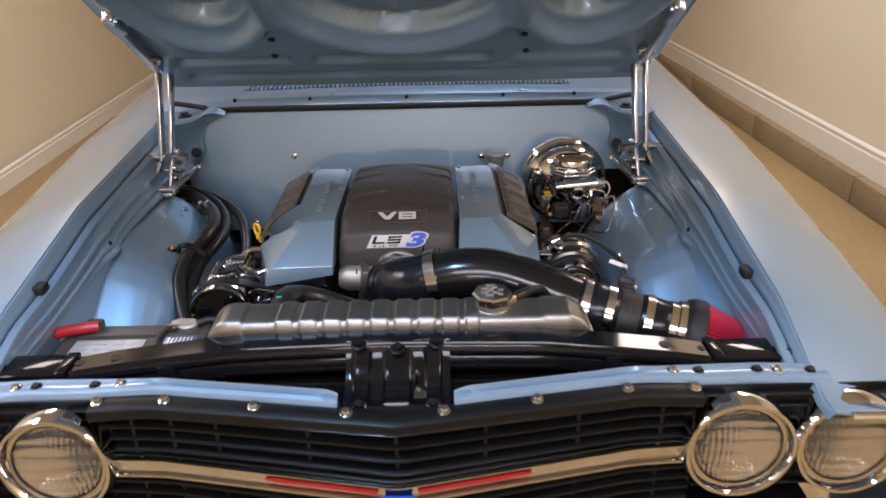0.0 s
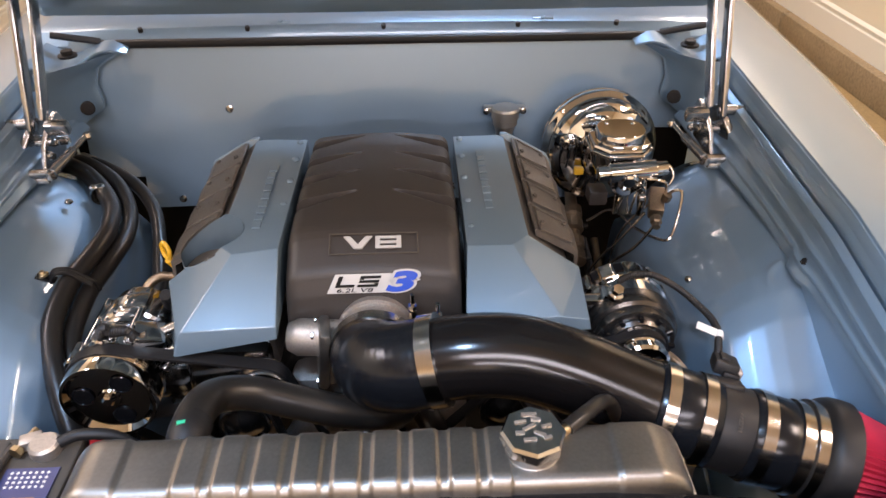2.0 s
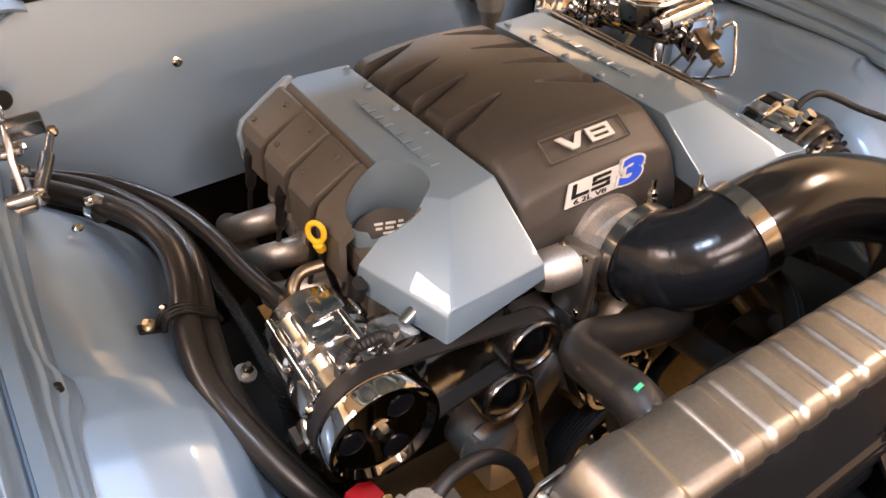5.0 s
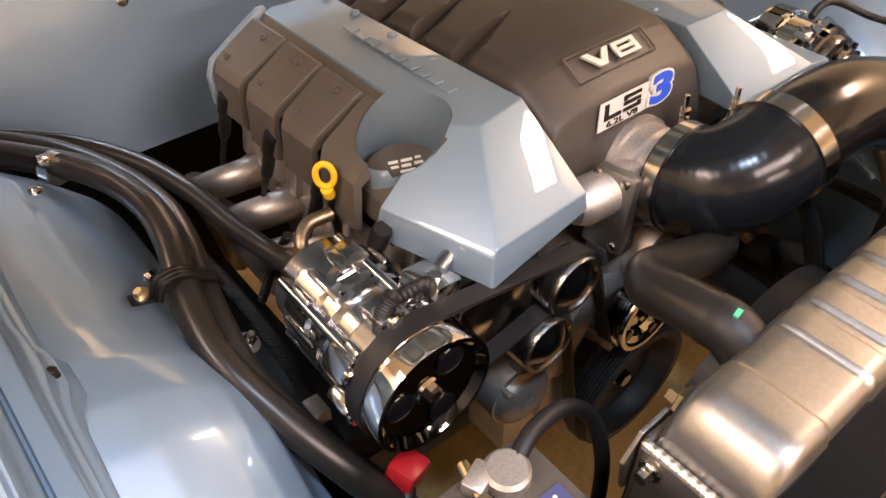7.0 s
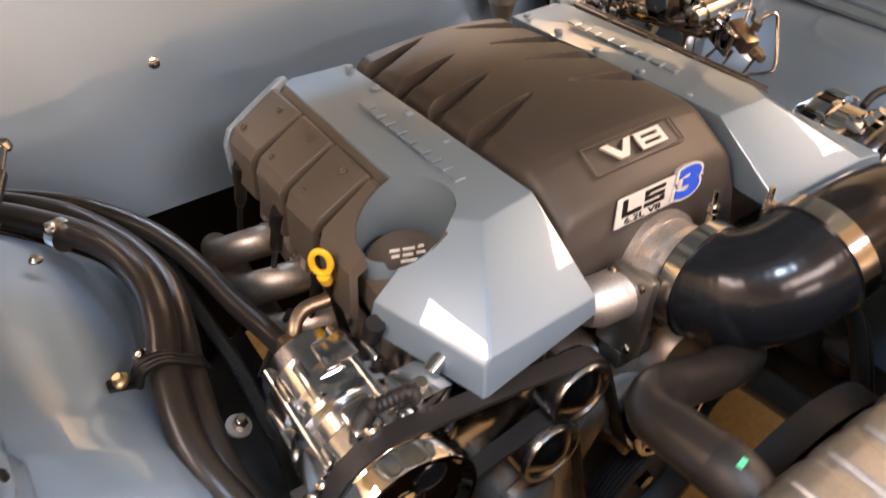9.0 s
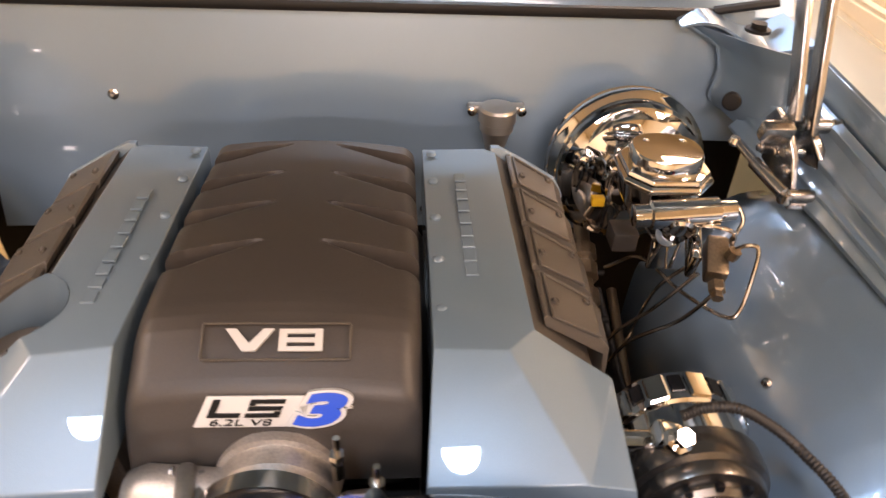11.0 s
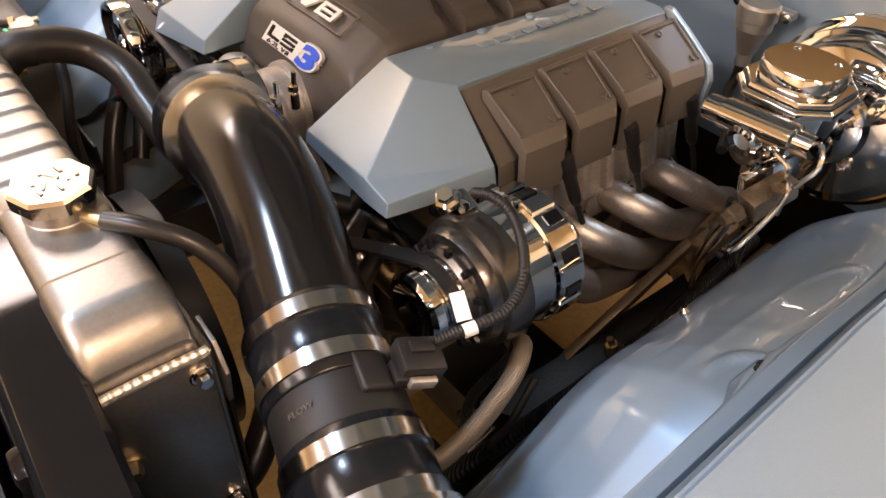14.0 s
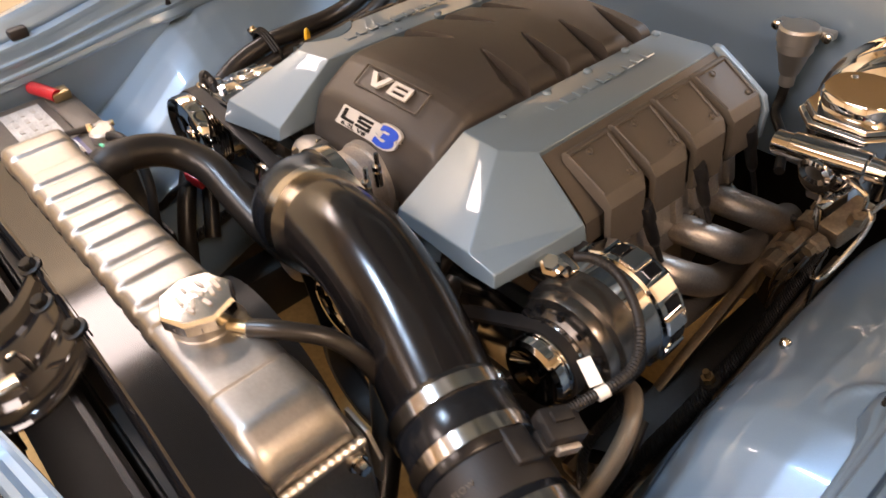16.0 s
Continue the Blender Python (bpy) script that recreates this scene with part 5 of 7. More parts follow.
    for k in range(4):
        y0, y1 = lo + pitch * (k + 0.05), lo + pitch * (k + 0.97)
        out = [(0.234, 0.866), (0.240, 0.867), (0.296, 0.836), (0.3055, 0.824), (0.3085, 0.768 + 0.006 * (k % 2)), (0.300, 0.768), (0.296, 0.82), (0.236, 0.856)]
        front = [P(x - 0.003 * (0 < n < 5), y0 + (0.004 if 0 < n < 5 else 0.0), z) for n, (x, z) in enumerate(out)]
        plates.append(Shape().add(front + [P(x, y1 - pitch * (0.0 if n in (0, 1) else (0.07 if n in (2, 7) else 0.16)), z) for n, (x, z) in enumerate(out)], [tuple(range(8)), tuple(reversed(range(8, 16)))] + [(n, (n + 1) % 8, (n + 1) % 8 + 8, n + 8) for n in range(8)]))
    if sgn > 0:
        part("outer_panel", op, PLASTIC2, ob, "black plastic coil panel with four raised plates", sharp=24)
    else:
        tagged(carve("outer_panel", op, scoop, PLASTIC2, ob, 24), "black plastic coil panel with four raised plates")
    for k, s in enumerate(plates):
        if sgn < 0 and k == 0:
            carve("plate", s, scoop, PLASTIC2, ob, 24)
        else:
            part("plate", s, PLASTIC2, ob, sharp=24, bevel=0.0012)
        ya, yb2 = lo + pitch * (k + 0.075), lo + pitch * (k + 0.90)
        if sgn > 0:
            rb = Shape()
            for q0, q1 in (((0.243, ya, 0.8665), (0.292, ya + 0.002, 0.8395)), ((0.243, ya, 0.8665), (0.243, yb2, 0.8665)), ((0.243, yb2, 0.8665), (0.292, yb2 - 0.006, 0.8395))):
                rb.tube([P(*q0), P(*q1)], 0.0016, 6, 2)
            part("plate_rib", rb, PLASTIC2, ob)
        for (x, z), fy in (((0.250, 0.8625), 0.42), ((0.288, 0.8415), 0.72)):
            y = lo + pitch * (k + fy)
            if sgn < 0 and k == 0:
                continue
            part("panel_screw", Shape().lathe(P(x, y, z), (sgn * 0.5, 0, 0.85), [(0.0042, -0.002), (0.004, 0.0012), (0.003, 0.0016), (0.0027, 0.0006), (0.0, 0.0006)], 12), PLASTIC2, ob)
    # blue rim round the rear end of the panel
    rim = [(0.216, 0.872), (0.226, 0.872), (0.262, 0.854), (0.302, 0.832), (0.311, 0.815), (0.313, 0.782), (0.306, 0.782), (0.304, 0.81), (0.296, 0.824), (0.216, 0.862)]
    part("rim", Shape().prism([P(x, hi + 0.005 - 0.26 * (0.872 - z), z) for x, z in rim], (0, 0.009, 0)), COVERPAINT, ob, bevel=0.0015)
    if sgn < 0:
        # blue wall all round the scoop, up to the surfaces that it cuts
        cx, cy = 0.237, 0.503

        def wall(a, v):
            r = 0.0477
            x, y = cx + r * math.cos(a), cy + r * math.sin(a)
            top = min(0.8735, 0.8735 - 0.60 * max(0.0, x - 0.221))
            if y < 0.475:
                top = min(top, 0.876 - 0.60 * max(0.0, x - 0.200) - 0.28 * max(0.0, 0.455 - y))
            return P(x, y, lerp(0.780, top + 0.0012, v))

        s = Shape().grid(wall, [2 * math.pi * k / 64 for k in range(65)], span(0, 1, 6))
        part("scoop_wall", s, COVERPAINT, ob, sharp=60)
        part("scoop_floor", Shape().lathe(P(cx, cy, 0.778), (0, 0, 1), [(0.0477, 0.0), (0.0477, 0.003), (0.0, 0.003)], 48), COVERPAINT, ob)
    return ob


coil_cover(-1)
coil_cover(1)

# dipstick
dip = thing("dipstick", "yellow loop handled oil dipstick on a black tube", "dipstick", (-0.302, 0.54, 0.70))
s = Shape()
ang = [2 * math.pi * k / 20 for k in range(21)]
s.tube([Vector((-0.322, 0.526, 0.826)) + Vector((0.007 * math.cos(t), -0.006 * math.cos(t), 0.0135 * math.sin(t))) for t in ang], 0.0034, 10, 2)
s.cyl((-0.322, 0.526, 0.811), (-0.316, 0.532, 0.795), 0.0065, 14, 0.002)
part("handle", s, YELLOW, dip, "yellow plastic loop")
part("tube", Shape().tube([(-0.317, 0.531, 0.798), (-0.303, 0.55, 0.74), (-0.285, 0.57, 0.66), (-0.25, 0.58, 0.52)], 0.005, 10), BLACKSATIN, dip)

# ---------------------------------------------------------------- throttle body and intake tube
throttle = thing("throttle_body", "bare cast aluminium throttle body", "throttle body", (-0.01, 0.36, 0.74))
TC = Vector((-0.004, 0.384, 0.772))
part("bore", Shape().lathe(TC, (0, -1, 0), [(0.046, -0.02), (0.050, -0.005), (0.050, 0.012), (0.046, 0.016), (0.046, 0.045), (0.049, 0.05), (0.045, 0.052), (0.042, 0.03)], 36), CAST, throttle)
part("motor", Shape().lathe(TC + Vector((-0.062, -0.012, 0.005)), (-1, 0.1, 0), [(0.026, -0.03), (0.026, 0.045), (0.020, 0.058), (0.0, 0.060)], 24), CAST, throttle, "cast motor housing")
s = Shape().box(TC + Vector((-0.072, -0.022, -0.012)), (0.016, 0.05, 0.098), pose(0, 0, 0, 0, 6, 8), bev=0.006)
s.box(TC + Vector((-0.060, -0.022, -0.012)), (0.010, 0.042, 0.085), pose(0, 0, 0, 0, 6, 8), bev=0.004)
part("gear_cover", s, ALU, throttle)
for dy, dz in ((-0.018, 0.034), (0.018, 0.030), (-0.016, -0.050), (0.016, -0.052)):
    part("cover_screw", Shape().lathe(TC + Vector((-0.080, -0.022 + dy, dz)), (-1, 0, 0), [(0.005, 0), (0.005, 0.003), (0.003, 0.004)], 10), STEEL, throttle)
part("connector", Shape().box(TC + Vector((-0.060, -0.02, -0.07)), (0.05, 0.03, 0.025), bev=0.004), PLASTIC, throttle)
part("flange", Shape().lathe(TC + Vector((0, 0.018, 0)), (0, -1, 0), [(0.045, 0), (0.054, 0.001), (0.054, 0.010), (0.050, 0.012)], 36), CAST, throttle)
part("hose_clamp", Shape().lathe((-0.004, 0.343, 0.7832), (0, -1, 0.12), [(0.0565, 0.0), (0.0602, 0.0), (0.0602, 0.017), (0.0565, 0.017)], 44), STEEL, throttle, "bright hose clamp round the elbow")

intake = thing("air_intake", "black intake elbow and tube with steel clamps", "air intake", (0.25, 0.25, 0.72))
EL = [(-0.004, 0.346, 0.783), (-0.004, 0.322, 0.786), (0.006, 0.296, 0.795), (0.034, 0.279, 0.807), (0.078, 0.2742, 0.8204)]
part("elbow", Shape().tube(EL, lambda t: 0.0565 + 0.0015 * math.sin(t * 3) + 0.00005 * math.sin(t * 150) + 0.00004 * math.sin(t * 61), 40, 40), SILICONE, intake, "glossy black silicone elbow", sharp=80)
TB = [(0.060, 0.276, 0.815), (0.080, 0.274, 0.821), (0.125, 0.270, 0.831), (0.180, 0.264, 0.831), (0.240, 0.252, 0.817), (0.295, 0.236, 0.799), (0.350, 0.218, 0.781)]
part("tube", Shape().tube(TB, 0.0525, 40, 10), TUBEBLACK, intake, "satin black metal tube", sharp=80)


def clamp(c, d, r, w=0.016):
    c, d = Vector(c), unit(d)
    ob = part("hose_clamp", Shape().lathe(c - d * w / 2, d, [(r, 0), (r + 0.0018, 0.0), (r + 0.0018, w), (r, w)], 44), STEEL, intake, "bright T-bolt hose clamp")
    return ob


clamp((0.076, 0.2745, 0.820), (1, -0.09, 0.30), 0.0582, 0.020)
for c in (Vector((0.048, 0.376, 0.822)), Vector((0.081, 0.338, 0.836))):
    s = Shape().cyl(c + Vector((0, 0, -0.02)), c + Vector((0, 0.002, 0.022)), 0.0030, 10)
    s.lathe(c, (0, 0, 1), [(0.0065, 0), (0.0065, 0.006)], 6).cyl(c + Vector((0, 0, -0.022)), c + Vector((0, 0, -0.004)), 0.0058, 12)
    part("clamp_bolt", s, STEEL, intake, "threaded clamp bolt")
E0, E1 = Vector((0.335, 0.222, 0.785)), Vector((0.585, 0.152, 0.735))
d = (E1 - E0).normalized()
part("coupler", Shape().cyl(E0, E0 + d * 0.075, 0.0555, 40, 0.002), SILICONE, intake, "black silicone coupler", sharp=60)
part("sensor_housing", Shape().lathe(E0, d, [(0.053, 0.070), (0.0535, 0.072), (0.0535, 0.115), (0.053, 0.117)], 40).box(E0 + d * 0.093 + Vector((0.004, 0.024, 0.047)), (0.034, 0.026, 0.012), pose(0, 0, 0, -25, 6, -15), bev=0.003), RUBBER, intake, "black plastic air meter housing", sharp=60)
fn = Vector((-0.15, -0.55, 0.82))
fn = (fn - d * fn.dot(d)).normalized()
lettering("flow_mark", "FLOW", 0.0065, 0.0004, PLASTIC2, intake, axes_matrix(E0 + d * 0.093 + fn * 0.0538, fn.cross(d), -d), 0.0, 1.2)
part("coupler", Shape().cyl(E0 + d * 0.112, E0 + d * 0.185, 0.0555, 40, 0.002), SILICONE, intake, "black silicone coupler", sharp=60)
for t in (0.014, 0.058, 0.128, 0.172):
    clamp(E0 + d * t, d, 0.0560, 0.014)
part("filter_flange", Shape().lathe(E0, d, [(0.054, 0.175), (0.060, 0.180), (0.060, 0.192), (0.068, 0.195), (0.072, 0.205), (0.072, 0.225), (0.066, 0.228)], 44), RUBBER, intake, "black rubber filter collar", sharp=50)
clamp(E0 + d * 0.186, d, 0.0605, 0.012)
s = Shape()
n = 120
x_, y_ = frame_of(d)[:2]
vs, fs = [], []
for i, (r, h) in enumerate(((0.066, 0.224), (0.060, 0.25), (0.051, 0.29), (0.045, 0.32))):
    for k in range(n):
        a = 2 * math.pi * k / n
        rr = r + (0.003 if k % 2 else -0.003)
        vs.append(E0 + d * h + (x_ * math.cos(a) + y_ * math.sin(a)) * rr)
fs = [(i * n + k, i * n + (k + 1) % n, (i + 1) * n + (k + 1) % n, (i + 1) * n + k) for i in range(3) for k in range(n)]
s.add(vs, fs)
part("filter_element", s, RED, intake, "red pleated filter gauze", sharp=10)
part("filter_end", Shape().lathe(E0, d, [(0.0, 0.327), (0.042, 0.327), (0.048, 0.323), (0.048, 0.313)], 40), RUBBER, intake)

# sensor plug and loom from the intake tube
plug = thing("sensor_plug", "black sensor plug with taped corrugated loom", "wiring plug", (0.44, 0.26, 0.79))
pm = pose(0, 0, 0, -20, 10, -20)
part("body", Shape().box((0.436, 0.258, 0.813), (0.030, 0.036, 0.018), pm, bev=0.003).box((0.437, 0.240, 0.810), (0.020, 0.014, 0.012), pm, bev=0.002).box((0.435, 0.262, 0.823), (0.010, 0.020, 0.004), pm, bev=0.001), RUBBER, plug)
part("lock_tab", Shape().box((0.452, 0.250, 0.807), (0.006, 0.022, 0.010), pm, bev=0.0015), CAST, plug)
for dx, m in ((0.0, RUBBER), (0.004, RUBBER), (-0.004, BRASS)):
    part("wire", Shape().tube([(0.430 + dx, 0.258, 0.816), (0.431 + dx * 0.8, 0.266, 0.818), (0.433 + dx * 0.4, 0.276, 0.817)], 0.0022, 8), m, plug)
part("loom", Shape().tube([(0.432, 0.272, 0.816), (0.438, 0.290, 0.821), (0.444, 0.312, 0.823), (0.444, 0.340, 0.822), (0.432, 0.366, 0.826), (0.410, 0.386, 0.838), (0.380, 0.398, 0.850), (0.352, 0.400, 0.850), (0.332, 0.398, 0.842)], lambda t: 0.0044 + 0.0007 * (int(t * 120 + 0.5) % 2), 12, 15), RUBBER, plug, "black corrugated loom")
part("tape", Shape().tube([(0.441, 0.297, 0.8215), (0.4440, 0.307, 0.823)], 0.0058, 12), WHITE, plug, "white tape flag")
part("tape_flag", Shape().box((0.426, 0.306, 0.831), (0.026, 0.012, 0.0012), pose(0, 0, 0, 10, 12, -25)), WHITE, plug)

# ---------------------------------------------------------------- alternator
alt = thing("alternator", "polished alternator with cooling slots", "alternator", (0.36, 0.40, 0.68))
AC = Vector((0.356, 0.345, 0.762))
part("front_housing", Shape().lathe(AC, (0, 1, 0), [(0.030, 0.0), (0.044, 0.001), (0.048, 0.006), (0.048, 0.012), (0.056, 0.014), (0.059, 0.020), (0.059, 0.026), (0.064, 0.029), (0.066, 0.036), (0.066, 0.055), (0.063, 0.057)], 44), ALTGREY, alt, "dark polished front housing", sharp=35)
part("body", Shape().lathe(AC, (0, 1, 0), [(0.0625, 0.055), (0.0625, 0.085), (0.066, 0.087), (0.064, 0.120), (0.050, 0.134), (0.02, 0.138)], 44), CHROME, alt, sharp=35)
for k in range(11):
    a = 2 * math.pi * k / 11
    part("cooling_slot", Shape().box(AC + Vector((math.cos(a) * 0.0648, 0.105, math.sin(a) * 0.0648)), (0.004, 0.020, 0.013), Matrix.Rotation(-a, 4, "Y"), bev=0.001, seg=1), BLACKGLOSS, alt)
    a += math.pi / 11
    part("rib", Shape().box(AC + Vector((math.cos(a) * 0.0640, 0.102, math.sin(a) * 0.0640)), (0.009, 0.030, 0.0200), Matrix.Rotation(-a, 4, "Y"), bev=0.002, seg=1), CHROME, alt)
for k in range(12):
    a = 2 * math.pi * k / 12
    part("front_slot", Shape().box(AC + Vector((math.cos(a) * 0.047, 0.006, math.sin(a) * 0.047)), (0.014, 0.006, 0.007), Matrix.Rotation(-a, 4, "Y"), bev=0.001, seg=1), BLACKGLOSS, alt)
part("pulley", Shape().lathe(AC, (0, -1, 0), [(0.040, -0.004), (0.040, 0.002)] + [(0.0345 + 0.0025 * (k % 2), 0.003 + 0.002 * k) for k in range(10)] + [(0.037, 0.024), (0.037, 0.030), (0.033, 0.034), (0.028, 0.034), (0.010, 0.022), (0.010, 0.032), (0.0, 0.034)], 36), CHROME, alt, "polished alternator pulley", sharp=30)
part("mount", Shape().box((0.322, 0.392, 0.824), (0.026, 0.024, 0.018), pose(0, 0, 0, 0, 20, 0), bev=0.005).lathe((0.322, 0.378, 0.834), (0.2, -0.5, 1), [(0.012, 0), (0.012, 0.008), (0.008, 0.010), (0.008, 0.018)], 6), CHROME, alt, "chrome alternator mount with bolt")
part("mount_lug", Shape().box((0.300, 0.40, 0.80), (0.05, 0.02, 0.03), bev=0.005), POLISHED, alt)

# ---------------------------------------------------------------- air conditioning compressor
comp = thing("ac_compressor", "chromed air conditioning compressor with slotted pulley", "compressor", (-0.37, 0.40, 0.62))
CC = Vector((-0.360, 0.317, 0.732))
part("body", Shape().lathe(CC, (0, 1, 0), [(0.045, 0.03), (0.055, 0.036), (0.058, 0.06), (0.054, 0.064), (0.054, 0.11), (0.058, 0.114), (0.058, 0.15), (0.052, 0.154), (0.050, 0.178), (0.03, 0.186)], 40), BUFFED, comp, sharp=35)
for k in range(5):
    a = radians(70 + 72 * k)
    part("through_bolt", Shape().cyl(CC + Vector((math.cos(a) * 0.057, 0.05, math.sin(a) * 0.057)), CC + Vector((math.cos(a) * 0.057, 0.165, math.sin(a) * 0.057)), 0.006, 12, 0.001), BUFFED, comp)
part("cap", Shape().lathe(CC + Vector((-0.004, 0.11, 0.05)), (-0.05, 0, 1), [(0.020, 0), (0.020, 0.008), (0.012, 0.010), (0.012, 0.006), (0.0, 0.006)], 24), BUFFED, comp)
part("top_boss", Shape().box(CC + Vector((0.01, 0.135, 0.054)), (0.034, 0.036, 0.016), bev=0.005), BUFFED, comp)
for k in range(3):
    a = radians(40 + 50 * k)
    m4 = Matrix.Rotation(-a, 4, "Y")
    for yy, ll in ((0.050, 0.020), (0.132, 0.030)):
        part("lug", Shape().box(CC + Vector((math.cos(a) * 0.0575, yy, math.sin(a) * 0.0575)), (0.010, ll, 0.014), m4, bev=0.003), BUFFED, comp)
part("seam_ring", Shape().lathe(CC, (0, 1, 0), [(0.054, 0.086), (0.0605, 0.087), (0.0605, 0.094), (0.054, 0.095)], 44), BUFFED, comp, sharp=30)
part("port_block", Shape().box((-0.314, 0.374, 0.783), (0.042, 0.045, 0.034), pose(0, 0, 0, 0, 20, 15), bev=0.006).lathe((-0.316, 0.366, 0.796), (0.1, -0.2, 1), [(0.010, 0), (0.010, 0.006), (0.006, 0.007), (0.006, 0.014)], 6).lathe((-0.300, 0.382, 0.786), (1, 0.3, 0.3), [(0.008, 0), (0.008, 0.03), (0.006, 0.032), (0.006, 0.05)], 12), BUFFED, comp, "chrome port block")
LP = [(-0.323, 0.360, 0.796), (-0.332, 0.358, 0.812), (-0.360, 0.368, 0.802), (-0.364, 0.362, 0.814), (-0.374, 0.362, 0.798), (-0.378, 0.360, 0.782)]
part("line", Shape().tube(LP, lambda t: 0.0062 + 0.0011 * (int(t * 80 + 0.5) % 2), 14, 16), RUBBER, comp, "short black ribbed line")
part("line_end", Shape().cyl(LP[-1], (-0.380, 0.358, 0.766), 0.0045, 12, 0.001), BUFFED, comp)
for a in (98, 152, 206):
    a = radians(a)
    m4 = Matrix.Rotation(-a, 4, "Y")
    at = CC + Vector((math.cos(a) * 0.060, 0.052, math.sin(a) * 0.060))
    part("front_lug", Shape().box(at, (0.020, 0.034, 0.026), m4, bev=0.005), BUFFED, comp)
    part("lug_bolt", Shape().lathe(at + Vector((math.cos(a) * 0.004, -0.016, math.sin(a) * 0.004)), (0, -1, 0), [(0.0085, 0), (0.0085, 0.004), (0.006, 0.006), (0.0, 0.006)], 12), STEEL, comp)
    part("rear_rib", Shape().box(CC + Vector((math.cos(a + 0.3) * 0.056, 0.118, math.sin(a + 0.3) * 0.056)), (0.012, 0.050, 0.010), Matrix.Rotation(-a - 0.3, 4, "Y"), bev=0.003), BUFFED, comp)
part("fitting", Shape().tube([(-0.362, 0.505, 0.742), (-0.362, 0.520, 0.762), (-0.345, 0.532, 0.772), (-0.318, 0.530, 0.774)], 0.0075, 12).lathe((-0.376, 0.507, 0.745), (0.3, 0.2, 1), [(0.012, 0), (0.012, 0.02), (0.009, 0.022)], 6), ROD, comp, "worn cast hose fitting")
part("pulley", Shape().lathe(CC, (0, 1, 0), [(0.0, -0.004), (0.014, -0.004), (0.016, -0.001), (0.052, -0.002), (0.058, -0.010), (0.062, -0.010), (0.0635, -0.006), (0.0635, 0.010)] + [(0.0600 + 0.0025 * (k % 2), 0.012 + 0.002 * k) for k in range(9)] + [(0.0635, 0.032), (0.05, 0.036)], 48), CHROME, comp, "polished compressor pulley", sharp=30)
for k in range(3):
    a = 2 * math.pi * k / 3 + 0.9
    p = CC + Vector((math.cos(a) * 0.034, -0.0035, math.sin(a) * 0.034))
    part("pulley_hole", Shape().lathe(p, (0, 1, 0), [(0.0150, -0.0005), (0.0135, -0.0015), (0.0130, 0.002), (0.0, 0.002)], 24), BLACKGLOSS, comp)
part("hub_bolt", Shape().lathe(CC + Vector((0, -0.004, 0)), (0, -1, 0), [(0.009, 0), (0.009, 0.004), (0.006, 0.006)], 6), STEEL, comp)
part("mount", Shape().box((-0.30, 0.42, 0.70), (0.06, 0.10, 0.06), bev=0.01), BUFFED, comp)

# ---------------------------------------------------------------- radiator
rad = thing("radiator", "welded aluminium radiator with ribbed top tank", "radiator", (0, 0.09, 0.32))


def tank_at(u, x):
    """A square-shouldered section; the ends curve down, the top carries raised bands."""
    rib = 0.0
    t = (x + 0.209) / 0.0403
    if 0 < t < 8.6:
        t %= 1.0
        rib = 0.0036 * (min(1.0, t / 0.07) if t < 0.5 else 1.0 - min(1.0, max(0.0, (t - 0.68) / 0.09)))
    rib += 0.003 * (smooth(0.246, 0.252, x) - smooth(0.29, 0.31, x)) + 0.0036 * smooth(-0.262, -0.268, x) * smooth(-0.335, -0.30, x)
    prof = [(0.0480, 0.822), (0.0482, 0.840), (0.0484, 0.858), (0.0492, 0.864), (0.0515, 0.869), (0.0555, 0.872), (0.062, 0.8725), (0.076, 0.8725), (0.090, 0.8725), (0.106, 0.8725), (0.117, 0.872), (0.1225, 0.8695), (0.126, 0.864), (0.1275, 0.857), (0.129, 0.840), (0.130, 0.822)]
    y, z = prof[u]
    f = min(1.0, min(u, 15 - u) / 4)
    e = min(1.0, (0.331 - abs(x)) / 0.042)
    fall = 1 - math.sqrt(max(0.0, 1 - (1 - e) ** 2))
    z = 0.822 + (z - 0.822) * (1 - 0.80 * fall) + rib * f
    y = 0.089 + (y - 0.089) * (1 - 0.10 * fall)
    y -= rib * 0.5 * (u == 2) - rib * 0.5 * (u == 13)
    return x * 0.963, y + 0.006, 0.811 + (z - 0.822) * 0.97


sh = Shape().grid(tank_at, list(range(16)), span(-0.330, 0.330, 331))
for sg in (-1, 1):
    rim = [Vector(tank_at(u, sg * 0.330)) for u in range(16)]
    sh.add(rim, [tuple(range(16))])
tank = part("top_tank", sh, ALU, rad, "satin aluminium tank with pressed ribs", sharp=50)
part("weld", Shape().tube([(0.322, 0.052, 0.812), (0.322, 0.094, 0.813), (0.322, 0.138, 0.812)], 0.0045, 10), BEAD, tank)
part("weld", Shape().tube([(-0.322, 0.052, 0.812), (-0.322, 0.094, 0.813), (-0.322, 0.138, 0.812)], 0.0045, 10), BEAD, tank)
part("weld", Shape().tube([(-0.318, 0.138, 0.811), (0.318, 0.138, 0.811)], 0.004, 8, 2), ALU, tank)
part("core", Shape().box((0, 0.095, 0.565), (0.60, 0.056, 0.47)), FINS, rad, "black finned core")
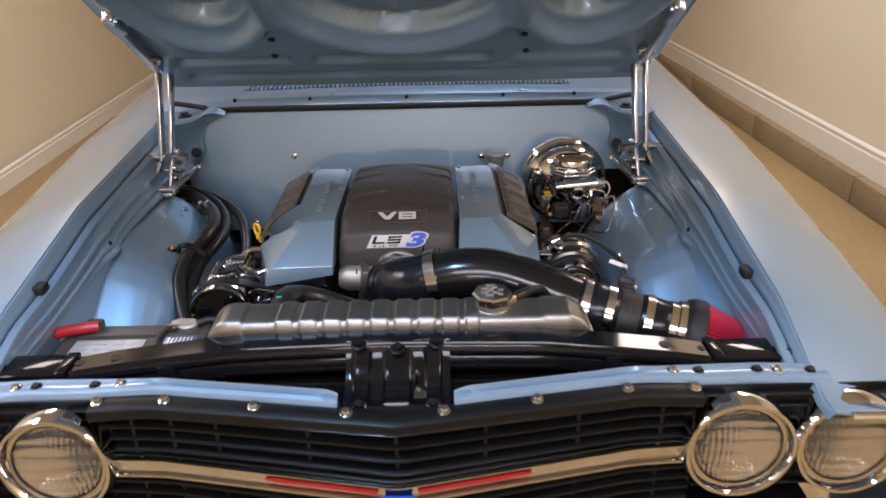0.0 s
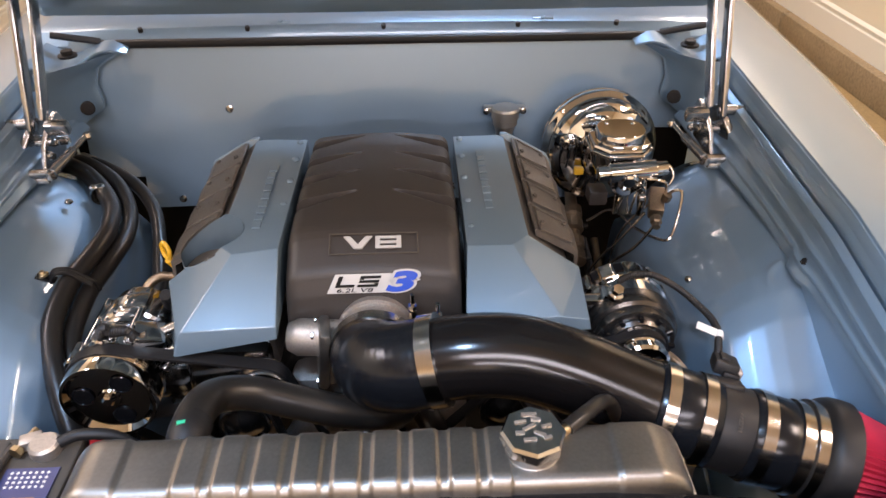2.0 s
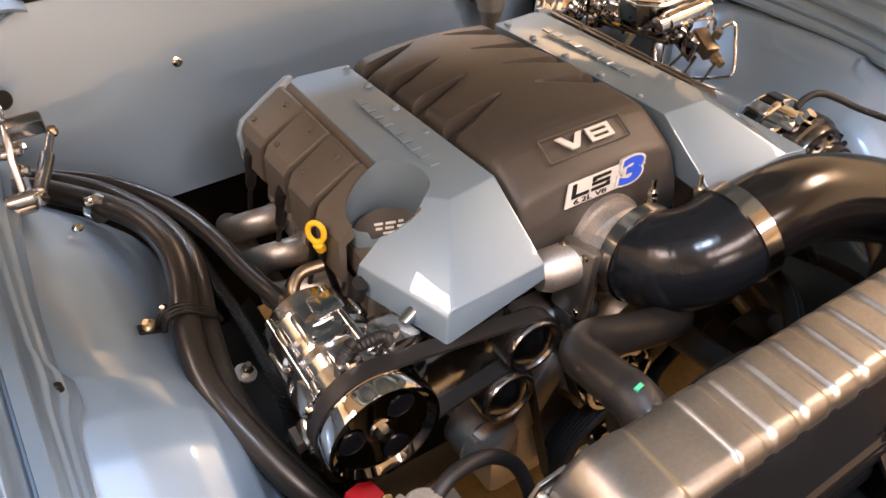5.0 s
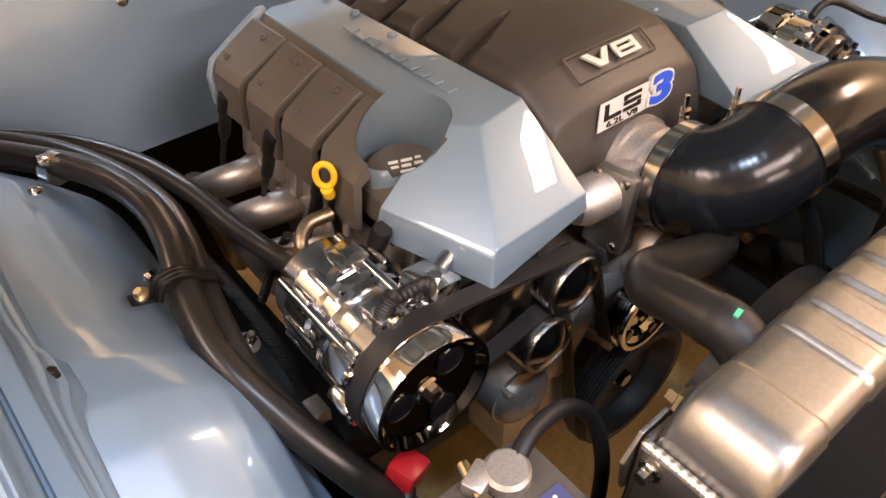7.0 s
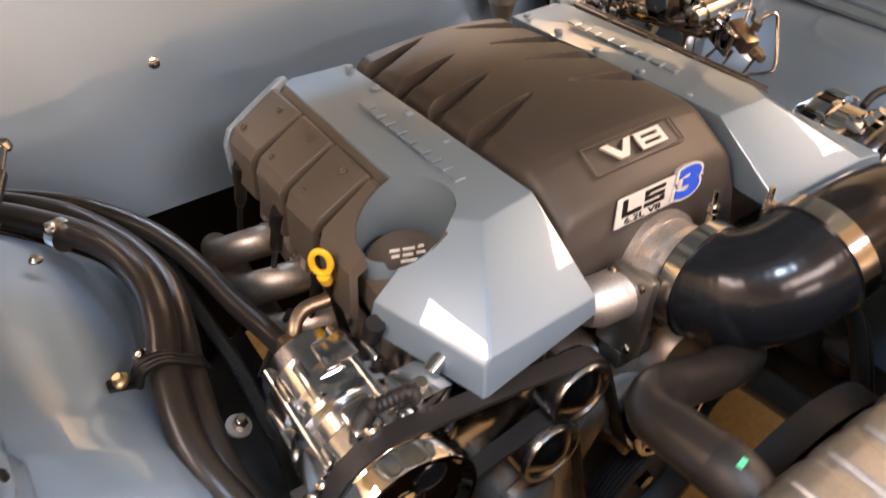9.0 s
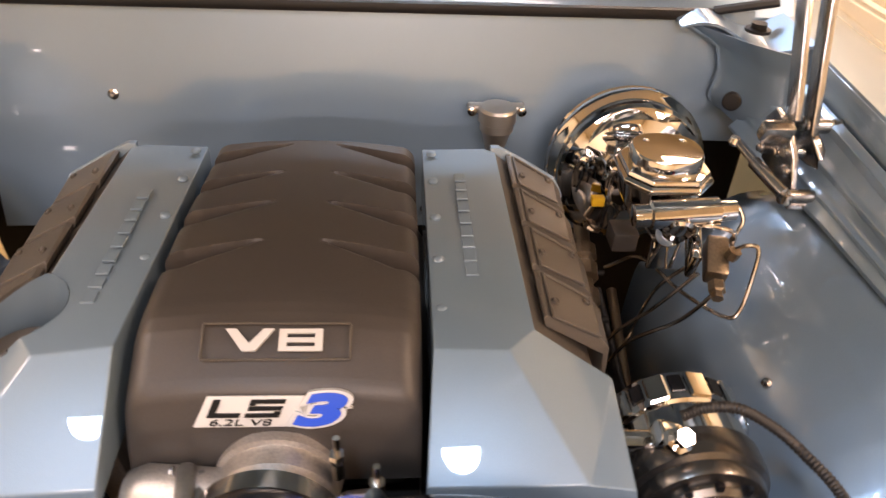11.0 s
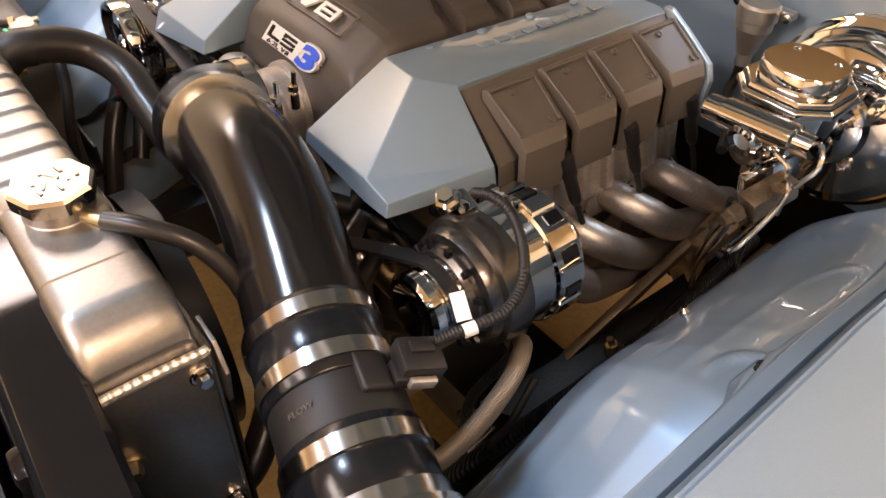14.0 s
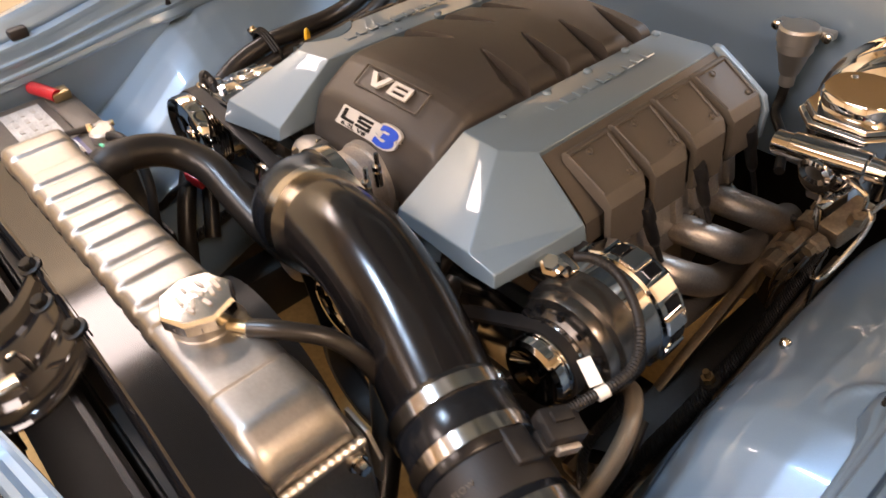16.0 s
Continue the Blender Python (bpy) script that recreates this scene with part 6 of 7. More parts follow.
for sg in (-1, 1):
    s = Shape().box((sg * 0.317, 0.095, 0.578), (0.010, 0.088, 0.468), bev=0.002)
    s.box((sg * 0.313, 0.139, 0.578), (0.020, 0.004, 0.468), bev=0.001, seg=1)
    part("side_plate", s, ALU, rad, "bare aluminium side plate")
    s = Shape().prism([(sg * 0.290, 0.143, 0.818), (sg * 0.318, 0.143, 0.814), (sg * 0.334, 0.143, 0.79), (sg * 0.326, 0.143, 0.75), (sg * 0.29, 0.143, 0.75)], (0, 0.004, 0))
    part("mount_tab", s, ALU, rad, bevel=0.0008)
    for z in (0.792, 0.62, 0.44):
        bolt((sg * 0.322, 0.128, z), (sg, 0, 0), 0.0065, 0.010, "bolt", STEEL, rad)
    bolt((sg * 0.322, 0.062, 0.735), (sg, -0.2, 0), 0.0065, 0.012, "bolt", BRASS, rad)
part("shroud", Shape().grid(lambda x, z: (x, 0.150 + 0.03 * smooth(0.24, 0.10, math.hypot(x, z - 0.55)), z), span(-0.30, 0.30, 30), span(0.36, 0.745, 22), (0, 0.003, 0)), BLACKSATIN, rad, "black fan shroud")
fan = part("fan_ring", Shape().lathe((0, 0.175, 0.55), (0, 1, 0), [(0.158, 0), (0.163, 0.0), (0.163, 0.030), (0.158, 0.030), (0.158, 0.0)], 40), BLACKSATIN, rad)
for k in range(8):
    a = 2 * math.pi * k / 8
    s = Shape().box((math.cos(a) * 0.10, 0.192, 0.55 + math.sin(a) * 0.10), (0.11, 0.004, 0.05), Matrix.Rotation(-a, 4, "Y") @ Matrix.Rotation(radians(25), 4, "X"), bev=0.001, seg=1)
    part("fan_blade", s, BLACKSATIN, fan)
part("fan_motor", Shape().lathe((0, 0.185, 0.55), (0, 1, 0), [(0.05, 0), (0.05, 0.03), (0.04, 0.04), (0.0, 0.042)], 24), PLASTIC, fan)
CAPC = Vector((0.156, 0.098, 0.851))
part("filler_neck", Shape().lathe(CAPC, (0, 0, 1), [(0.036, 0.0), (0.032, 0.006), (0.028, 0.010), (0.028, 0.022), (0.031, 0.023), (0.031, 0.028)], 32), ALU, rad)
cap = part("cap", Shape().lathe(CAPC + Vector((0, 0, 0.020)), (0, 0, 1), [(0.028, 0.0), (0.0335, 0.002), (0.0335, 0.013), (0.031, 0.0165), (0.0, 0.0175)], 8), POLISHED, rad, "eight sided billet radiator cap", sharp=20)
for x, y, w, a in ((-0.012, 0.010, 0.012, 10), (0.004, 0.013, 0.010, -8), (0.014, 0.004, 0.010, 12), (-0.004, 0.003, 0.014, 30), (-0.014, -0.004, 0.009, 0), (0.006, -0.006, 0.012, -25), (-0.005, -0.013, 0.013, 5), (0.013, -0.011, 0.008, 15), (-0.002, 0.020, 0.016, 0)):
    part("cap_mark", Shape().box(CAPC + Vector((x, y, 0.038)), (w, 0.0035, 0.001), pose(0, 0, 0, 0, 0, a)), CAST, cap)
part("overflow_stub", Shape().cyl(CAPC + Vector((0.024, 0.012, 0.012)), CAPC + Vector((0.050, 0.028, 0.012)), 0.006, 12), BRASS, rad)
part("overflow_hose", Shape().tube([CAPC + Vector((0.040, 0.022, 0.012)), (0.222, 0.142, 0.862), (0.250, 0.172, 0.846), (0.272, 0.192, 0.80), (0.288, 0.204, 0.70), (0.298, 0.205, 0.55)], 0.0085, 14), HOSERUB, rad, "black overflow hose")
part("temp_sender", Shape().lathe((-0.255, 0.140, 0.79), (0, 1, 0), [(0.014, 0), (0.014, 0.012), (0.009, 0.014), (0.009, 0.022)], 6), BRASS, rad)
rad.location.x += 0.012

# ---------------------------------------------------------------- coolant hoses
hose = thing("upper_radiator_hose", "thick black upper radiator hose with green mark", "coolant hose", (-0.1, 0.22, 0.70))
HP = [(-0.197, 0.118, 0.812), (-0.197, 0.150, 0.834), (-0.196, 0.195, 0.830), (-0.186, 0.232, 0.814), (-0.152, 0.254, 0.795), (-0.100, 0.258, 0.772), (-0.042, 0.262, 0.748), (0.006, 0.276, 0.727), (0.030, 0.308, 0.704), (0.038, 0.350, 0.690)]
part("hose", Shape().tube(HP, 0.0215, 24, 10), HOSERUB, hose, sharp=80)
part("hose_end", Shape().tube([(-0.197, 0.116, 0.810), (-0.197, 0.150, 0.834), (-0.1965, 0.172, 0.8335)], 0.0223, 24, 6), RUBBER, hose)
part("mark", Shape().box((-0.200, 0.152, 0.8570), (0.009, 0.004, 0.0020), pose(0, 0, 0, 5, 0, 10)), GREEN, hose, "small green paint mark")
part("hose_clamp", Shape().lathe((0.036, 0.325, 0.6945), (0.2, 1, -0.25), [(0.0205, 0), (0.022, 0), (0.022, 0.012), (0.0205, 0.012)], 24), STEEL, hose)
low = thing("lower_radiator_hose", "black lower radiator hose", "coolant hose", (0.15, 0.25, 0.5))
part("hose", Shape().tube([(0.22, 0.13, 0.46), (0.22, 0.18, 0.47), (0.17, 0.25, 0.53), (0.10, 0.31, 0.60), (0.06, 0.37, 0.63)], 0.02, 18), HOSERUB, low, sharp=80)
by = thing("bypass_hose", "black coolant hose curving under the intake elbow", "coolant hose", (0.05, 0.32, 0.70))
part("hose", Shape().tube([(-0.06, 0.40, 0.715), (-0.035, 0.345, 0.745), (0.03, 0.315, 0.748), (0.085, 0.325, 0.735), (0.12, 0.37, 0.71), (0.14, 0.42, 0.68)], 0.014, 18), HOSERUB, by, sharp=80)
for k, (dx, dz) in enumerate(((0.0, 0.0), (0.03, -0.03))):
    h = thing("heater_hose", "black heater hose running down behind the tube", "coolant hose", (0.2, 0.3, 0.6), "heater hoses")
    part("hose", Shape().tube([(0.16 + dx, 0.40, 0.72 + dz), (0.20 + dx, 0.33, 0.70 + dz), (0.245 + dx, 0.28, 0.64 + dz), (0.27 + dx, 0.24, 0.52 + dz)], 0.011, 14), HOSERUB, h, sharp=80)

# ---------------------------------------------------------------- insulated hoses along the inner wing
bundle = [
    ([(-0.645, 0.905, 0.784), (-0.585, 0.870, 0.786), (-0.530, 0.812, 0.784), (-0.482, 0.735, 0.784), (-0.462, 0.660, 0.781), (-0.466, 0.590, 0.778), (-0.482, 0.525, 0.768), (-0.488, 0.455, 0.742), (-0.466, 0.385, 0.702), (-0.430, 0.318, 0.645), (-0.388, 0.266, 0.570), (-0.350, 0.230, 0.480)], 0.0155),
    ([(-0.630, 0.930, 0.779), (-0.570, 0.895, 0.779), (-0.505, 0.832, 0.774), (-0.460, 0.752, 0.764), (-0.442, 0.672, 0.759), (-0.448, 0.600, 0.755), (-0.462, 0.530, 0.743), (-0.468, 0.455, 0.712), (-0.448, 0.385, 0.668), (-0.412, 0.335, 0.608), (-0.372, 0.295, 0.530)], 0.0138),
    ([(-0.610, 0.945, 0.769), (-0.548, 0.905, 0.769), (-0.480, 0.850, 0.762), (-0.428, 0.780, 0.749), (-0.400, 0.705, 0.736), (-0.385, 0.640, 0.721), (-0.372, 0.585, 0.715), (-0.366, 0.535, 0.722)], 0.0120),
]
for pts, r in bundle:
    h = thing("insulated_hose", "thick black insulated hose along the inner wing", "hose", Vector(pts[4]) - Vector((0, 0, r)), "insulated hoses")
    part("hose", Shape().tube(pts, r, 20, 8), HOSERUB, h, sharp=80)
    part("ferrule", Shape().tube([Vector(pts[0]), Vector(pts[0]).lerp(Vector(pts[1]), 0.4)], r + 0.002, 20, 2), CAST, h)
clip = thing("hose_clip", "black strap clip with a screw tab on the inner wing", "clip", (-0.49, 0.535, 0.765))
part("strap", Shape().tube([(-0.512, 0.530, 0.772), (-0.500, 0.533, 0.790), (-0.480, 0.535, 0.790), (-0.463, 0.537, 0.776), (-0.450, 0.538, 0.764), (-0.444, 0.538, 0.746)], 0.0032, 10).tube([(-0.506, 0.5225, 0.774), (-0.497, 0.5245, 0.788), (-0.480, 0.526, 0.788), (-0.463, 0.528, 0.774), (-0.450, 0.529, 0.762)], 0.0032, 10).tube([(-0.506, 0.5265, 0.775), (-0.498, 0.529, 0.789), (-0.480, 0.5305, 0.789), (-0.463, 0.532, 0.775), (-0.450, 0.533, 0.763)], 0.0032, 10).box((-0.515, 0.530, 0.778), (0.03, 0.014, 0.005), pose(0, 0, 0, 0, 20, 0), bev=0.002), BLACKSATIN, clip)
part("screw", Shape().lathe((-0.517, 0.530, 0.782), (-0.3, 0, 1), [(0.008, 0), (0.008, 0.003), (0.005, 0.005), (0.004, 0.009)], 10), BRASS, clip)
clip2 = thing("hose_clip", "small bright band clip round a hose", "clip", (-0.50, 0.78, 0.79))
part("strap", Shape().lathe((-0.513, 0.776, 0.7835), (0.45, -0.87, -0.03), [(0.0168, -0.007), (0.0182, -0.007), (0.0182, 0.007), (0.0168, 0.007)], 24).box((-0.522, 0.772, 0.800), (0.010, 0.012, 0.008), bev=0.002), STEEL, clip2)
part("screw", Shape().lathe((-0.545, 0.72, 0.800), (0, 0, 1), [(0.007, 0), (0.007, 0.003), (0.004, 0.006)], 10), STEEL, clip2)
nutt = thing("body_mount", "round washer and nut on the inner wing edge", "fastener", (-0.433, 0.545, 0.63))
part("washer", Shape().lathe((-0.433, 0.545, 0.640), (0.35, -0.3, 1), [(0.014, 0), (0.014, 0.003), (0.008, 0.004)], 20), CAST, nutt)
part("nut", Shape().lathe((-0.432, 0.543, 0.644), (0.35, -0.3, 1), [(0.008, 0), (0.008, 0.008)], 6).cyl((-0.431, 0.541, 0.65), (-0.428, 0.537, 0.662), 0.004, 10), STEEL, nutt)
nut2 = thing("body_mount", "round washer and nut on the inner wing edge", "fastener", (0.425, 0.545, 0.60))
part("washer", Shape().lathe((0.425, 0.545, 0.610), (-0.35, -0.3, 1), [(0.012, 0), (0.012, 0.003), (0.008, 0.004)], 20), IRON, nut2)
part("nut", Shape().lathe((0.424, 0.543, 0.614), (-0.35, -0.3, 1), [(0.008, 0), (0.008, 0.008)], 6).cyl((0.423, 0.541, 0.62), (0.42, 0.537, 0.632), 0.004, 10), BRASS, nut2)

# ---------------------------------------------------------------- battery
bat = thing("battery", "black car battery with worn white and blue labels", "battery", (-0.475, 0.135, 0.56))
part("case", Shape().box((-0.475, 0.132, 0.66), (0.250, 0.166, 0.20), bev=0.006), PLASTIC2, bat)
lid = part("lid", Shape().box((-0.475, 0.132, 0.762), (0.256, 0.172, 0.014), bev=0.004).box((-0.505, 0.192, 0.770), (0.15, 0.035, 0.008), bev=0.003), PLASTIC2, bat, "grey-black battery lid")
part("handle", Shape().tube([(-0.425, 0.20, 0.772), (-0.425, 0.15, 0.779), (-0.42, 0.10, 0.779), (-0.44, 0.058, 0.772)], 0.005, 10), PLASTIC, bat)
lab = part("label", Shape().box((-0.512, 0.132, 0.7705), (0.125, 0.060, 0.0025)), WORNWHITE, lid, "worn white label")
for k in range(4):
    for j in range(3):
        part("print", Shape().box((-0.555 + k * 0.029, 0.114 + j * 0.017, 0.7722), (0.022 - 0.004 * ((k + j) % 3), 0.006, 0.0012)), GREYLABEL, lab)
lab2 = part("label", Shape().box((-0.388, 0.132, 0.7705), (0.060, 0.075, 0.0025)), BLUELABEL, lid, "blue label with white print")
for k in range(7):
    for j in range(4):
        part("print", Shape().cyl((-0.409 + k * 0.0068, 0.143 + j * 0.0065, 0.7712), (-0.409 + k * 0.0068, 0.143 + j * 0.0065, 0.7724), 0.0018, 8), WHITE, lab2)
for k, w in enumerate((0.034, 0.02)):
    part("print", Shape().box((-0.388, 0.124 - 0.014 * k, 0.7722), (w, 0.008, 0.0012)), ORANGEPRINT, lab2)
for x, y in ((-0.384, 0.196), (-0.56, 0.196)):
    part("post", Shape().lathe((x, y, 0.765), (0, 0, 1), [(0.012, 0), (0.010, 0.018), (0.008, 0.020)], 20), CAST, bat)
cab = thing("battery_cable", "black battery cable with cast clamp", "battery cable", (-0.36, 0.2, 0.77))
part("clamp", Shape().lathe((-0.384, 0.196, 0.768), (0, 0, 1), [(0.017, 0), (0.018, 0.004), (0.018, 0.014), (0.015, 0.017), (0.009, 0.017)], 22).box((-0.403, 0.205, 0.777), (0.026, 0.018, 0.014), pose(0, 0, 0, 0, 0, 20), bev=0.003), CAST, cab, "cast clamp")
part("clamp_bolt", Shape().cyl((-0.412, 0.193, 0.778), (-0.404, 0.222, 0.778), 0.0045, 10).lathe((-0.413, 0.190, 0.778), (-0.3, -1, 0), [(0.008, -0.002), (0.008, 0.005)], 6), BRASS, cab)
part("cable", Shape().tube([(-0.370, 0.200, 0.778), (-0.345, 0.208, 0.782), (-0.305, 0.212, 0.770), (-0.275, 0.205, 0.735), (-0.265, 0.190, 0.67), (-0.27, 0.18, 0.56)], 0.0072, 12), RUBBER, cab)
cab2 = thing("battery_cable", "red battery cable with boot", "battery cable", (-0.58, 0.18, 0.77))
part("boot", Shape().tube([(-0.545, 0.190, 0.784), (-0.575, 0.180, 0.786), (-0.615, 0.172, 0.782)], 0.0105, 14), REDPLASTIC, cab2)
part("clamp", Shape().box((-0.556, 0.196, 0.782), (0.03, 0.03, 0.016), bev=0.004), BRASS, cab2)
part("cable", Shape().tube([(-0.61, 0.173, 0.782), (-0.635, 0.17, 0.76), (-0.64, 0.17, 0.66), (-0.62, 0.2, 0.52)], 0.007, 12), RUBBER, cab2)
tray = thing("battery_tray", "black steel battery tray", "tray", (-0.475, 0.135, 0.40))
part("tray", Shape().box((-0.475, 0.135, 0.552), (0.28, 0.19, 0.012), bev=0.003).box((-0.475, 0.226, 0.575), (0.28, 0.006, 0.05), bev=0.002), BLACKSATIN, tray)
part("leg", Shape().box((-0.42, 0.16, 0.48), (0.03, 0.1, 0.14), bev=0.004), BLACKSATIN, tray)
conn = thing("cable_plug", "red plug on the battery cable", "plug", (-0.40, 0.30, 0.60))
part("body", Shape().box((-0.392, 0.312, 0.640), (0.034, 0.03, 0.026), pose(0, 0, 0, 10, 15, 20), bev=0.004), REDPLASTIC, conn)
part("lead", Shape().tube([(-0.398, 0.302, 0.634), (-0.425, 0.275, 0.61), (-0.445, 0.255, 0.585), (-0.46, 0.235, 0.575)], 0.007, 12), RUBBER, conn)

# ---------------------------------------------------------------- brake booster and master cylinder
bb = thing("brake_booster", "polished round brake booster on the firewall", "brake booster", (0.43, 0.93, 0.68))
BC = Vector((0.426, 0.947, 0.783))
bd = Vector((0, -1, 0.10)).normalized()
part("shell", Shape().lathe(BC, bd, [(0.966 * r, h) for r, h in [(0.100, 0.0), (0.116, 0.004), (0.119, 0.012), (0.117, 0.016), (0.119, 0.020), (0.119, 0.028), (0.115, 0.034), (0.112, 0.044), (0.109, 0.048), (0.108, 0.056), (0.104, 0.062), (0.096, 0.066), (0.090, 0.072), (0.070, 0.078), (0.050, 0.082), (0.046, 0.092), (0.038, 0.096), (0.0, 0.098)]], 64), CHROME, bb, "polished stepped shell", sharp=25)
part("mount_plate", Shape().box((0.425, 0.986, 0.775), (0.11, 0.075, 0.10), bev=0.004), BLACKSATIN, bb)
part("check_valve", Shape().lathe(BC + bd * 0.066 + Vector((-0.075, 0, 0.03)), bd, [(0.014, 0), (0.014, 0.006), (0.009, 0.010), (0.009, 0.018), (0.012, 0.019), (0.012, 0.024), (0.006, 0.026)], 20), CHROME, bb)
part("stud_nut", Shape().lathe(BC + bd * 0.082 + Vector((-0.040, 0, 0.035)), bd, [(0.009, 0), (0.009, 0.008), (0.005, 0.009), (0.005, 0.016)], 6), STEEL, bb)
part("stud_nut", Shape().lathe(BC + bd * 0.082 + Vector((0.040, 0, -0.035)), bd, [(0.009, 0), (0.009, 0.008), (0.005, 0.009), (0.005, 0.016)], 6), STEEL, bb)
mc = thing("master_cylinder", "chromed brake master cylinder with bail lid", "master cylinder", (0.42, 0.79, 0.76))
part("bore", Shape().lathe((0.420, 0.885, 0.798), (0.0, -1, 0.13), [(0.034, 0), (0.034, 0.012), (0.022, 0.016), (0.022, 0.15), (0.024, 0.152), (0.024, 0.185), (0.020, 0.19), (0.012, 0.19), (0.012, 0.186)], 28), CHROME, mc, sharp=30)
part("cross_port", Shape().lathe((0.366, 0.694, 0.846), (1, 0.0, 0.08), [(0.010, 0), (0.014, 0.002), (0.014, 0.02), (0.017, 0.022), (0.017, 0.10), (0.013, 0.102), (0.012, 0.12)], 22), CHROME, mc)
ocx, ocy = 0.419, 0.766


def octo(r1, r2, z):
    return [(ocx + sx * r1, ocy + sy * r2, z) for sx, sy in ((-1, -0.5), (-0.55, -1), (0.55, -1), (1, -0.5), (1, 0.5), (0.55, 1), (-0.55, 1), (-1, 0.5))]


def rounded(r1, r2, z, n=36, p=3.2):
    """A rounded oblong outline at height z."""
    out = []
    for k in range(n):
        a = 2 * math.pi * k / n
        c, q = math.cos(a), math.sin(a)
        out.append((ocx + r1 * math.copysign(abs(c) ** (2 / p), c), ocy + r2 * math.copysign(abs(q) ** (2 / p), q), z))
    return out


def stack(levels):
    """Outlines joined from level to level, closed at both ends."""
    n = len(levels[0])
    vs = [p for lv in levels for p in lv]
    fs = [(i * n + k, i * n + (k + 1) % n, (i + 1) * n + (k + 1) % n, (i + 1) * n + k) for i in range(len(levels) - 1) for k in range(n)]
    return Shape().add(vs, fs + [tuple(range(n)), tuple(range((len(levels) - 1) * n, len(levels) * n))])


part("reservoir", stack([octo(0.036, 0.040, 0.812), octo(0.043, 0.044, 0.826), octo(0.046, 0.046, 0.863)]), CHROME, mc, "chromed faceted reservoir", bevel=0.003)
part("lid_flange", stack([octo(0.052, 0.053, 0.862), octo(0.055, 0.055, 0.864), octo(0.055, 0.055, 0.869), octo(0.051, 0.052, 0.872)]), CHROME, mc, bevel=0.0012)
part("lid_step", stack([octo(0.050, 0.050, 0.8725), octo(0.051, 0.051, 0.874), octo(0.049, 0.049, 0.879)]), CHROME, mc, bevel=0.001)
part("lid", stack([rounded(0.043, 0.040, 0.879, p=2.4), rounded(0.043, 0.040, 0.895, p=2.4), rounded(0.041, 0.038, 0.8975, p=2.4), rounded(0.025, 0.023, 0.898, p=2.4)]), CHROME, mc, "polished oval lid", sharp=40)
for dx, dy in ((-0.022, 0.018), (0.024, 0.018)):
    part("lid_screw", Shape().lathe((ocx + dx, ocy + dy, 0.8965), (0, 0, 1), [(0.004, 0), (0.004, 0.002), (0.002, 0.003)], 10), STEEL, mc)
part("port_nut", Shape().lathe((0.421, 0.686, 0.836), (-0.1, -1, -0.35), [(0.012, -0.01), (0.019, -0.006), (0.019, 0.006), (0.015, 0.009), (0.010, 0.006), (0.0, 0.006)], 24), CHROME, mc, "round port plug", sharp=30)
valve = thing("proportioning_valve", "brass brake valve on a chrome bracket with lines", "brake valve", (0.46, 0.68, 0.76))
part("bracket", Shape().box((0.452, 0.700, 0.800), (0.012, 0.07, 0.04), pose(0, 0, 0, 15, 0, -15), bev=0.003).box((0.440, 0.735, 0.775), (0.05, 0.008, 0.07), bev=0.002), CHROME, valve)
part("body", Shape().box((0.470, 0.672, 0.800), (0.026, 0.055, 0.026), pose(0, 0, 0, 20, 0, -15), bev=0.004).lathe((0.462, 0.640, 0.79), (-0.2, -1, -0.3), [(0.010, 0), (0.010, 0.012), (0.007, 0.014), (0.007, 0.022)], 6).lathe((0.480, 0.66, 0.812), (0.2, -0.2, 1), [(0.008, 0), (0.008, 0.012)], 6), ROD, valve, "worn brass valve block")
lines = [
    [(0.440, 0.690, 0.838), (0.462, 0.672, 0.846), (0.480, 0.668, 0.840), (0.482, 0.668, 0.822)],
    [(0.468, 0.705, 0.850), (0.488, 0.700, 0.858), (0.498, 0.690, 0.842), (0.486, 0.684, 0.815)],
    [(0.480, 0.664, 0.818), (0.489, 0.650, 0.836), (0.498, 0.641, 0.838), (0.497, 0.632, 0.815), (0.484, 0.612, 0.772), (0.470, 0.620, 0.758), (0.452, 0.70, 0.730), (0.432, 0.80, 0.708), (0.40, 0.84, 0.66)],
    [(0.462, 0.632, 0.785), (0.440, 0.655, 0.72), (0.405, 0.71, 0.63), (0.39, 0.75, 0.52)],
    [(0.452, 0.668, 0.782), (0.420, 0.690, 0.71), (0.392, 0.735, 0.62), (0.385, 0.78, 0.50)],
    [(0.472, 0.700, 0.785), (0.440, 0.74, 0.70), (0.43, 0.77, 0.58), (0.42, 0.8, 0.48)],
]
for pts in lines:
    part("brake_line", Shape().tube(pts, 0.0027, 8), STEEL, valve, "bent steel brake line")
part("connector", Shape().box((0.400, 0.80, 0.745), (0.035, 0.04, 0.03), bev=0.005), PLASTIC, valve)
part("tag", Shape().box((0.372, 0.845, 0.772), (0.018, 0.012, 0.014), bev=0.002), YELLOW, valve)

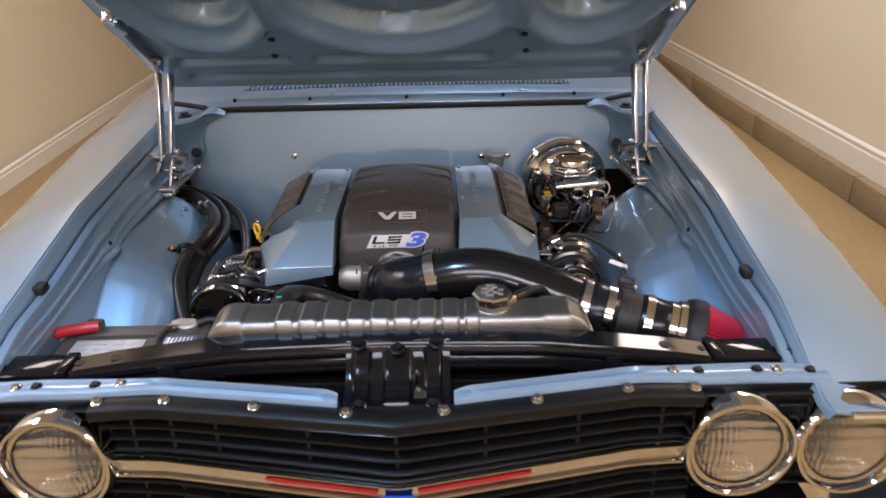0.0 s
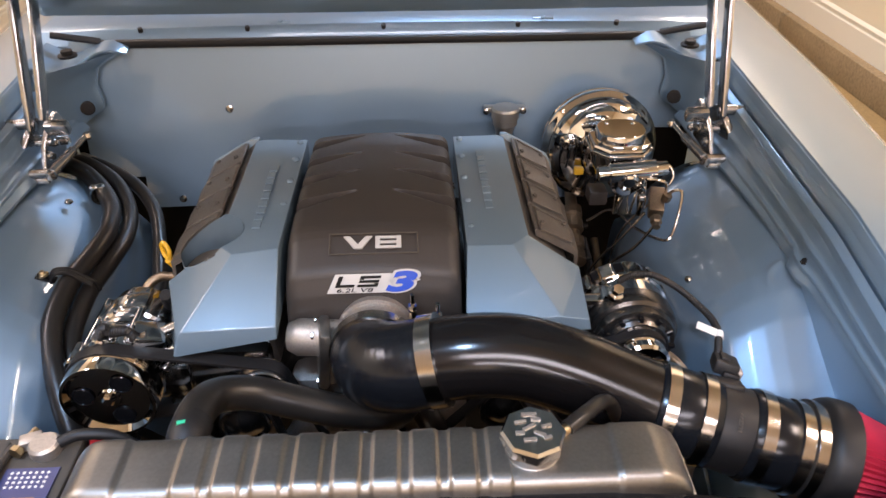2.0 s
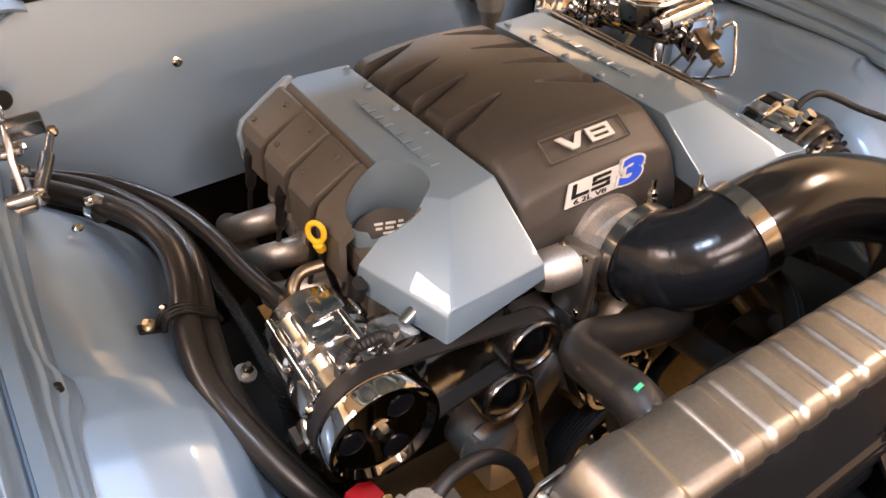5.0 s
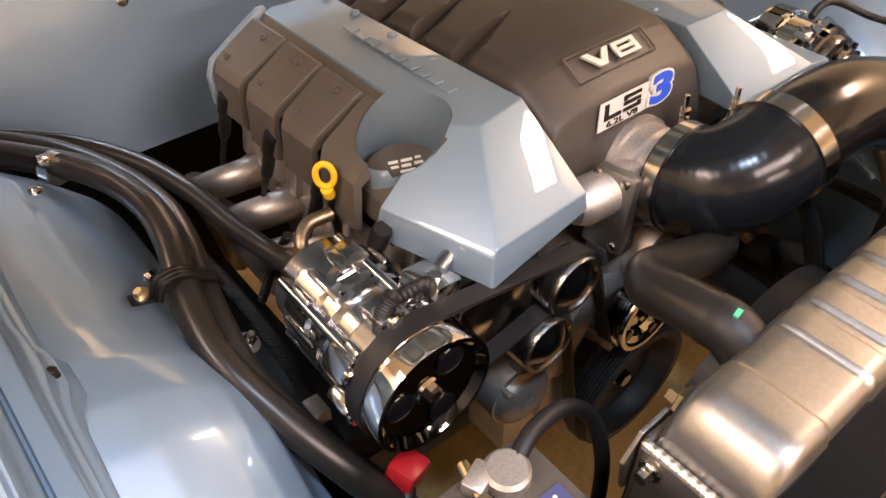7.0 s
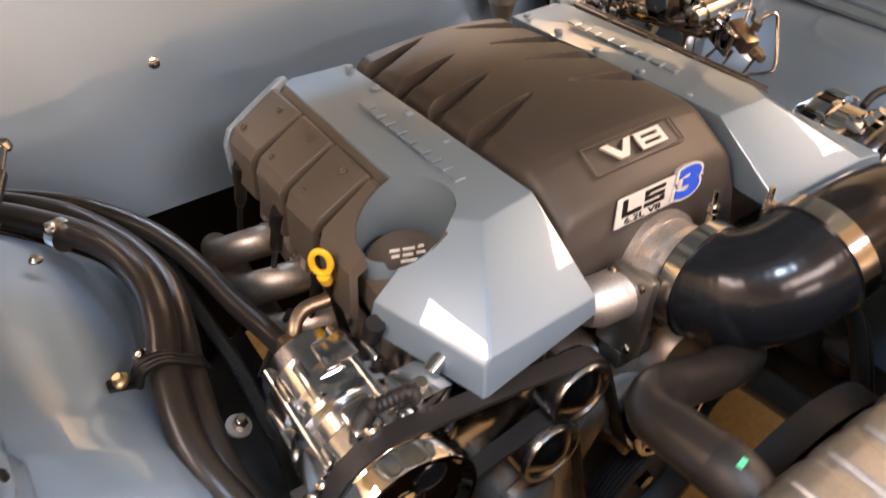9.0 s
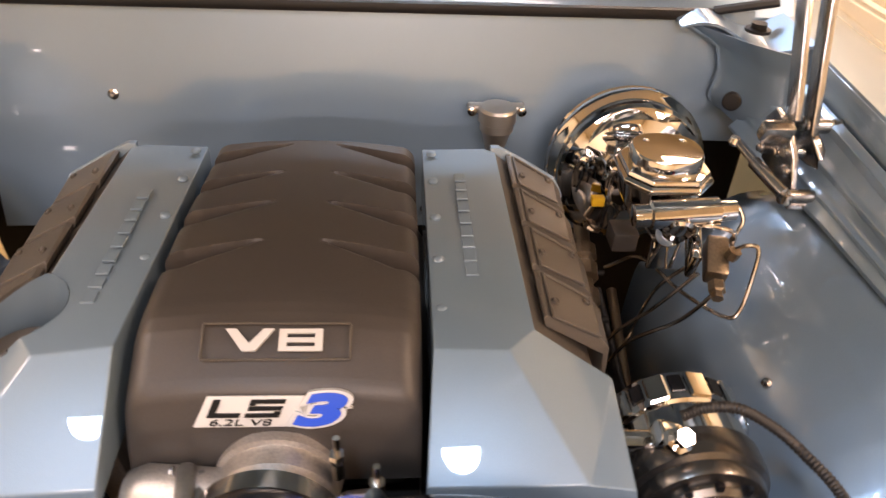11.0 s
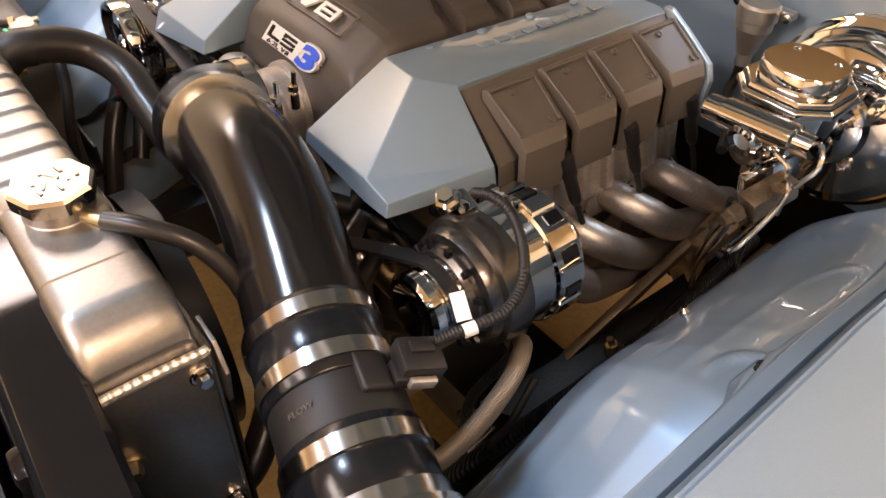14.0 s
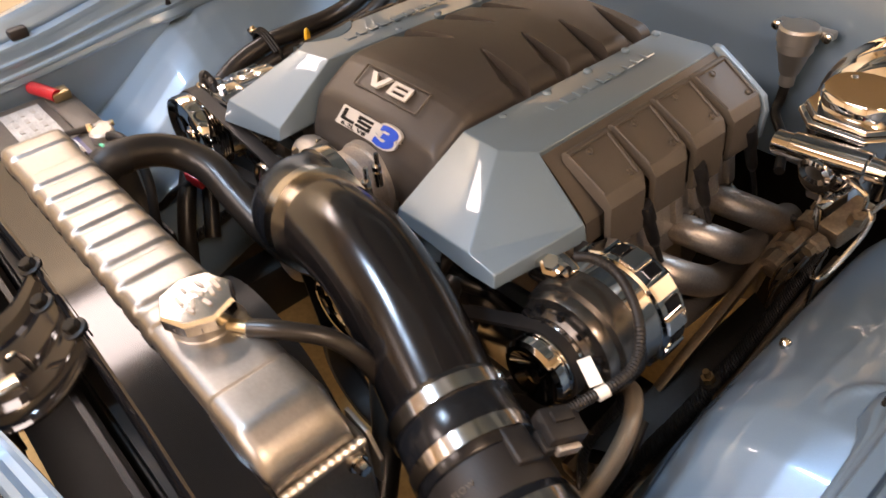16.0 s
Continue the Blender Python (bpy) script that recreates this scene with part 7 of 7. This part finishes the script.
col = thing("steering_shaft", "worn steel steering shaft with universal joints", "steering shaft", (0.37, 0.7, 0.5))
A, B = Vector((0.335, 0.36, 0.452)), Vector((0.392, 1.03, 0.695))
dv = (B - A).normalized()
part("lower_rod", Shape().box(A + dv * 0.25, (0.014, 0.50, 0.014), axes_matrix((0, 0, 0), (1, 0, 0), dv), bev=0.002), ROD, col)
part("upper_rod", Shape().cyl(A + dv * 0.48, B, 0.0125, 16, 0.001), ROD, col)
for t in (0.44, 0.52, 0.05):
    part("joint", Shape().lathe(A + dv * t, dv, [(0.014, 0), (0.021, 0.004), (0.021, 0.026), (0.016, 0.03), (0.016, 0.036), (0.021, 0.040), (0.021, 0.060), (0.014, 0.064)], 10), ROD, col)
    part("joint_bolt", Shape().cyl(A + dv * (t + 0.014) + Vector((-0.03, 0, 0)), A + dv * (t + 0.014) + Vector((0.03, 0, 0)), 0.005, 10), IRON, col)
part("link_rod", Shape().cyl((0.405, 0.36, 0.44), (0.425, 0.86, 0.60), 0.008, 12), ROD, col)
box_ = thing("steering_box", "dark cast steering gear box on the chassis rail", "steering box", (0.36, 0.33, 0.36))
part("housing", Shape().box((0.345, 0.30, 0.42), (0.09, 0.16, 0.11), bev=0.02).cyl((0.34, 0.30, 0.46), (0.34, 0.30, 0.50), 0.03), IRON, box_)
bh = thing("braided_hose", "braided steel power steering hose", "hose", (0.42, 0.32, 0.60))
part("hose", Shape().tube([(0.375, 0.43, 0.66), (0.410, 0.405, 0.70), (0.436, 0.36, 0.70), (0.440, 0.30, 0.665), (0.415, 0.24, 0.61), (0.37, 0.20, 0.54)], 0.0095, 16), BRAID, bh, sharp=80)
part("fitting", Shape().lathe((0.36, 0.44, 0.648), (0.6, -0.4, 0.6), [(0.012, 0), (0.012, 0.02), (0.010, 0.022)], 6), STEEL, bh)
wl = thing("wiring_loom", "black taped wiring loom beside the chassis rail", "wiring loom", (0.43, 0.4, 0.5))
part("loom", Shape().tube([(0.44, 0.20, 0.56), (0.425, 0.30, 0.58), (0.415, 0.42, 0.56), (0.41, 0.55, 0.55), (0.405, 0.70, 0.56), (0.40, 0.86, 0.60)], 0.010, 12), CORRUGATED, wl)
part("branch", Shape().tube([(0.415, 0.33, 0.575), (0.39, 0.36, 0.63), (0.40, 0.40, 0.68), (0.385, 0.43, 0.70)], 0.006, 10), CORRUGATED, wl)
part("branch", Shape().tube([(0.42, 0.36, 0.57), (0.43, 0.38, 0.62), (0.42, 0.42, 0.65)], 0.004, 10), RUBBER, wl)
wl2 = thing("wiring_loom", "black taped wiring loom low in the bay", "wiring loom", (-0.40, 0.5, 0.5))
part("loom", Shape().tube([(-0.40, 0.25, 0.52), (-0.405, 0.40, 0.55), (-0.40, 0.52, 0.60), (-0.395, 0.66, 0.60), (-0.40, 0.80, 0.60), (-0.40, 0.95, 0.58)], 0.010, 12), CORRUGATED, wl2)
part("branch", Shape().tube([(-0.38, 0.62, 0.61), (-0.345, 0.64, 0.64), (-0.33, 0.62, 0.69)], 0.006, 10), CORRUGATED, wl2)
part("clip", Shape().box((-0.405, 0.46, 0.585), (0.02, 0.03, 0.02), bev=0.003), CAST, wl2)

# ---------------------------------------------------------------- canister and fuel hose on the firewall
can = thing("breather_canister", "polished breather canister on a firewall bracket", "canister", (0.242, 0.99, 0.76))
part("body", Shape().lathe((0.242, 0.982, 0.777), (0, 0, 1), [(0.009, -0.022), (0.011, -0.020), (0.011, -0.004), (0.014, 0.0), (0.022, 0.030), (0.025, 0.034), (0.025, 0.046), (0.028, 0.048), (0.028, 0.066), (0.025, 0.070), (0.0, 0.071)], 32), SATINALU, can, sharp=30)
part("bracket", Shape().box((0.242, 1.003, 0.835), (0.085, 0.018, 0.012), bev=0.003), SATINALU, can)
for x in (0.205, 0.279):
    part("screw", Shape().lathe((x, 0.993, 0.835), (0, -1, 0.1), [(0.007, 0), (0.007, 0.006), (0.004, 0.008)], 12), STEEL, can)
part("hose", Shape().tube([(0.242, 0.982, 0.762), (0.241, 0.980, 0.735), (0.245, 0.965, 0.715), (0.28, 0.93, 0.70), (0.31, 0.87, 0.69)], 0.0075, 12), HOSERUB, can, "black breather hose")
bolt2 = thing("head_fitting", "steel end bolt on the cylinder head", "fitting", (0.25, 0.83, 0.78))
part("bolt", Shape().lathe((0.240, 0.812, 0.788), (-0.14, 0.98, -0.04), [(0.010, 0), (0.010, 0.03), (0.0065, 0.032), (0.0065, 0.085), (0.005, 0.088)], 14), STEEL, bolt2)
bolt3 = thing("head_fitting", "small brass sensor on the cylinder head", "fitting", (-0.285, 0.815, 0.76))
part("bolt", Shape().lathe((-0.283, 0.815, 0.765), (-0.5, 0.8, 0.5), [(0.008, 0), (0.008, 0.012), (0.005, 0.014), (0.005, 0.026)], 8), BRASS, bolt3)
